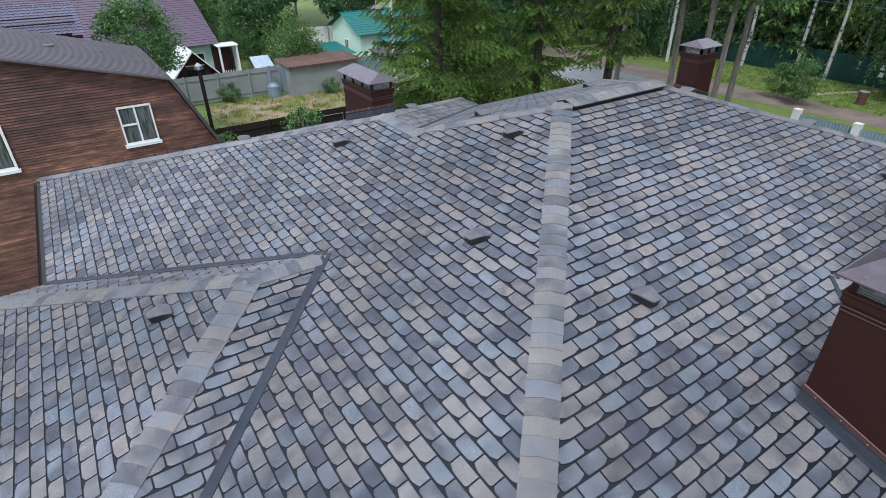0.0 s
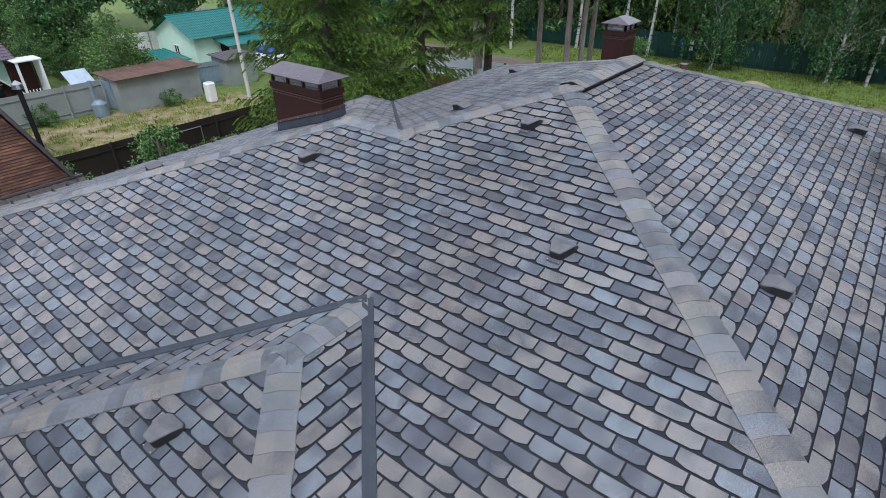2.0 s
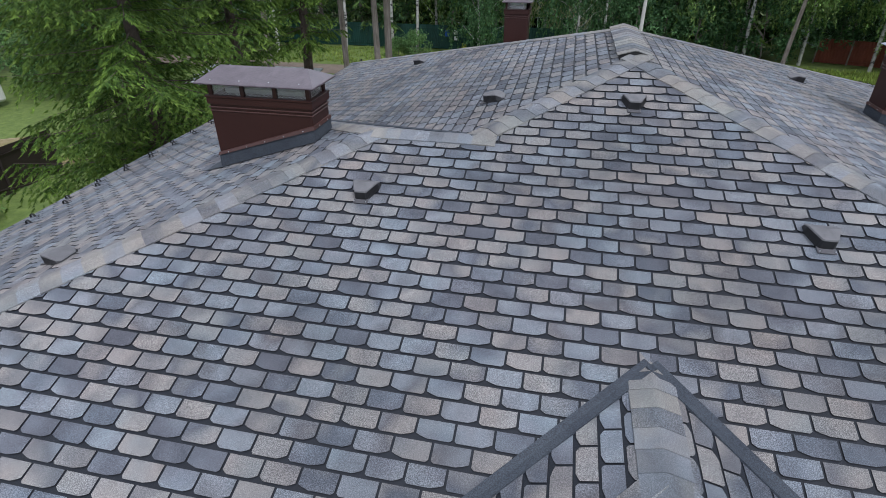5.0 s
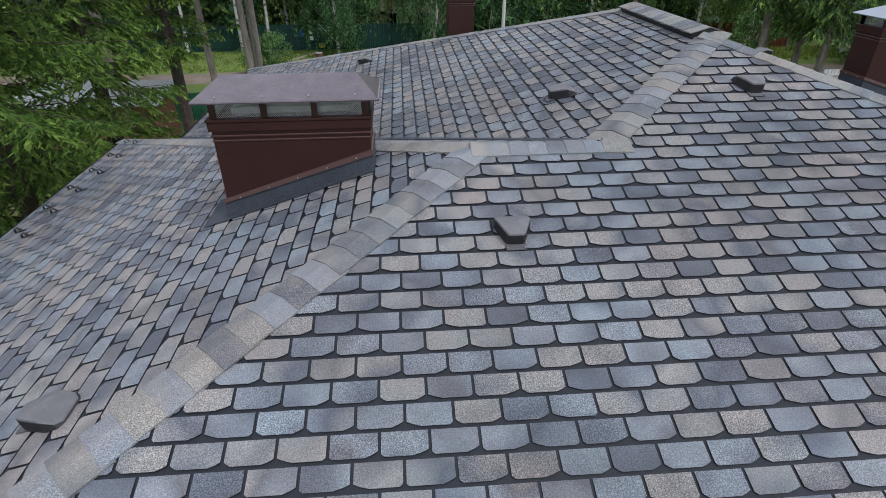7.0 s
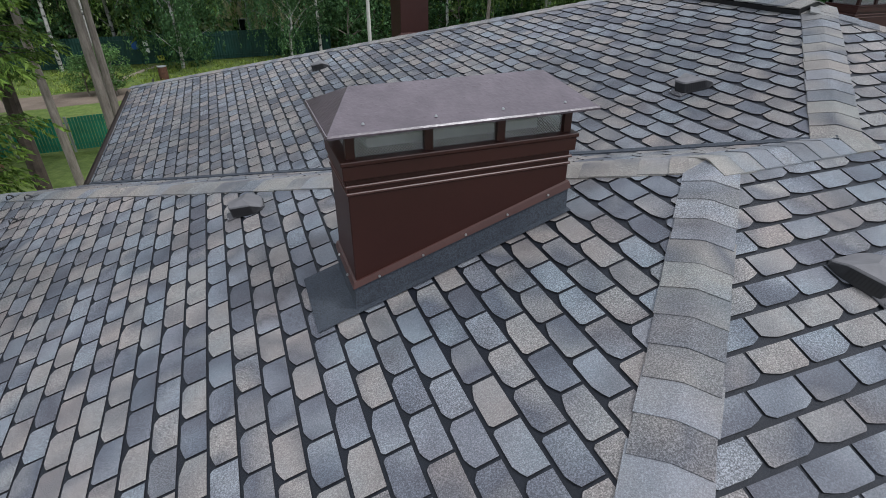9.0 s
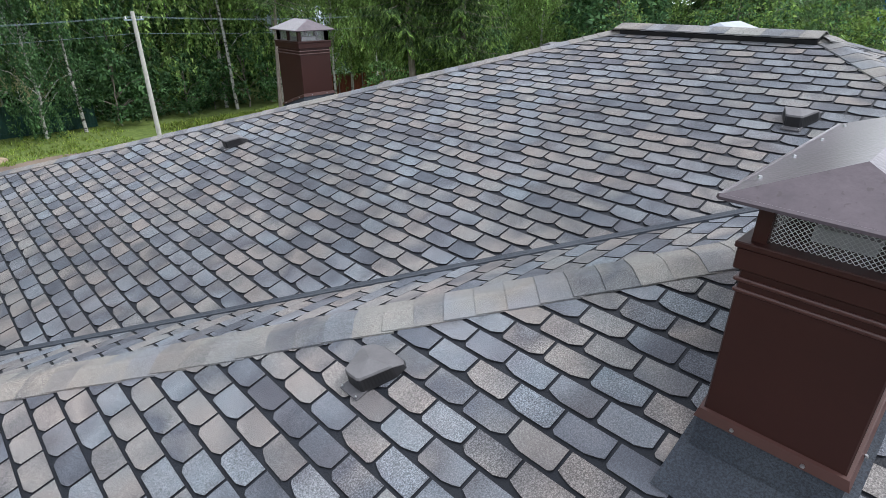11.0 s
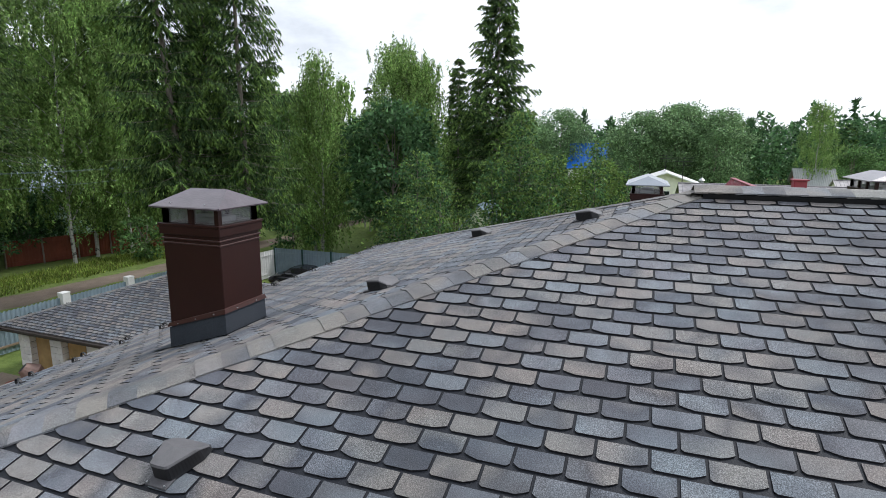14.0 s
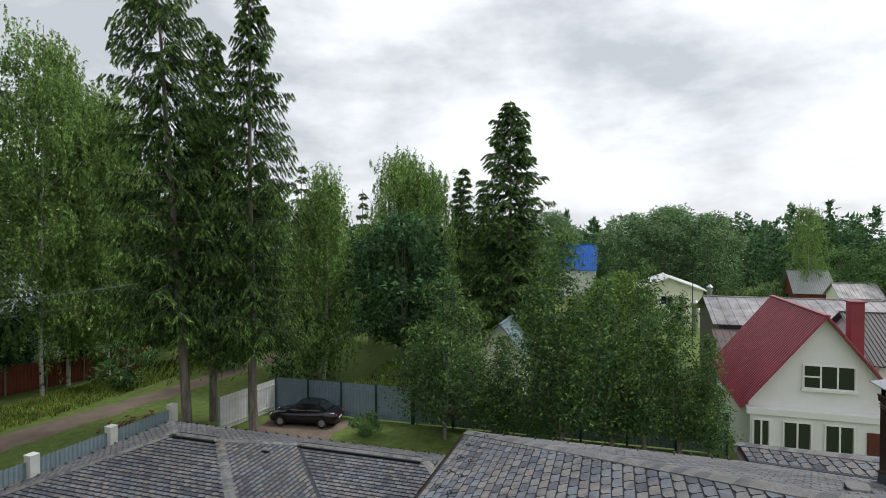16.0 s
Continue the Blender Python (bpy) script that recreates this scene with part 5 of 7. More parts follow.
rw = np.random.default_rng(91)
wp, wd = [], []
for i in range(230):
    a = rw.uniform(-0.75, 0.42)
    d = rw.uniform(118, 190)
    conic = rw.uniform() < 0.33
    cx, cy, hh = d * math.cos(a), d * math.sin(a), rw.uniform(10, 15.5) * (1.12 if conic else 1.0)
    n = 340
    q = rw.normal(size=(n, 3))
    q /= np.linalg.norm(q, axis=1, keepdims=True)
    zz = 0.5 + 0.5 * q[:, 2]
    w = (1 - zz) * 0.85 + 0.05 if conic else np.full(n, rw.uniform(0.8, 1.2))
    lump = 1 + 0.22 * np.sin(q[:, 0] * 5 + i) * np.sin(q[:, 1] * 6 + 2 * i) * np.sin(q[:, 2] * 5)
    wp.append(np.stack([cx + q[:, 0] * 3.1 * w * lump, cy + q[:, 1] * 3.1 * w * lump, 1.0 + zz * (hh - 1.0)], 1) + rw.normal(size=(n, 3)) * 0.3)
    wd.append(q + rw.normal(size=(n, 3)) * 0.6 + np.array([0, 0, -0.3]))
far = new("far_wood", leaves_mesh("far_wood", np.concatenate(wp), np.concatenate(wd), 0.95, 0.6, rw, M_LEAF_DARK))
tagged(far, "distant mixed wood along the horizon", "wood", kind="stuff")

# ---------------------------------------------------------------- road, yard
M_ROAD = Mat("packed dirt road", 0.95)
_a = M_ROAD.world_noise(0.5, 6, 0.65)
_b = M_ROAD.world_noise(14, 4, 0.7)
_c = M_ROAD.ramp(_a, [(0.3, (0.13, 0.10, 0.078)), (0.7, (0.26, 0.205, 0.16))])
M_ROAD.color(M_ROAD.mix(0.5, _c, M_ROAD.ramp(_b, [(0.3, grey(0.6)), (0.7, grey(1.3))]), "MULTIPLY")).bump(_b, 0.5, 0.03)
M_ROAD = M_ROAD.m
M_DRY = Mat("dry trodden grass", 0.95)
_a = M_DRY.world_noise(0.55, 6, 0.7)
_b = M_DRY.world_noise(7, 5, 0.75)
_c = M_DRY.ramp(_a, [(0.38, (0.09, 0.125, 0.022)), (0.47, (0.20, 0.165, 0.06)), (0.60, (0.32, 0.25, 0.16))])
M_DRY.color(M_DRY.mix(0.6, _c, M_DRY.ramp(_b, [(0.3, grey(0.5)), (0.7, grey(1.4))]), "MULTIPLY")).bump(_b, 0.7, 0.05)
M_DRY = M_DRY.m


M_PATH = plain("pale trodden earth", (0.36, 0.31, 0.25), 0.95, 0, 0.25, 1.5, 0.3)


def strip(name, label, pts, z, mat, cat, n=40, wob=0.25, seed=3):
    """A ground sheet with an uneven edge: pts are (x, y0, y1) stations."""
    rng = random.Random(seed)
    bm = bmesh.new()
    rows = []
    for i in range(n + 1):
        f = i / n * (len(pts) - 1)
        k = min(int(f), len(pts) - 2)
        f -= k
        x, y0, y1 = (a + (b - a) * f for a, b in zip(pts[k], pts[k + 1]))
        y0, y1 = y0 + rng.uniform(-wob, wob), y1 + rng.uniform(-wob, wob)
        rows.append([bm.verts.new((x, y0 + (y1 - y0) * j / 4, z)) for j in range(5)])
    for a, b in zip(rows, rows[1:]):
        for j in range(4):
            bm.faces.new((a[j], b[j], b[j + 1], a[j + 1]))
    bmesh.ops.recalc_face_normals(bm, faces=bm.faces)
    return tagged(part(name, bm, mat), label, cat, kind="structure")


strip("road", "packed grey brown dirt road along the fence", [(-90, 36, 39.5), (-20, 33.2, 36.4), (8, 34.8, 37.6), (26, 33.7, 35.7), (70, 31, 33.5)], 0.006, M_ROAD, "road", 80)
strip("dry_ground", "dry yellow trodden grass of the neighbouring plot", [(-35.5, 1.5, 13.5), (-30, 1.0, 16.0), (-23.4, 0.5, 14.0)], 0.005, M_DRY, "ground", 14, 0.6)
strip("footpath", "pale trodden footpath from the road to the green fence", [(-13.2, 37.2, 38.6), (-12.0, 39.6, 40.9), (-10.9, 42.0, 43.0), (-10.2, 43.2, 44.0)], 0.009, M_PATH, "path", 10, 0.12)
strip("yard", "grey bare yard in front of the garage", [(-6.0, 10.5, 26.2), (2.0, 10.5, 26.6), (7.1, 14.0, 25.6)], 0.006, M_ROAD, "ground", 14, 0.3)
strip("yard_verge", "worn earth beside the parked car", [(18.0, 20.5, 25.0), (23.6, 20.0, 25.0)], 0.006, M_ROAD, "ground", 8, 0.3)


def tufts(name, label, x0, y0, x1, y1, clumps, blades, h, mat, seed, z=0.0):
    """Clumps of upright grass blades scattered over a stretch of ground."""
    r = np.random.default_rng(seed)
    c = np.stack([r.uniform(x0, x1, clumps), r.uniform(y0, y1, clumps), np.full(clumps, z)], 1)
    p = np.repeat(c, blades, 0) + r.normal(size=(clumps * blades, 3)) * np.array([0.16, 0.16, 0.0])
    d = r.normal(size=p.shape) * 0.45 + np.array([0, 0, 1.0])
    return tagged(new(name, leaves_mesh(name, p, d, h, h * 0.22, r, mat)), label, "grass", kind="stuff")


tufts("grass_tufts", "yellow green weeds on the dry plot", -35.6, 1.5, -23.8, 14.0, 420, 14, 0.22, M_BLADE, 1)
tufts("grass_tufts", "long green grass along the road verge", 6.0, 37.4, 34.0, 41.5, 1100, 14, 0.32, M_BLADE, 2)
tufts("grass_tufts", "rough green grass between road and dark fence", -24.0, 36.8, 4.0, 43.8, 900, 14, 0.20, M_BLADE, 3)
tufts("grass_tufts", "long grass in the gardens beyond the fence", 25.0, 6.0, 40.0, 24.0, 900, 12, 0.35, M_BLADE, 4)
# ---------------------------------------------------------------- fences
M_WHITE = plain("white painted masonry", (0.66, 0.66, 0.64), 0.8, 0, 0.12, 3, 0.1)
M_BLUEGREY = plain("blue grey painted steel", (0.22, 0.29, 0.34), 0.5, 0.1, 0.15, 2, 0.05)
M_GREYGREEN = plain("grey green profiled steel", (0.16, 0.225, 0.21), 0.5, 0.1, 0.2, 1.2, 0.03)
M_TEAL = plain("teal painted boards", (0.015, 0.20, 0.125), 0.7, 0, 0.25, 2, 0.1)
M_TEALDARK = plain("dark green profiled steel", (0.006, 0.045, 0.036), 0.6, 0, 0.25, 1, 0.05)
M_GREYFENCE = plain("weathered grey sheet", (0.27, 0.29, 0.28), 0.7, 0, 0.2, 0.8, 0.05)
M_CONC = plain("pale concrete", (0.50, 0.49, 0.46), 0.85, 0, 0.15, 1.5, 0.1)
M_BLACKBROWN = plain("dark brown sheet fence", (0.022, 0.014, 0.013), 0.6, 0, 0.3, 1.5, 0.05)
M_RUST = plain("rusty sheet roof", (0.125, 0.068, 0.05), 0.8, 0, 0.45, 1.6, 0.1)
M_WOODBROWN = Mat("brown oiled siding", 0.6)
_a = M_WOODBROWN.world_noise(0.9, 5, 0.7, (1, 0.5, 1.4))
_b = M_WOODBROWN.world_noise(26, 4, 0.75, (1, 0.10, 1))
_d = M_WOODBROWN.world_noise(7, 4, 0.7, (1, 0.16, 1.2))
_r = M_WOODBROWN.piece()
_c = M_WOODBROWN.ramp(_a, [(0.32, (0.050, 0.020, 0.013)), (0.5, (0.108, 0.045, 0.027)), (0.68, (0.22, 0.105, 0.062))])
_c = M_WOODBROWN.mix(0.6, _c, M_WOODBROWN.ramp(_r, [(0.0, grey(0.45)), (1.0, grey(1.6))]), "MULTIPLY")
_c = M_WOODBROWN.mix(0.75, _c, M_WOODBROWN.ramp(_d, [(0.36, grey(0.5)), (0.5, grey(0.95)), (0.66, grey(1.9))]), "MULTIPLY")
M_WOODBROWN.color(M_WOODBROWN.mix(0.7, _c, M_WOODBROWN.ramp(_b, [(0.34, grey(0.5)), (0.66, grey(1.55))]), "MULTIPLY")).bump(_b, 0.4, 0.01)
M_WOODBROWN = M_WOODBROWN.m
M_FRAME = plain("white window frame", (0.78, 0.78, 0.77), 0.4, 0, 0.05, 3, 0.0)
M_CURTAIN = Mat("glass before a grey curtain", 0.08, 0, 0.8)
_a = M_CURTAIN.world_noise(3, 3, 0.6, (1, 4, 0.6))
M_CURTAIN.color(M_CURTAIN.ramp(_a, [(0.35, (0.035, 0.045, 0.045)), (0.65, (0.13, 0.15, 0.15))]))
M_CURTAIN = M_CURTAIN.m
M_GLASS = Mat("dark window glass", 0.05, 0, 0.8)
M_GLASS.color((0.015, 0.02, 0.022))
M_GLASS = M_GLASS.m


def sheet_fence(name, label, a, b, h, mat, post_mat, panel=2.4, wave=0.2, posts=0.06, rails=True, cat="fence", z=0.0):
    """A fence of profiled sheet panels between posts, from a to b."""
    a, b = Vector((*a, z)), Vector((*b, z))
    d = (b - a).normalized()
    nrm = Vector((d.y, -d.x, 0))
    f = tagged(new(name), label, cat, kind="structure")
    n = max(1, round((b - a).length / panel))
    st = (b - a).length / n
    for i in range(n + 1):
        p = a + d * st * i
        bm = bmesh.new()
        tube(bm, p + nrm * 0.05, p + nrm * 0.05 + Vector((0, 0, h + 0.05)), posts, posts, 6)
        part("post", bm, post_mat, f)
        if i == n:
            break
        bm = bmesh.new()
        k = max(2, int(st / (wave / 4)))
        prev = None
        for j in range(k + 1):
            q = p + d * (0.01 + (st - 0.02) * j / k) - nrm * (0.02 if j % 4 in (1, 2) else 0.0)
            cur = (bm.verts.new(q + Vector((0, 0, 0.06))), bm.verts.new(q + Vector((0, 0, h))))
            if prev:
                bm.faces.new((prev[0], cur[0], cur[1], prev[1]))
            prev = cur
        part("panel", bm, mat, f)
    if rails:
        for zz in (0.35, h - 0.3):
            bm = bmesh.new()
            tube(bm, a + nrm * 0.03 + Vector((0, 0, zz)), b + nrm * 0.03 + Vector((0, 0, zz)), 0.025, 0.025, 4)
            part("rail", bm, mat, f)
    return f


def picket_fence(name, label, a, b, h, mat, post_mat, spacing, post_w, post_h, step=0.11, pw=0.07, sheet=None):
    a, b = Vector((*a, 0)), Vector((*b, 0))
    d = (b - a).normalized()
    nrm = Vector((d.y, -d.x, 0))
    ang = math.atan2(d.y, d.x)
    f = tagged(new(name), label, "fence", kind="structure")
    n = round((b - a).length / spacing)
    st = (b - a).length / n
    for i in range(n + 1):
        p = a + d * st * i
        bm = bmesh.new()
        m = Matrix.Translation(p) @ Matrix.Rotation(ang, 4, "Z")
        box(bm, -post_w / 2, -post_w / 2, 0, post_w / 2, post_w / 2, post_h, 0.01)
        box(bm, -post_w / 2 - 0.012, -post_w / 2 - 0.012, post_h + 0.002, post_w / 2 + 0.012, post_w / 2 + 0.012, post_h + 0.06, 0.015)
        o = part("post", bm, post_mat, f)
        o.matrix_basis = m
        if i == n:
            break
        if sheet:
            bm = bmesh.new()
            x, prev, j = post_w / 2, None, 0
            while x < st - post_w / 2:
                y = -0.012 if j % 4 in (0, 1) else 0.012
                cur = (bm.verts.new((x, y, 0.08)), bm.verts.new((x, y, h - (0.03 if j % 4 in (0, 1) else 0.0))))
                if prev:
                    bm.faces.new((prev[0], cur[0], cur[1], prev[1]))
                prev = cur
                x, j = x + (0.035 if j % 2 else 0.055), j + 1
            o = part("panel", bm, mat, f)
            o.matrix_basis = m
            for zz in (0.35, h - 0.75):
                o = part("rail", boxes((post_w / 2, -0.075, zz, st - post_w / 2, -0.02, zz + 0.09)), sheet, f, "bare wooden rail")
                o.matrix_basis = m
            continue
        bm = bmesh.new()
        x = post_w / 2 + 0.05
        while x < st - post_w / 2 - pw:
            box(bm, x, -0.012, 0.12, x + pw, 0.012, h + 0.05 * math.sin(x * math.pi / st))
            x += step
        o = part("pickets", bm, mat, f)
        o["kind"] = "stuff"
        o.matrix_basis = m
        for zz in (0.35, h - 0.25):
            o = part("rail", boxes((post_w / 2, 0.013, zz, st - post_w / 2, 0.045, zz + 0.05)), mat, f)
            o.matrix_basis = m
    return f


M_RAILWOOD = plain("bare timber", (0.25, 0.19, 0.13), 0.8, 0, 0.25, 4, 0.1)
picket_fence("fence_1", "blue grey profiled sheet fence with white masonry posts along the road", (4.32, 27.67), (17.6, 27.18), 1.90, M_BLUEGREY, M_WHITE, 3.2, 0.36, 2.05, sheet=M_RAILWOOD)
picket_fence("fence_12", "lower blue grey profiled sheet fence with white masonry posts", (-8.78, 28.16), (3.98, 27.69), 1.40, M_BLUEGREY, M_WHITE, 3.2, 0.38, 1.58, sheet=M_RAILWOOD)
sheet_fence("fence_2", "white profiled sheet fence behind the parked car", (19.75, 26.23), (24.0, 25.6), 1.9, M_WHITE, M_BLUEGREY)
sheet_fence("fence_3", "grey blue profiled sheet fence beside the parked car", (24.0, 25.6), (24.2, 17.0), 2.0, M_BLUEGREY, M_TEALDARK)
sheet_fence("fence_4", "grey green profiled sheet fence along the garden", (24.2, 16.9), (24.6, 1.2), 2.0, M_GREYGREEN, M_TEALDARK)
picket_fence("fence_5", "teal painted board fence near the spruces", (-24.0, 24.6), (-8.0, 25.0), 1.6, M_TEAL, M_GREYFENCE, 2.3, 0.1, 1.6, 0.13, 0.11)
sheet_fence("fence_6", "dark green sheet fence beyond the road", (-30.0, 44.4), (3.0, 44.2), 2.1, M_TEALDARK, M_TEALDARK, 2.3, posts=0.035)
sheet_fence("fence_7", "dark brown sheet fence beside the neighbouring plot", (-23.4, -3.0), (-23.2, 12.5), 2.0, M_BLACKBROWN, M_BLACKBROWN, wave=1.2)
sheet_fence("fence_8", "weathered grey sheet fence of the western plot", (-36.2, -4.0), (-36.2, 7.1), 2.0, M_GREYFENCE, M_GREYFENCE, wave=2.0)
sheet_fence("fence_11", "dark grey profiled sheet fence between two sheds", (-36.4, 13.1), (-36.2, 15.5), 1.8, M_BLUEGREY, M_GREYFENCE)
sheet_fence("fence_9", "pale sheet fence between the western houses", (-53.5, 13.5), (-52.0, 20.5), 1.9, M_WHITE, M_GREYFENCE)
nb = thing("notice_board", "small notices fixed to the dark green fence", "notice")
for x0, z0, w, h, c in ((-11.75, 1.15, 0.42, 0.55, (0.02, 0.09, 0.35)), (-10.95, 1.35, 0.34, 0.36, (0.75, 0.75, 0.73)), (-10.9, 0.85, 0.30, 0.34, (0.72, 0.73, 0.74)), (-10.2, 0.25, 0.5, 0.36, (0.45, 0.48, 0.06))):
    part("notice", boxes((x0, 44.13, z0, x0 + w, 44.16, z0 + h), bevel=0.004), plain("notice sheet", c, 0.6, 0, 0.1, 5, 0.02), nb)
M_REDFENCE = plain("rust red sheet fence", (0.17, 0.04, 0.02), 0.7, 0, 0.3, 1, 0.05)
sheet_fence("fence_10", "rust red sheet fence in front of the wood", (19.0, 44.9), (30.0, 41.4), 1.9, M_REDFENCE, M_BARK)

# ---------------------------------------------------------------- building kit


def window(parent, origin, right, up, w, h, panes=2, frame=0.07, sill=True, mull=0.05, transom=None, depth=0.06, glass=None):
    """A framed window lying in a wall plane; origin: its lower left corner."""
    o, r, u = Vector(origin), Vector(right).normalized(), Vector(up).normalized()
    nrm = r.cross(u)
    m = Matrix((r, u, nrm)).transposed().to_4x4()
    m.translation = o
    bm = bmesh.new()
    box(bm, 0, 0, -0.02, frame, h, depth)
    box(bm, w - frame, 0, -0.02, w, h, depth)
    box(bm, frame, 0, -0.02, w - frame, frame, depth)
    box(bm, frame, h - frame, -0.02, w - frame, h, depth)
    pw = (w - 2 * frame) / panes
    for i in range(1, panes):
        box(bm, frame + pw * i - mull / 2, frame, -0.02, frame + pw * i + mull / 2, h - frame, depth - 0.004)
    if transom:
        box(bm, frame, h * transom - mull / 2, -0.02, frame + pw - mull / 2, h * transom + mull / 2, depth - 0.006)
    win = part("window_frame", bm, M_FRAME, parent, "white window frame")
    win.matrix_basis = m
    for i in range(panes):
        g = part("pane", boxes((frame + pw * i + mull / 2, frame + 0.003, 0.0, frame + pw * (i + 1) - mull / 2, h - frame - 0.003, 0.018)), glass or M_GLASS, win, "reflecting glass")
    if sill:
        part("window_sill", boxes((-0.05, -0.09, -0.02, w + 0.05, -0.003, depth + 0.07)), M_FRAME, win)
    return win


def slab(pts, thick):
    """A closed slab under a flat polygon."""
    bm = bmesh.new()
    p = [Vector(q) for q in pts]
    n = (p[1] - p[0]).cross(p[2] - p[0]).normalized()
    if n.z < 0:
        p, n = p[::-1], -n
    a = [bm.verts.new(q) for q in p]
    b = [bm.verts.new(q - n * thick) for q in p]
    bm.faces.new(a)
    bm.faces.new(b[::-1])
    for i in range(len(p)):
        j = (i + 1) % len(p)
        bm.faces.new((a[j], a[i], b[i], b[j]))
    return bm


def ribbed(pts, step, height, along=0, thick=0.05):
    """A sheet with standing ribs, in one skin; pts: eave a, eave b, ridge b, ridge a."""
    p = [Vector(q) for q in pts]
    n = (p[1] - p[0]).cross(p[2] - p[0]).normalized()
    if n.z < 0:
        n = -n
    if along:
        p = [p[1], p[2], p[3], p[0]]
    w = (p[1] - p[0]).length
    k = max(1, int(w / step))
    foot = min(0.27 * step, 0.06)
    prof = [(0.0, 0.0)]
    for i in range(k):
        c = (i + 0.5) / k
        prof += [(c - foot / w, 0.0), (c - foot * 0.55 / w, height), (c + foot * 0.55 / w, height), (c + foot / w, 0.0)]
    prof.append((1.0, 0.0))
    bm = bmesh.new()
    ea = [bm.verts.new(p[0].lerp(p[1], f) + n * h) for f, h in prof]
    ra = [bm.verts.new(p[3].lerp(p[2], f) + n * h) for f, h in prof]
    eb = [bm.verts.new(p[0].lerp(p[1], f) - n * thick) for f, h in prof]
    rb_ = [bm.verts.new(p[3].lerp(p[2], f) - n * thick) for f, h in prof]
    for i in range(len(prof) - 1):
        bm.faces.new((ea[i], ea[i + 1], ra[i + 1], ra[i]))
        bm.faces.new((eb[i + 1], eb[i], rb_[i], rb_[i + 1]))
        bm.faces.new((eb[i], eb[i + 1], ea[i + 1], ea[i]))
        bm.faces.new((ra[i], ra[i + 1], rb_[i + 1], rb_[i]))
    bm.faces.new((ea[0], ra[0], rb_[0], eb[0]))
    bm.faces.new((ra[-1], ea[-1], eb[-1], rb_[-1]))
    bmesh.ops.recalc_face_normals(bm, faces=bm.faces)
    return bm


def tiled(pts, step, height, course=0.35):
    """A metal tile sheet: waves across the slope and a small step at every course; pts: eave a, eave b, ridge b, ridge a."""
    p = [Vector(q) for q in pts]
    n = (p[1] - p[0]).cross(p[2] - p[0]).normalized()
    n = -n if n.z < 0 else n
    cols = max(1, int((p[1] - p[0]).length / step)) * 2
    rows = max(1, int((p[3] - p[0]).length / course))
    verts, faces = [], []
    for r in range(rows):
        for v, lift in ((r / rows, 0.030), ((r + 1) / rows, 0.0)):
            a, b = p[0].lerp(p[3], v), p[1].lerp(p[2], v)
            verts += [tuple(a.lerp(b, c / cols) + n * (lift + height * (c % 2))) for c in range(cols + 1)]
    w = cols + 1
    for r in range(2 * rows - 1):
        faces += [(r * w + c, r * w + c + 1, (r + 1) * w + c + 1, (r + 1) * w + c) for c in range(cols)]
    me = bpy.data.meshes.new("sheet")
    me.from_pydata(verts, [], faces)
    bm = bmesh.new()
    bm.from_mesh(me)
    bpy.data.meshes.remove(me)
    bmesh.ops.recalc_face_normals(bm, faces=bm.faces)
    return bm


def gable_house(name, label, x0, y0, x1, y1, eave, ridge, axis, wall, roof, over=0.35, rib=0.35, ribh=0.03, category="house", tile=0.0):
    """A plain gabled house; axis: the way the ridge runs."""
    h = thing(name, label, category)
    bm = bmesh.new()
    if axis == "y":
        c = (x0 + x1) / 2
        prof = [(x0, 0), (x1, 0), (x1, eave), (c, ridge), (x0, eave)]
        a = [bm.verts.new((x, y0, z)) for x, z in prof]
        b = [bm.verts.new((x, y1, z)) for x, z in prof]
    else:
        c = (y0 + y1) / 2
        prof = [(y0, 0), (y1, 0), (y1, eave), (c, ridge), (y0, eave)]
        a = [bm.verts.new((x0, y, z)) for y, z in prof]
        b = [bm.verts.new((x1, y, z)) for y, z in prof]
    bm.faces.new(a)
    bm.faces.new(b[::-1])
    for i in range(5):
        bm.faces.new((a[i], b[i], b[(i + 1) % 5], a[(i + 1) % 5]))
    bmesh.ops.recalc_face_normals(bm, faces=bm.faces)
    part("wall", bm, wall, h)
    up = 0.06
    if axis == "y":
        sl = (ridge - eave) / (x1 - c)
        for s in (-1, 1):
            e = c + s * (x1 - c + over)
            ze = eave - sl * over
            pts = [(e, y0 - over, ze + up), (e, y1 + over, ze + up), (c, y1 + over, ridge + up), (c, y0 - over, ridge + up)]
            part("roof", tiled(pts, rib, ribh, tile) if tile else ribbed(pts, rib, ribh), roof, h)
        part("ridge_cap", boxes((c - 0.12, y0 - over, ridge + up - 0.02, c + 0.12, y1 + over, ridge + up + 0.04)), roof, h)
    else:
        sl = (ridge - eave) / (y1 - c)
        for s in (-1, 1):
            e = c + s * (y1 - c + over)
            ze = eave - sl * over
            pts = [(x0 - over, e, ze + up), (x1 + over, e, ze + up), (x1 + over, c, ridge + up), (x0 - over, c, ridge + up)]
            part("roof", tiled(pts, rib, ribh, tile) if tile else ribbed(pts, rib, ribh), roof, h)
        part("ridge_cap", boxes((x0 - over, c - 0.12, ridge + up - 0.02, x1 + over, c + 0.12, ridge + up + 0.04)), roof, h)
    return h


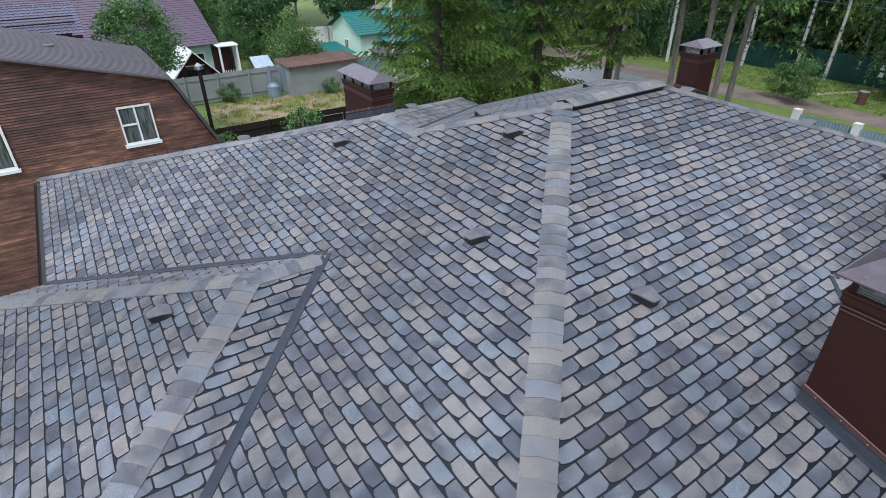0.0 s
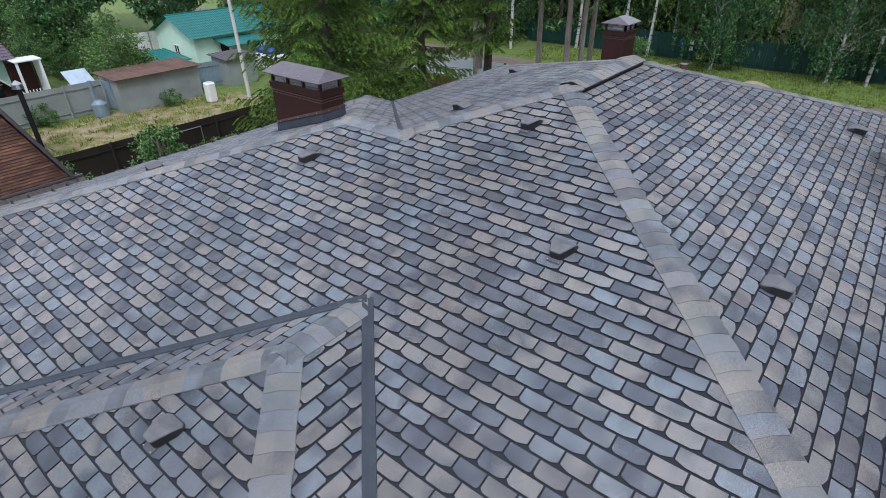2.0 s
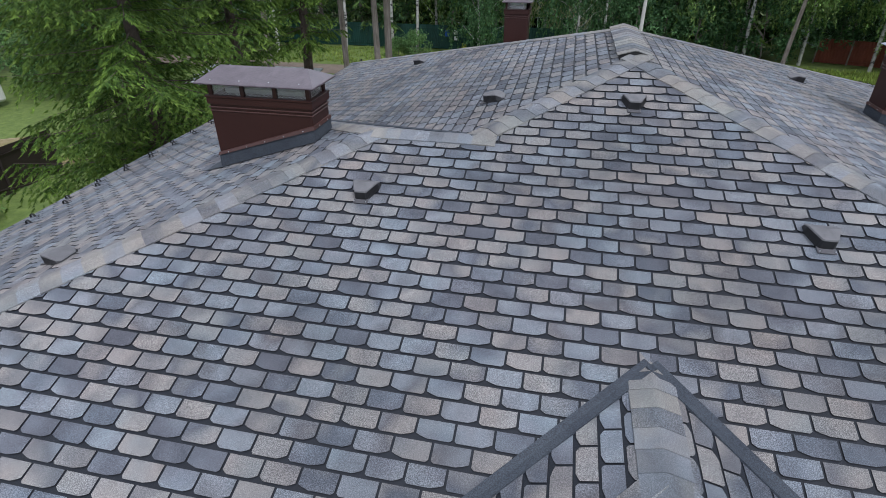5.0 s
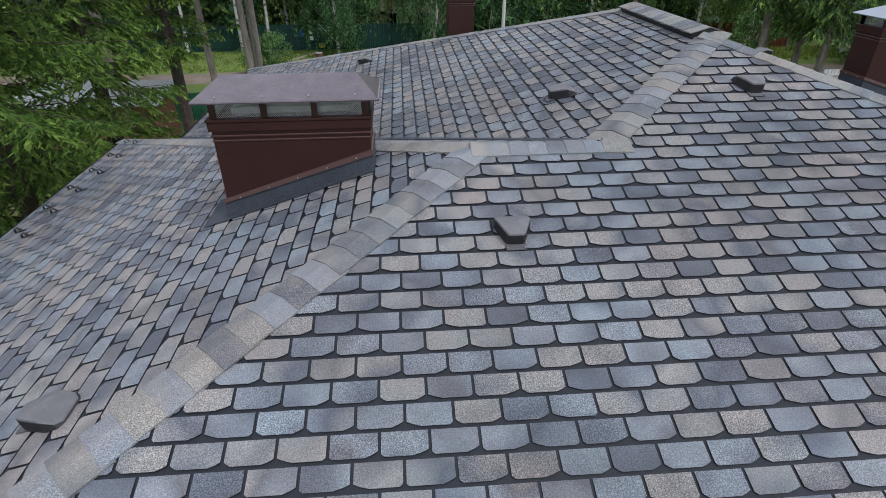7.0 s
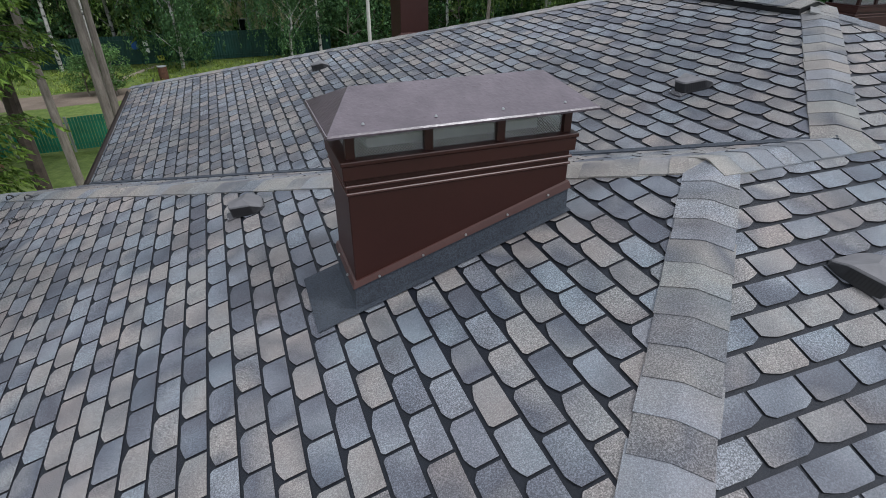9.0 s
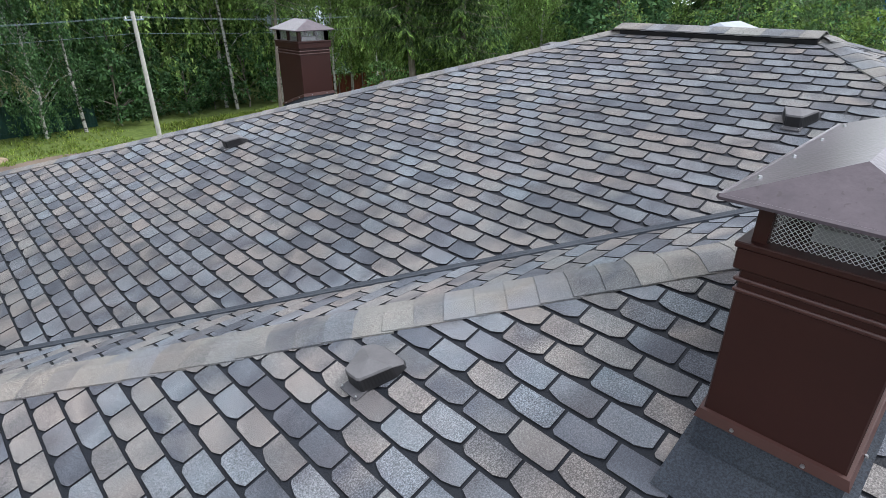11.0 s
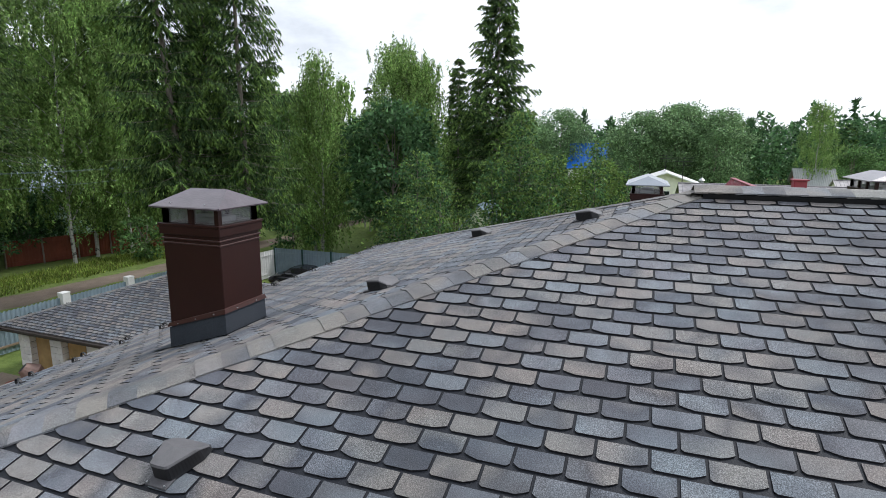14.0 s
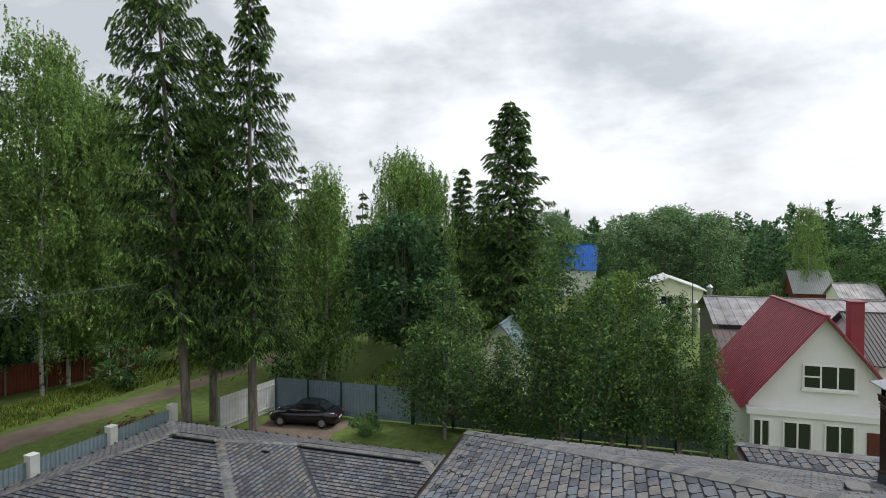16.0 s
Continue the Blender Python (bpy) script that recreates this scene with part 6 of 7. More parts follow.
# ---------------------------------------------------------------- brown house
M_ROOFBROWN = plain("grey brown metal tiles", (0.092, 0.08, 0.088), 0.5, 0.1, 0.15, 1.2, 0.05)
BX = -14.0
bh = thing("neighbour_house", "brown timber clad house with a gambrel metal roof", "house")
gam = [(-2.3, 0.0), (-2.3, 4.34), (-3.4, 6.68), (-9.3, 8.25), (-15.2, 6.68), (-16.3, 4.34), (-16.3, 0.0)]
bm = bmesh.new()
a = [bm.verts.new((BX - 0.03, y, z)) for y, z in gam]
b = [bm.verts.new((BX - 5.8, y, z)) for y, z in gam]
bm.faces.new(a)
bm.faces.new(b[::-1])
for i in range(len(gam)):
    j = (i + 1) % len(gam)
    bm.faces.new((a[j], a[i], b[i], b[j]))
bmesh.ops.recalc_face_normals(bm, faces=bm.faces)
body = part("wall", bm, M_WOODBROWN, bh, "wall core under the siding")
hull = [(y, z) for y, z in gam][::-1]
if area(hull) < 0:
    hull = hull[::-1]
z = 0.1
rb = random.Random(8)
while z < 8.2:
    q = clip_convex([(-16.3, z), (-2.3, z), (-2.3, z + 0.074), (-16.3, z + 0.074)], hull)
    if area(q) > 0.02:
        bm = bmesh.new()
        top = [bm.verts.new((BX + (0.030 if zz < z + 0.037 else 0.004), y, zz)) for y, zz in q]
        bot = [bm.verts.new((BX - 0.028, y, zz)) for y, zz in q]
        bm.faces.new(top)
        for i in range(len(q)):
            j = (i + 1) % len(q)
            bm.faces.new((top[j], top[i], bot[i], bot[j]))
        bmesh.ops.recalc_face_normals(bm, faces=bm.faces)
        part("board", bm, M_WOODBROWN, body)
    z += 0.082
for i in range(1, 5):
    (ya, za), (yb, zb) = gam[i], gam[i + 1]
    n = Vector((0, zb - za, ya - yb)).normalized()
    n = -n if n.z < 0 else n
    off = n * 0.08
    pts = [(BX + 0.30, ya + off.y, za + off.z), (BX - 6.1, ya + off.y, za + off.z), (BX - 6.1, yb + off.y, zb + off.z), (BX + 0.30, yb + off.y, zb + off.z)]
    part("roof", ribbed(pts, 0.21, 0.045), M_ROOFBROWN, bh, "ribbed grey brown metal roof")
window(bh, (BX + 0.03, -5.06, 4.84), (0, 1, 0), (0, 0, 1), 0.98, 1.20, 2, 0.05, True, 0.055, 0.52, glass=M_CURTAIN)
window(bh, (BX + 0.03, -9.15, 4.72), (0, 1, 0), (0, 0, 1), 1.15, 1.30, 2, 0.07, True, 0.07, 0.52, glass=M_CURTAIN)
part("pent_roof", ribbed([(BX + 0.75, -7.2, 3.96), (BX + 0.75, -1.95, 3.96), (BX + 0.04, -1.95, 4.27), (BX + 0.04, -7.2, 4.27)], 0.30, 0.015), plain("grey brown stone coated sheet", (0.085, 0.072, 0.066), 0.85, 0, 0.5, 9, 0.3), bh, "narrow weathered pent roof under the boards")
part("pent_trim", boxes((BX + 0.036, -7.2, 4.275, BX + 0.10, -1.95, 4.34), bevel=0.008), M_ROOFBROWN, bh)
part("pent_soffit", boxes((BX + 0.04, -7.15, 3.86, BX + 0.70, -2.05, 3.90)), M_WOODBROWN, bh)
part("vent_pipe", boxes((BX - 3.1, -6.4, 7.2, BX - 2.8, -6.1, 7.62), bevel=0.02), M_ROOFBROWN, bh)
bm = bmesh.new()
tube(bm, (-18.05, -1.66, 0), (-18.05, -1.66, 6.1), 0.075, 0.075, 10)
sp = thing("stovepipe", "black metal stovepipe with a white cowl and stays", "stovepipe")
part("pipe", bm, M_PIPE, sp)
bm = bmesh.new()
tube(bm, (-18.05, -1.66, 6.05), (-18.05, -1.66, 6.18), 0.17, 0.15, 10)
tube(bm, (-18.05, -1.66, 6.185), (-18.05, -1.66, 6.30), 0.15, 0.02, 10)
part("cowl", bm, M_STEEL, sp)
for dx, dy in ((-1.6, -0.4), (-1.5, 0.7)):
    bm = bmesh.new()
    tube(bm, (-18.05, -1.66, 4.3), (-18.05 + dx, -1.66 + dy, 3.4), 0.025, 0.025, 5)
    part("stay", bm, M_FRAME, sp)

# ---------------------------------------------------------------- western plots
M_PURPLE = plain("mauve metal tiles", (0.118, 0.083, 0.115), 0.45, 0.1, 0.15, 1.5, 0.05)
M_MINT = plain("mint siding", (0.42, 0.60, 0.50), 0.7, 0, 0.08, 2, 0.03)
M_MINTG = plain("pale green siding", (0.60, 0.80, 0.66), 0.7, 0, 0.08, 2, 0.03)
M_GREENROOF = plain("green metal tiles", (0.018, 0.165, 0.15), 0.4, 0.1, 0.15, 2, 0.05)
g = gable_house("mint_house", "mint house with a large mauve metal tile roof", -60.0, -10, -43.45, 4.15, 3.07, 6.5, "y", M_MINT, M_PURPLE, 0.6, 0.2, 0.03, tile=0.36)
window(g, (-43.41, 2.35, 0.95), (0, 1, 0), (0, 0, 1), 1.2, 1.3, 2)
part("porch_roof", boxes((-43.3, 4.3, 2.75, -41.8, 5.95, 2.87), bevel=0.03), M_FRAME, g)
for px_, py_ in ((-41.95, 4.45), (-41.95, 5.8)):
    part("porch_post", boxes((px_ - 0.07, py_ - 0.07, 0, px_ + 0.07, py_ + 0.07, 2.745)), M_FRAME, g)
part("porch_side", boxes((-43.2, 5.74, 0, -42.05, 5.86, 2.745), bevel=0.01), M_FRAME, g, "white boarded porch side")
part("porch_door", boxes((-44.2, 4.2, 0, -43.2, 5.6, 2.6)), M_BROWN, g)
for k in range(6):
    part("porch_rail", boxes((-41.93, 4.6 + 0.2 * k, 0.1, -41.88, 4.66 + 0.2 * k, 0.95)), M_FRAME, g)
g = gable_house("mauve_house", "house with a mauve metal tile roof and snow rails", -34.5, -20.0, -27.4, -5.3, 6.65, 7.5, "y", M_ROOFBROWN, plain("blue violet metal tiles", (0.105, 0.095, 0.14), 0.4, 0.1, 0.15, 1.5, 0.05), 0.5, 0.2, 0.04, tile=0.36)
for q in (0.25, 0.45):
    part("snow_rail", boxes((-26.9 - 4.1 * q, -19.5, 6.72 + 0.98 * q, -26.86 - 4.1 * q, -5.0, 6.78 + 0.98 * q)), M_BROWN, g)
part("fascia", boxes((-26.93, -20.4, 6.36, -26.89, -4.9, 6.52)), M_BROWN, g, "dark brown eave board")
g = gable_house("green_house", "pale green siding house with a green metal tile roof", -46.2, 16.0, -40.2, 24.2, 2.95, 4.25, "y", M_MINTG, M_GREENROOF, 0.45, 0.2, 0.03, tile=0.36)
window(g, (-43.4, 15.96, 0.9), (1, 0, 0), (0, 0, 1), 0.8, 1.2, 2)
part("door", boxes((-40.23, 18.2, 0.1, -40.15, 19.1, 2.2)), M_BROWN, g, "dark open doorway")
part("porch_roof", slab([(-40.1, 17.6, 2.6), (-40.1, 21.2, 2.6), (-38.0, 21.2, 2.25), (-38.0, 17.6, 2.25)], 0.06), M_GREENROOF, g)
for py_ in (17.9, 20.9):
    part("porch_post", boxes((-38.35, py_ - 0.06, 0, -38.23, py_ + 0.06, 2.24)), M_FRAME, g)
# a-frame shed
af = thing("shed", "small brown gabled shed with white sheet roof", "shed")
bm = bmesh.new()
tri = [(-1.15, 0.0), (4.15, 0.0), (4.15, 0.7), (1.5, 3.45), (-1.15, 0.7)]
a = [bm.verts.new((-37.4, y, z)) for y, z in tri]
b = [bm.verts.new((-40.6, y, z)) for y, z in tri]
bm.faces.new(a)
bm.faces.new(b[::-1])
for i in range(5):
    bm.faces.new((a[(i + 1) % 5], a[i], b[i], b[(i + 1) % 5]))
bmesh.ops.recalc_face_normals(bm, faces=bm.faces)
part("wall", bm, plain("dark red brown boards", (0.06, 0.024, 0.018), 0.7, 0, 0.4, 6, 0.2), af)
for ya, yb in ((-1.55, 1.5), (4.55, 1.5)):
    part("roof", slab([(-36.75, ya, 0.31), (-40.9, ya, 0.31), (-40.9, yb, 3.58), (-36.75, yb, 3.58)], 0.08), M_FRAME, af, "white sheet roof")
part("window_pane", boxes((-37.395, 1.0, 1.55, -37.36, 2.2, 2.45)), M_GLASS, af)
for q in ((-37.40, 0.94, 2.452, -37.33, 2.26, 2.52), (-37.40, 0.94, 1.48, -37.33, 2.26, 1.548)):
    part("window_frame", boxes(q, bevel=0.005), M_FRAME, af)
ws = thing("wood_store", "low store with a pale blue translucent sheet roof", "shed")
part("wall", boxes((-38.6, 5.95, 0, -37.7, 7.2, 1.55)), M_GREYFENCE, ws)
part("roof", ribbed([(-37.5, 5.85, 1.62), (-37.5, 7.3, 1.62), (-38.8, 7.3, 2.35), (-38.8, 5.85, 2.35)], 0.12, 0.02), plain("pale blue sheet", (0.42, 0.50, 0.58), 0.5, 0, 0.2, 3, 0.05), ws)
# grey shed with rusty roof
gs = thing("shed", "long grey plastered shed with a rusty sheet roof", "shed")
part("wall", boxes((-37.2, 7.4, 0, -34.6, 12.9, 2.1)), M_GREYFENCE, gs)
part("roof", ribbed([(-34.3, 7.2, 2.15), (-34.3, 13.1, 2.15), (-37.5, 13.1, 2.25), (-37.5, 7.2, 2.25)], 0.5, 0.02), M_RUST, gs, "rusty sheet roof")
part("door", boxes((-36.6, 7.32, 0.1, -35.6, 7.395, 1.9)), M_BLUEGREY, gs)
ms = thing("shed", "grey profiled metal shed", "shed")
part("wall", boxes((-37.2, 15.5, 0, -35.1, 17.9, 1.9)), M_GREYFENCE, ms)
part("roof", ribbed([(-34.9, 15.3, 1.93), (-34.9, 18.1, 1.93), (-37.4, 18.1, 2.1), (-37.4, 15.3, 2.1)], 0.3, 0.03), M_ROOFBROWN, ms)
gr = thing("shed", "low shed with a green sheet roof", "shed")
part("wall", boxes((-42.0, 12.2, 0, -38.6, 14.3, 1.75)), M_FRAME, gr)
part("roof", ribbed([(-38.3, 11.9, 1.78), (-38.3, 14.6, 1.78), (-42.3, 14.6, 2.1), (-42.3, 11.9, 2.1)], 0.3, 0.03), M_GREENROOF, gr)
tb = thing("water_tank", "white plastic water tank standing on dry grass", "water tank")
bm = bmesh.new()
part("body", boxes((-32.9, 12.1, 0, -32.3, 12.7, 1.3), bevel=0.07), M_FRAME, tb)
bm = bmesh.new()
tube(bm, (-32.6, 12.4, 1.302), (-32.6, 12.4, 1.34), 0.2, 0.17, 12)
part("lid", bm, M_CONC, tb)
wt = thing("water_canister", "blue grey translucent water canister by the shed", "canister")
bm = bmesh.new()
tube(bm, (-35.3, 6.3, 0), (-35.3, 6.3, 0.8), 0.45, 0.45, 12)
tube(bm, (-35.3, 6.3, 0.8), (-35.3, 6.3, 1.0), 0.42, 0.2, 12)
part("body", bm, M_BLUEGREY, wt)
bm = bmesh.new()
tube(bm, (-35.5, 6.2, 0.0), (-35.5, 6.2, 2.2), 0.12, 0.12, 10)
tagged(part("drain_pipe", bm, M_BLUEGREY), "grey blue upright pipe beside the shed", "pipe")
bt = thing("covered_boat", "white vehicle covered with a blue tarpaulin", "vehicle")
part("hull", boxes((-37.8, 19.6, 0.3, -35.2, 21.1, 1.5), bevel=0.15), M_FRAME, bt)
part("tarpaulin", boxes((-37.7, 19.65, 1.502, -35.3, 21.05, 1.95), bevel=0.2), plain("blue tarpaulin", (0.01, 0.06, 0.32), 0.5), bt)
# outhouse and low sheds seen between the spruces
tl = thing("portable_toilet", "teal plastic booth with a white roof", "booth")
part("body", boxes((-36.6, 28.7, 0, -35.4, 29.9, 2.0), bevel=0.03), M_TEAL, tl)
part("roof", boxes((-36.7, 28.6, 2.002, -35.3, 30.0, 2.25), bevel=0.06), M_FRAME, tl)
br = thing("brick_shed", "low brick shed with a grey sheet roof under the spruces", "shed")
M_BRICKISH = plain("brown brick", (0.20, 0.095, 0.06), 0.9, 0, 0.3, 4, 0.2)
part("wall", boxes((-21.5, 21.0, 0, -15.0, 23.4, 2.0)), M_BRICKISH, br)
part("roof", ribbed([(-14.7, 20.6, 2.15), (-21.8, 20.6, 2.15), (-21.8, 23.8, 2.6), (-14.7, 23.8, 2.6)], 0.3, 0.02), M_GREYFENCE, br)

yh = gable_house("yellow_house", "pale yellow house beyond the dark green fence", -5.5, 48.5, 3.5, 57.0, 6.0, 8.5, "x", plain("pale yellow siding", (0.80, 0.73, 0.46), 0.8, 0, 0.06, 2, 0.03), M_GREYFENCE, 0.4, 0.35, 0.03)
for wx, wz in ((-4.4, 1.0), (-1.6, 1.0), (1.2, 1.0), (-4.4, 3.8), (-1.6, 3.8), (1.2, 3.8)):
    window(yh, (wx, 48.47, wz), (1, 0, 0), (0, 0, 1), 1.2, 1.4, 2)

wh = gable_house("wood_house", "pale green house with a light blue sheet roof among the trees", 21.5, 50.2, 30.0, 57.0, 4.9, 7.4, "x", M_MINTG, plain("pale blue sheet", (0.50, 0.58, 0.68), 0.4, 0.1, 0.15, 1.5, 0.03), 0.5, 0.4, 0.03)
for wx in (22.4, 25.2, 27.9):
    window(wh, (wx, 50.17, 2.9), (1, 0, 0), (0, 0, 1), 1.3, 1.3, 2)
part("balcony_floor", boxes((22.0, 49.0, 2.3, 26.0, 50.15, 2.45), bevel=0.02), M_FRAME, wh)
part("balcony_rail", boxes((22.0, 49.0, 2.47, 26.0, 49.08, 3.3), bevel=0.01), M_MINT, wh)

# ---------------------------------------------------------------- poles and wires


def pole(x, y, h, r, label, lean=(0, 0)):
    ob = thing("utility_pole", label, "pole", "poles")
    bm = bmesh.new()
    tube(bm, (x, y, 0), (x + lean[0], y + lean[1], h), r, r * 0.75, 10)
    part("shaft", bm, M_CONC, ob)
    part("crossarm", boxes((x + lean[0] - 0.5, y + lean[1] - 0.05, h - 0.45, x + lean[0] + 0.5, y + lean[1] + 0.05, h - 0.37)), M_BLUEGREY, ob)
    for dx in (-0.4, 0.0, 0.4):
        bm = bmesh.new()
        tube(bm, (x + lean[0] + dx, y + lean[1], h - 0.37), (x + lean[0] + dx, y + lean[1], h - 0.24), 0.045, 0.03, 6)
        part("insulator", bm, M_FRAME, ob)
    return ob


pole(3.8, 33.4, 7.9, 0.14, "pale concrete utility pole carrying wires beside the road")
pole(-31.0, 14.3, 7.2, 0.14, "pale concrete utility pole in the neighbouring plot", (-0.5, 0.1))
pole(-26.0, 39.8, 8.6, 0.15, "pale concrete utility pole carrying wires beside the road")
pole(33.0, 38.6, 8.6, 0.15, "pale concrete utility pole carrying wires beside the road")


def wire(a, b, sag, r=0.009):
    bm = bmesh.new()
    a, b = Vector(a), Vector(b)
    pts = [a.lerp(b, i / 12) - Vector((0, 0, sag * 4 * (i / 12) * (1 - i / 12))) for i in range(13)]
    rows = [[bm.verts.new(p + Vector((0, r * math.cos(q), r * math.sin(q)))) for q in (0.8, 2.37, 3.94, 5.5)] for p in pts]
    for u, v in zip(rows, rows[1:]):
        for i in range(4):
            bm.faces.new((u[i], u[(i + 1) % 4], v[(i + 1) % 4], v[i]))
    return tagged(part("power_cable", bm, M_BLUEGREY), "thin grey overhead power cable", "cable", "overhead cables")


for z in (7.66, 7.62, 6.8):
    wire((3.8, 33.4, z), (-26.0, 39.8, z), 0.5)
    wire((3.8, 33.4, z), (33.0, 38.6, z), 0.5)

# ---------------------------------------------------------------- garage
GX, GR, GZ = 6.71, 11.05, 2.185         # west eave, ridge, eave height
GYS, GYN, GD = 18.89, 20.79, 1.81       # the ridge's ends; how far the wing's ridge stands east of it
GWS = 12.25                             # south end of the wing's ridge
run = GR - GX
GE = GR + run                           # east eave, shared with the wing
GY0, GY1 = GYS - run, GYN + run
wrun = run - GD
WX, WY0 = GX + 2 * GD, GWS - wrun       # the wing's west and south eaves
S_GW = Slope((GX, 0, GZ), (-1, 0))
S_GN = Slope((0, GY1, GZ), (0, 1))
S_GS = Slope((0, GY0, GZ), (0, -1))
S_GE = Slope((GE, 0, GZ), (1, 0))
S_LW = Slope((WX, 0, GZ), (-1, 0))
S_LS = Slope((0, WY0, GZ), (0, -1))
zt, zw = GZ + T * run, GZ + T * wrun
RS, RN, WN, WS = (GR, GYS), (GR, GYN), (GR + GD, GYS - GD), (GR + GD, GWS)
build_slope("roof_slope_13", "west slope of the garage roof in grey shingles", S_GW, [[RN, (GX, GY1), (GX, GY0), RS]], (6, 9, 16, 23), 30, 300, short=1)
build_slope("roof_slope_14", "north slope of the garage roof in grey shingles", S_GN, [[RN, (GE, GY1), (GX, GY1)]], (0, 0, 0, 0), 31, short=1)
build_slope("roof_slope_15", "south slope of the garage roof in grey shingles", S_GS, [[RS, (GX, GY0), (WX, GY0), WN]], (7, 12, 15, 18), 32, 200, short=1)
build_slope("roof_slope_16", "east slope of the garage roof in grey shingles", S_GE, [[RN, RS, WN, (GE, WN[1]), (GE, GY1)], [WN, WS, (GE, WY0), (GE, WN[1])]], (0, 0, 0, 0), 33, short=1)
build_slope("roof_slope_17", "west slope of the low wing beside the garage", S_LW, [[WN, (WX, GY0), (WX, WY0), WS]], (9, 12.8, 12, 16), 34, 200, short=1)
build_slope("roof_slope_18", "south slope of the low wing beside the garage", S_LS, [[WS, (WX, WY0), (GE, WY0)]], (0, 0, 0, 0), 35, short=1)
cap_line("hip_cap_11", "hip cap of the garage roof", (GX, GY1, GZ), (*RN, zt), CAP_HIP, 41)
cap_line("hip_cap_12", "hip cap of the garage roof", (GX, GY0, GZ), (*RS, zt), CAP_HIP, 42)
cap_line("hip_cap_13", "hip cap of the garage roof above the wing", (*WN, zw), (*RS, zt), CAP_HIP, 43)
cap_line("hip_cap_14", "hip cap of the garage roof", (GE, GY1, GZ), (*RN, zt), CAP_HIP, 46)
cap_line("hip_cap_15", "hip cap of the garage wing", (WX, WY0, GZ), (*WS, zw), CAP_HIP, 47)
cap_line("ridge_cap_4", "ridge cap of the garage roof", (*RS, zt), (*RN, zt), CAP_RIDGE, 44)
cap_line("ridge_cap_5", "ridge cap of the wing beside the garage", (*WS, zw), (*WN, zw), CAP_RIDGE, 45)
valley("flashing_6", (WX, GY0, GZ), (*WN, zw), 0.058, 0)
for x, ya, yb, z in ((GR, GYS, GYN, zt), (WS[0], WS[1], WN[1], zw)):
    gv = thing("ridge_vent", "dark ridge vent strip along the garage ridge", "roof vent", "garage ridge vents")
    part("vent_body", boxes((x - 0.2, ya + 0.1, z - 0.045, x + 0.2, yb - 0.1, z + 0.012), bevel=0.01), M_PIPE, gv, "black plastic vent strip")
    for i in range(int((yb - ya - 0.2) / 0.172)):
        o = new("cap_shingle", CAP_VENT[i % 2])
        o.parent = gv
        o.matrix_basis = Matrix.Translation((x, ya + 0.1 + i * 0.172, z + 0.03))
guards(S_GE, (GE, WY0), (GE, GY1), 0.1, 0.5)
guards(S_GN, (GX, GY1), (GE, GY1), 0.1, 0.5)
vent(S_GS, 11.6, 17.5)
gar = thing("garage", "garage with white block piers and plywood panels", "garage")
M_BLOCK = plain("white aerated block", (0.74, 0.73, 0.71), 0.9, 0, 0.12, 3, 0.2)
M_MORTAR = plain("dark mortar", (0.10, 0.098, 0.095), 0.9, 0, 0.2, 6, 0.1)
M_OSB = plain("yellow plywood", (0.40, 0.27, 0.115), 0.8, 0, 0.2, 3, 0.1)
part("wall", boxes((7.35, 15.1, 0, 14.8, 24.5, 2.14)), M_OSB, gar)
# a thin dark brown slab covers the plywood at the south end
part("end_slab", boxes((7.36, 15.02, 0.05, WX + 0.45, 15.096, 2.12), bevel=0.006), M_ROOFBROWN, gar, "thin dark brown slab before the end wall")
part("wall", boxes((WX + 0.5, WY0 + 0.5, 0, 14.9, 15.05, 2.14)), M_WALL, gar)
for y0 in (23.9, 22.2, 19.45, 16.9, 15.1):
    pier = part("pier", boxes((7.14, y0 + 0.03, 0, 7.345, y0 + 0.59, 2.05)), M_MORTAR, gar, "pier of pale blocks")
    for r in range(8):
        for c in range(2):
            sx = 0.62 * (0.36 if (r + c) % 2 else 0.64)
            o0 = y0 if c == 0 else y0 + 0.62 - sx
            part("block", boxes((7.09, o0 + 0.006, r * 0.25 + 0.008, 7.34, o0 + sx - 0.006, r * 0.25 + 0.242), bevel=0.008), M_BLOCK, pier)
part("door", boxes((7.28, 20.52, 0.03, 7.34, 21.18, 2.02), bevel=0.01), M_FRAME, gar, "white door leaf")
for pa, pb in ((21.24, 22.16), (20.08, 20.46), (17.55, 19.42), (22.85, 23.88)):
    part("panel", boxes((7.30, pa, 0.02, 7.345, pb, 2.04), bevel=0.006), M_OSB, gar, "yellow plywood panel")
for nm, q in (("fascia", (GX - 0.03, GY0, GZ - 0.20, GX + 0.0, GY1, GZ - 0.01)), ("gutter", (GX - 0.13, GY0, GZ - 0.12, GX - 0.035, GY1, GZ - 0.03)), ("soffit", (GX + 0.01, GY0, GZ - 0.16, 7.2, GY1, GZ - 0.13)), ("fascia", (GX, GY0 - 0.03, GZ - 0.20, WX - 0.035, GY0 - 0.001, GZ - 0.01)), ("gutter", (GX, GY0 - 0.13, GZ - 0.12, WX - 0.14, GY0 - 0.035, GZ - 0.03)), ("fascia", (WX - 0.03, WY0, GZ - 0.20, WX - 0.001, GY0 - 0.14, GZ - 0.01)), ("gutter", (WX - 0.13, WY0, GZ - 0.12, WX - 0.035, GY0 - 0.14, GZ - 0.03))):
    part(nm, boxes(q, bevel=0.01), M_SOFFIT, gar)
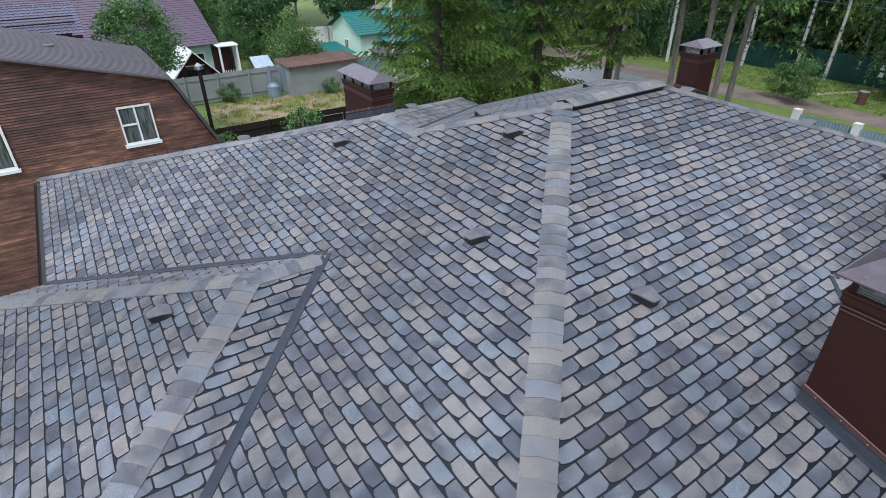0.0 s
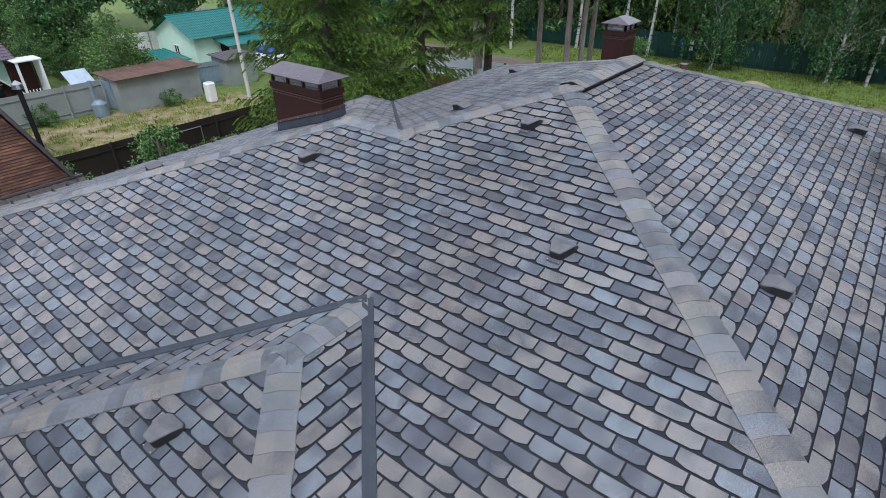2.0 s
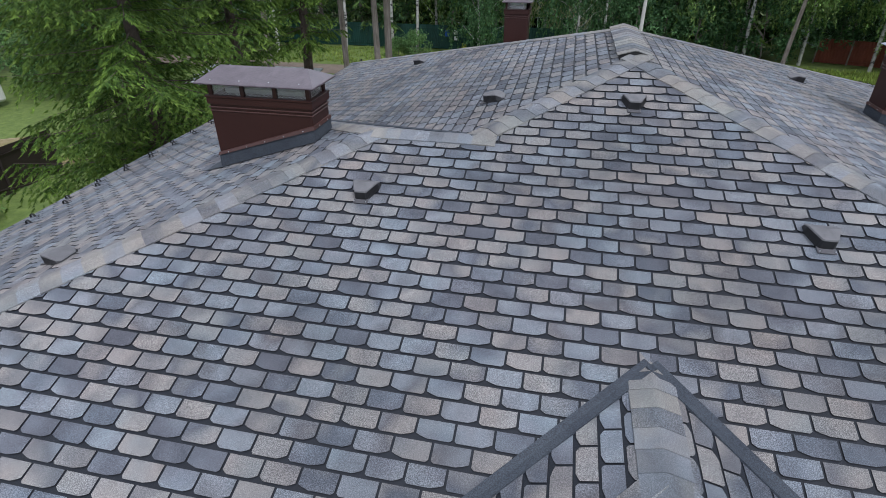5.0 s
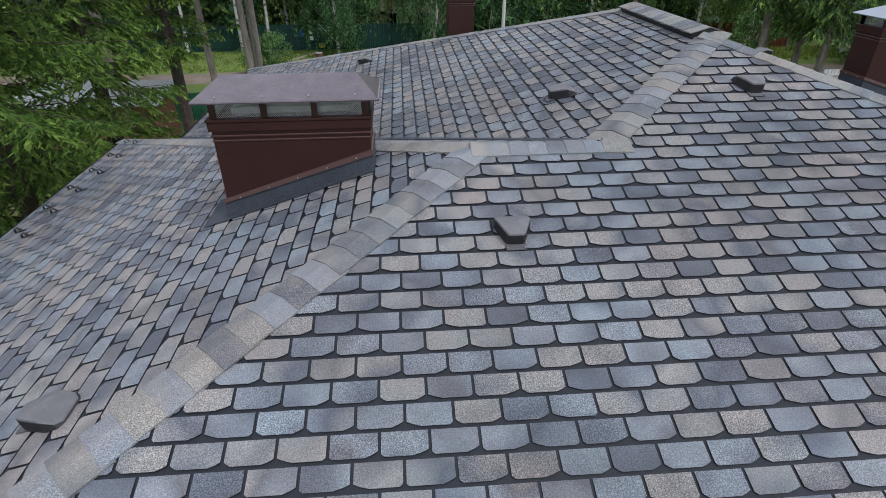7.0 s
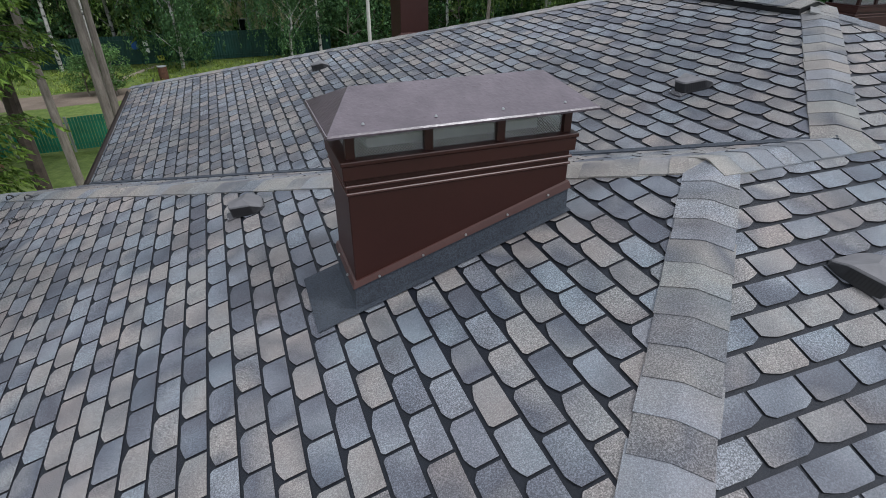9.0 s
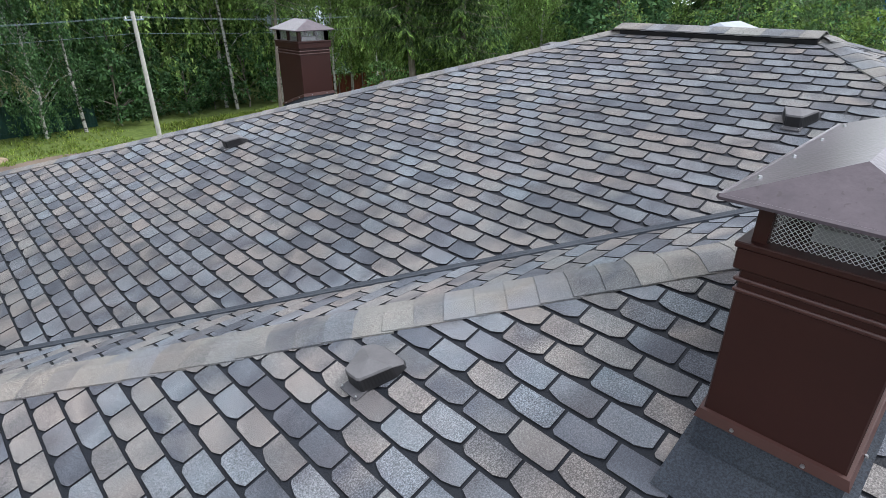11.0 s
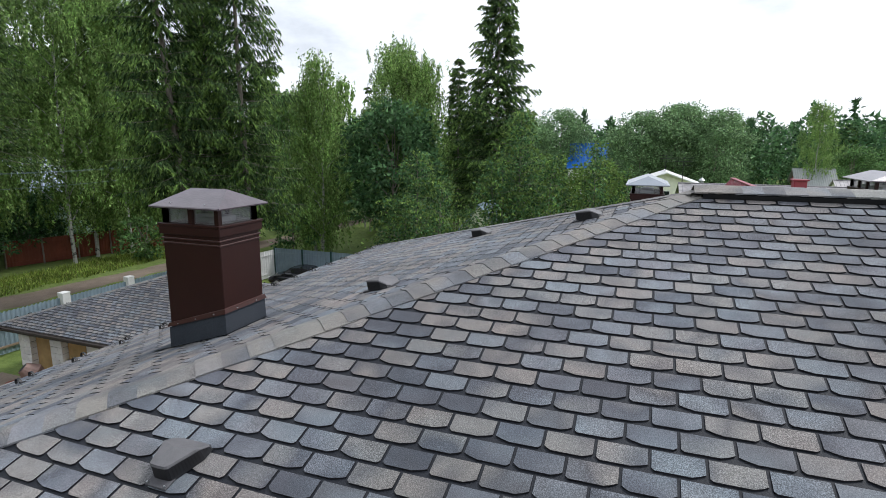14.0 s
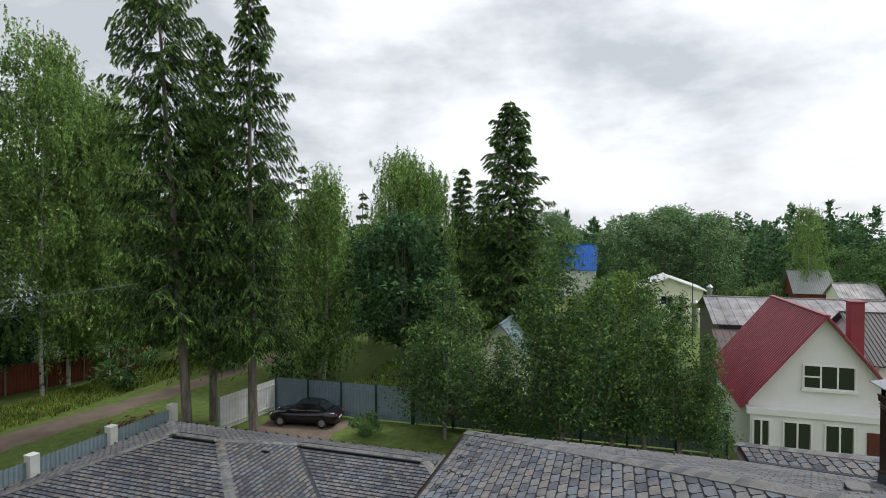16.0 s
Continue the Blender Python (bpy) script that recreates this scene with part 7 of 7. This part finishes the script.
# things in front of the garage
mx = thing("concrete_mixer", "grey drum concrete mixer standing by the garage", "concrete mixer")
bm = bmesh.new()
ax = Vector((-0.5, 0.35, 0.6)).normalized()
c = Vector((6.2, 22.5, 0.85))
tube(bm, c - ax * 0.35, c, 0.22, 0.38, 14)
tube(bm, c, c + ax * 0.38, 0.38, 0.20, 14)
part("drum", bm, plain("rusty painted drum", (0.20, 0.13, 0.11), 0.6, 0.2, 0.4, 5, 0.1), mx)
# The drum is closed; a black disc stands for its shaded inside.
bm = bmesh.new()
tube(bm, c + ax * 0.381, c + ax * 0.386, 0.17, 0.17, 14)
part("mouth", bm, M_PIPE, mx, "black disc painting the dark inside of the drum")
for p, q in (((6.2, 22.1, 0), (6.2, 22.3, 0.9)), ((6.2, 22.9, 0), (6.2, 22.7, 0.9)), ((5.8, 22.5, 0.1), (6.2, 22.5, 0.8))):
    bm = bmesh.new()
    tube(bm, p, q, 0.03, 0.03, 6)
    part("leg", bm, M_PIPE, mx)
bm = bmesh.new()
tube(bm, (6.55, 22.3, 0.2), (6.55, 22.4, 0.2), 0.2, 0.2, 12)
part("wheel", bm, M_PIPE, mx)
M_TARP = plain("yellow tarpaulin", (0.45, 0.40, 0.08), 0.5, 0, 0.2, 3, 0.2)
bm = bmesh.new()
rt = random.Random(3)
grid = [[bm.verts.new((5.2 + 0.13 * i + rt.uniform(-0.05, 0.05), 21.3 + 0.13 * j + rt.uniform(-0.05, 0.05), max(0.012, 0.45 * math.exp(-((i - 4) ** 2 + (j - 4) ** 2) / 9) + rt.uniform(-0.05, 0.06)))) for j in range(9)] for i in range(9)]
for i in range(8):
    for j in range(8):
        bm.faces.new((grid[i][j], grid[i + 1][j], grid[i + 1][j + 1], grid[i][j + 1]))
tagged(part("tarpaulin", bm, M_TARP), "crumpled yellow tarpaulin over a heap on the yard", "tarpaulin")
for x, y, r, h, mt, lab in ((6.55, 21.45, 0.17, 0.42, plain("red plastic", (0.35, 0.03, 0.02), 0.5), "red plastic bucket on the yard"), (6.75, 21.15, 0.18, 0.4, M_FRAME, "white plastic bucket on the yard"), (5.9, 23.2, 0.2, 0.5, M_REDFENCE, "rust red can on the yard")):
    bm = bmesh.new()
    tube(bm, (x, y, 0.008), (x, y, h), r * 0.85, r, 12)
    tube(bm, (x, y, h), (x, y, h + 0.02), r * 1.06, r * 1.06, 12)
    tagged(part("bucket", bm, mt), lab, "bucket", "buckets")

# ---------------------------------------------------------------- red roofed house
M_REDROOF = plain("red profiled sheet", (0.25, 0.032, 0.050), 0.45, 0.0, 0.25, 0.9, 0.03)
M_WHITEWALL = plain("white plaster wall", (0.74, 0.74, 0.73), 0.85, 0, 0.06, 1.2, 0.08)
rh = gable_house("red_house", "white plastered house with a steep red sheet roof", 23.92, -5.43, 32.0, 0.45, 3.1, 6.87, "x", M_WHITEWALL, M_REDROOF, 0.42, 0.25, 0.045)
part("ledge", boxes((23.5, -5.6, 2.38, 23.91, 0.62, 2.70), bevel=0.02), M_WHITEWALL, rh, "white ledge across the gable")
part("front_wall", boxes((23.62, -5.43, 0, 23.91, 0.45, 2.375)), M_WHITEWALL, rh)
window(rh, (23.90, -1.66, 3.62), (0, -1, 0), (0, 0, 1), 2.06, 1.1, 3, 0.07, True, 0.07, 0.5)
for y0, w in ((0.36, 0.72), (-0.84, 1.15), (-2.44, 1.15)):
    window(rh, (23.6, y0, 0.84), (0, -1, 0), (0, 0, 1), w, 1.35, 2, 0.06, True, 0.07)
part("door", boxes((23.55, -4.95, 0.05, 23.615, -4.02, 1.98), bevel=0.01), plain("red brown door", (0.10, 0.022, 0.015), 0.5), rh, "red brown door")
part("chimney", boxes((27.7, -5.4, 3.3, 28.3, -4.8, 7.12), (27.62, -5.48, 7.122, 28.38, -4.72, 7.2), bevel=0.02), M_REDROOF, rh, "red sheet clad chimney")
# houses behind it
M_OLDTIN = plain("weathered grey tin", (0.24, 0.23, 0.235), 0.55, 0.2, 0.75, 0.9, 0.05)
M_DARKTIN = plain("dark corrugated sheet", (0.075, 0.07, 0.072), 0.6, 0.1, 0.2, 1, 0.05)
M_CREAM = plain("cream siding", (0.74, 0.75, 0.60), 0.8, 0, 0.08, 2, 0.03)
GREYH = gable_house("grey_roof_house", "long house with a weathered grey tin roof", 35.4, -16.0, 43.6, -0.2, 4.8, 6.05, "y", M_ROOFBROWN, M_OLDTIN, 0.4, 0.6, 0.03)
lt = part("lean_to_roof", ribbed([(31.2, -6.0, 2.9), (31.2, 0.3, 2.9), (35.0, 0.3, 4.45), (35.0, -6.0, 4.45)], 0.4, 0.03), plain("brown weathered sheet", (0.11, 0.075, 0.075), 0.6, 0.1, 0.35, 1.2, 0.05), GREYH, "brown weathered lean-to roof")
part("lean_to_wall", boxes((31.5, -5.8, 0, 35.3, 0.1, 2.85)), M_ROOFBROWN, GREYH)
gable_house("dark_roof_house", "house with a dark corrugated roof beside the red house", 29.0, -15.0, 37.0, -6.5, 4.0, 6.0, "y", M_WHITEWALL, M_DARKTIN, 0.4, 0.2, 0.04)
g = gable_house("cream_house", "cream gabled garden house with a white sheet roof", 66.0, -3.6, 74.0, 3.9, 4.25, 5.6, "x", M_CREAM, M_FRAME, 0.5, 0.5, 0.03)
window(g, (65.96, 1.05, 2.35), (0, -1, 0), (0, 0, 1), 1.45, 1.1, 2)
for s_ in (-1, 1):
    bm = bmesh.new()
    tube(bm, (65.47, 0.15 + s_ * 0.05, 5.62), (65.47, 0.15 + s_ * 4.25, 4.10), 0.11, 0.11, 6)
    part("barge_board", bm, M_FRAME, g)
part("porch", boxes((64.4, -3.4, 0.0, 65.95, -0.9, 2.1), bevel=0.02), M_CREAM, g)
fl = thing("flue_pipe", "tall galvanised flue pipe with a conical cap", "flue pipe", at=Matrix.Translation((57.4, -3.0, 0)))
for nm, r0, r1, z0, z1 in (("pipe", 0.24, 0.24, 0.0, 5.2), ("cap", 0.36, 0.04, 5.3, 5.6), ("collar", 0.30, 0.30, 4.9, 5.0)):
    bm = bmesh.new()
    tube(bm, (0, 0, z0), (0, 0, z1), r0, r1, 12)
    part(nm, bm, M_STEEL, fl)
fl = thing("flue_pipe", "galvanised flue pipe beside the cream house", "flue pipe", at=Matrix.Translation((60.0, -2.0, 0)))
for nm, r0, r1, z0, z1 in (("pipe", 0.30, 0.30, 0.0, 3.3), ("cap", 0.42, 0.05, 3.36, 3.7)):
    bm = bmesh.new()
    tube(bm, (0, 0, z0), (0, 0, z1), r0, r1, 12)
    part(nm, bm, M_STEEL, fl)
gable_house("far_house", "small orange brown house with a grey corrugated roof", 81.0, -21.6, 87.0, -17.2, 3.1, 5.75, "y", M_REDFENCE, M_GREYFENCE, 0.4, 0.25, 0.04)
gable_house("blue_roof_house", "far house with a bright blue roof", 95.0, 9.6, 103.0, 15.6, 5.0, 9.1, "y", M_FRAME, plain("bright blue sheet", (0.004, 0.12, 0.52), 0.4), 0.4, 0.3, 0.03)
g = gable_house("garden_shed", "small garden shed with a blue grey roof", 30.8, 11.9, 34.4, 14.7, 3.0, 4.7, "x", M_CREAM, M_BLUEGREY, 0.3, 0.25, 0.03, "shed")
gable_house("far_shed", "low shed with a pale roof among far gardens", 73.0, -24.0, 78.0, -19.8, 3.2, 4.7, "y", M_CREAM, M_OLDTIN, 0.3, 0.4, 0.03, "shed")
for x, y, h in ((70.3, 0.22, 7.65), (53.4, -0.88, 7.75), (66.4, 6.0, 7.0)):
    an = thing("aerial", "thin grey television aerial on a mast", "aerial", "aerials")
    bm = bmesh.new()
    tube(bm, (x, y, 0), (x, y, h), 0.05, 0.03, 6)
    part("mast", bm, M_PIPE, an)
    for k in range(3):
        part("boom", boxes((x - 0.03, y - 0.9 + 0.1 * k, h - 0.1 - 0.35 * k, x + 0.03, y + 0.9 - 0.1 * k, h - 0.05 - 0.35 * k)), M_PIPE, an)

rk = random.Random(21)
bp = thing("brick_pile", "heap of loose red brown bricks beside the road", "bricks")
for i in range(34):
    q = Matrix.Translation((19.4 + rk.gauss(0, 0.75), 31.6 + rk.gauss(0, 0.45), 0.05 + 0.07 * rk.randrange(4))) @ Euler((rk.uniform(-0.3, 0.3), rk.uniform(-0.3, 0.3), rk.uniform(0, 3.1))).to_matrix().to_4x4()
    o = part("brick", boxes((-0.125, -0.06, -0.033, 0.125, 0.06, 0.033)), M_BRICKISH, bp)
    o.matrix_basis = q
sh = thing("sand_heap", "low pale heap of sand beside the road", "heap")
bm = bmesh.new()
rings = []
for r, z in ((0.95, -0.02), (0.78, 0.14), (0.5, 0.30), (0.2, 0.40)):
    rings.append([bm.verts.new((-4.3 + 1.25 * r * math.cos(a) * (1 + 0.12 * math.sin(3 * a + z * 9)), 38.2 + r * math.sin(a) * (1 + 0.1 * math.sin(2 * a + 1)), z)) for a in (k * 2 * math.pi / 20 for k in range(20))])
for i in range(3):
    for k in range(20):
        bm.faces.new((rings[i][k], rings[i][(k + 1) % 20], rings[i + 1][(k + 1) % 20], rings[i + 1][k]))
bm.faces.new(rings[3])
part("heap", bm, plain("pale sand", (0.34, 0.27, 0.19), 0.95, 0, 0.35, 4, 0.4), sh, smooth=True)
bl = thing("barrel", "rusty steel barrel standing on the grass verge", "barrel")
bm = bmesh.new()
for za, zb, ra in ((0.0, 0.28, 0.29), (0.285, 0.56, 0.295), (0.565, 0.86, 0.29)):
    tube(bm, (-9.5, 38.7, za), (-9.5, 38.7, zb), ra, ra, 16)
part("drum", bm, plain("rusty drum steel", (0.12, 0.055, 0.035), 0.8, 0.1, 0.4, 5, 0.2), bl)
bm = bmesh.new()
tube(bm, (-9.5, 38.7, 0.862), (-9.5, 38.7, 0.89), 0.31, 0.31, 16)
part("lid", bm, M_GREYFENCE, bl, "grey sheet lid")
# ---------------------------------------------------------------- parked car
M_PAINT = Mat("black car paint", 0.18, 0.0, 0.6)
M_PAINT.color((0.008, 0.008, 0.011))
M_PAINT = M_PAINT.m
M_TYRE = plain("rubber", (0.012, 0.012, 0.012), 0.85)


def loft(rings):
    """A closed skin through rings of equal length."""
    bm = bmesh.new()
    rows = [[bm.verts.new(p) for p in r] for r in rings]
    n = len(rows[0])
    for a, b in zip(rows, rows[1:]):
        for i in range(n):
            bm.faces.new((a[i], a[(i + 1) % n], b[(i + 1) % n], b[i]))
    bm.faces.new(rows[0][::-1])
    bm.faces.new(rows[-1])
    bmesh.ops.recalc_face_normals(bm, faces=bm.faces)
    return bm


def car(label, m, paint, name="car"):
    ob = thing(name, label, "car", at=m)
    rings = []
    for x, w, zb, zt in ((-2.18, 0.66, 0.38, 0.72), (-2.10, 0.80, 0.28, 0.90), (-1.3, 0.86, 0.22, 0.96), (-0.2, 0.87, 0.20, 0.93), (0.9, 0.86, 0.20, 0.90), (1.5, 0.83, 0.24, 0.82), (2.0, 0.74, 0.30, 0.70), (2.16, 0.58, 0.36, 0.58)):
        rings.append([(x, -w * 0.92, zb), (x, -w, (zb + zt) * 0.5), (x, -w * 0.94, zt - 0.05), (x, -w * 0.8, zt), (x, w * 0.8, zt), (x, w * 0.94, zt - 0.05), (x, w, (zb + zt) * 0.5), (x, w * 0.92, zb)])
    part("body", loft(rings), paint, ob, smooth=True)
    rings = []
    for x, w, zt in ((-1.62, 0.70, 0.955), (-0.95, 0.62, 1.36), (-0.2, 0.63, 1.42), (0.35, 0.61, 1.37), (1.08, 0.70, 0.90)):
        rings.append([(x, -0.74, 0.88), (x, -w, zt), (x, w, zt), (x, 0.74, 0.88)])
    part("cabin", loft(rings), paint, ob)
    for s in (-1, 1):
        for xs in (((-1.2, 0.98), (-0.86, 1.29), (-0.32, 1.34), (-0.34, 0.98)), ((-0.26, 0.98), (-0.24, 1.34), (0.30, 1.29), (0.82, 0.96))):
            bm = bmesh.new()
            pts = [(x, s * (0.765 - 0.245 * (z - 0.88) / 0.5 + 0.012), z) for x, z in xs]
            bm.faces.new([bm.verts.new(p) for p in (pts if s < 0 else pts[::-1])])
            part("side_window", bm, M_GLASS, ob)
    for xs in (((0.42, 0.56, 1.36), (1.05, 0.64, 0.94)), ((-1.0, 0.56, 1.35), (-1.58, 0.62, 1.0))):
        bm = bmesh.new()
        (xa, wa, za), (xb, wb, zb) = xs
        s = 0.012 if xb > xa else -0.012
        q = [(xa + s, -wa, za + 0.012), (xa + s, wa, za + 0.012), (xb + s, wb, zb + 0.012), (xb + s, -wb, zb + 0.012)]
        bm.faces.new([bm.verts.new(p) for p in q])
        part("windscreen", bm, M_GLASS, ob)
    for x in (-1.35, 1.32):
        for s in (-1, 1):
            bm = bmesh.new()
            tube(bm, (x, s * 0.70, 0.31), (x, s * 0.89, 0.31), 0.31, 0.31, 18)
            wh = part("wheel", bm, M_TYRE, ob)
            bm = bmesh.new()
            tube(bm, (x, s * 0.892, 0.31), (x, s * 0.90, 0.31), 0.20, 0.18, 14)
            part("rim", bm, M_STEEL, wh)
    for s in (-1, 1):
        part("headlight", boxes((1.93, s * 0.52 - 0.14, 0.56, 2.10, s * 0.52 + 0.14, 0.68), bevel=0.02), M_FRAME, ob)
        part("tail_light", boxes((-2.19, s * 0.58 - 0.14, 0.68, -2.10, s * 0.58 + 0.14, 0.82), bevel=0.01), M_REDROOF, ob)
        part("mirror", boxes((0.72, s * 0.92 - 0.09, 0.95, 0.86, s * 0.92 + 0.09, 1.07), bevel=0.02), paint, ob)
    part("number_plate", boxes((-2.215, -0.26, 0.48, -2.195, 0.26, 0.59)), M_FRAME, ob)
    return ob


car("black sedan car parked beside the sheet fence", Matrix.Translation((22.6, 22.7, 0.008)) @ Matrix.Rotation(radians(98), 4, "Z") @ Matrix.Scale(0.9, 4), M_PAINT)
M_REDCAR = Mat("red car paint", 0.2, 0, 0.6)
M_REDCAR.color((0.22, 0.012, 0.015))
car("dark red car parked at the roadside", Matrix.Translation((0.75, 31.0, 0.002)) @ Matrix.Rotation(radians(5), 4, "Z") @ Matrix.Scale(0.92, 4), M_REDCAR.m)

# washing line frame by the dark fence
wl = thing("clothes_line", "thin grey steel clothes line frame by the dark fence", "clothes line")
for y in (4.3, 6.1):
    bm = bmesh.new()
    tube(bm, (-22.5, y, 0), (-22.5, y, 1.93), 0.022, 0.022, 8)
    part("post", bm, M_STEEL, wl)
bm = bmesh.new()
tube(bm, (-22.5, 4.29, 1.91), (-22.5, 6.11, 1.91), 0.018, 0.018, 8)
part("crossbar", bm, M_STEEL, wl)
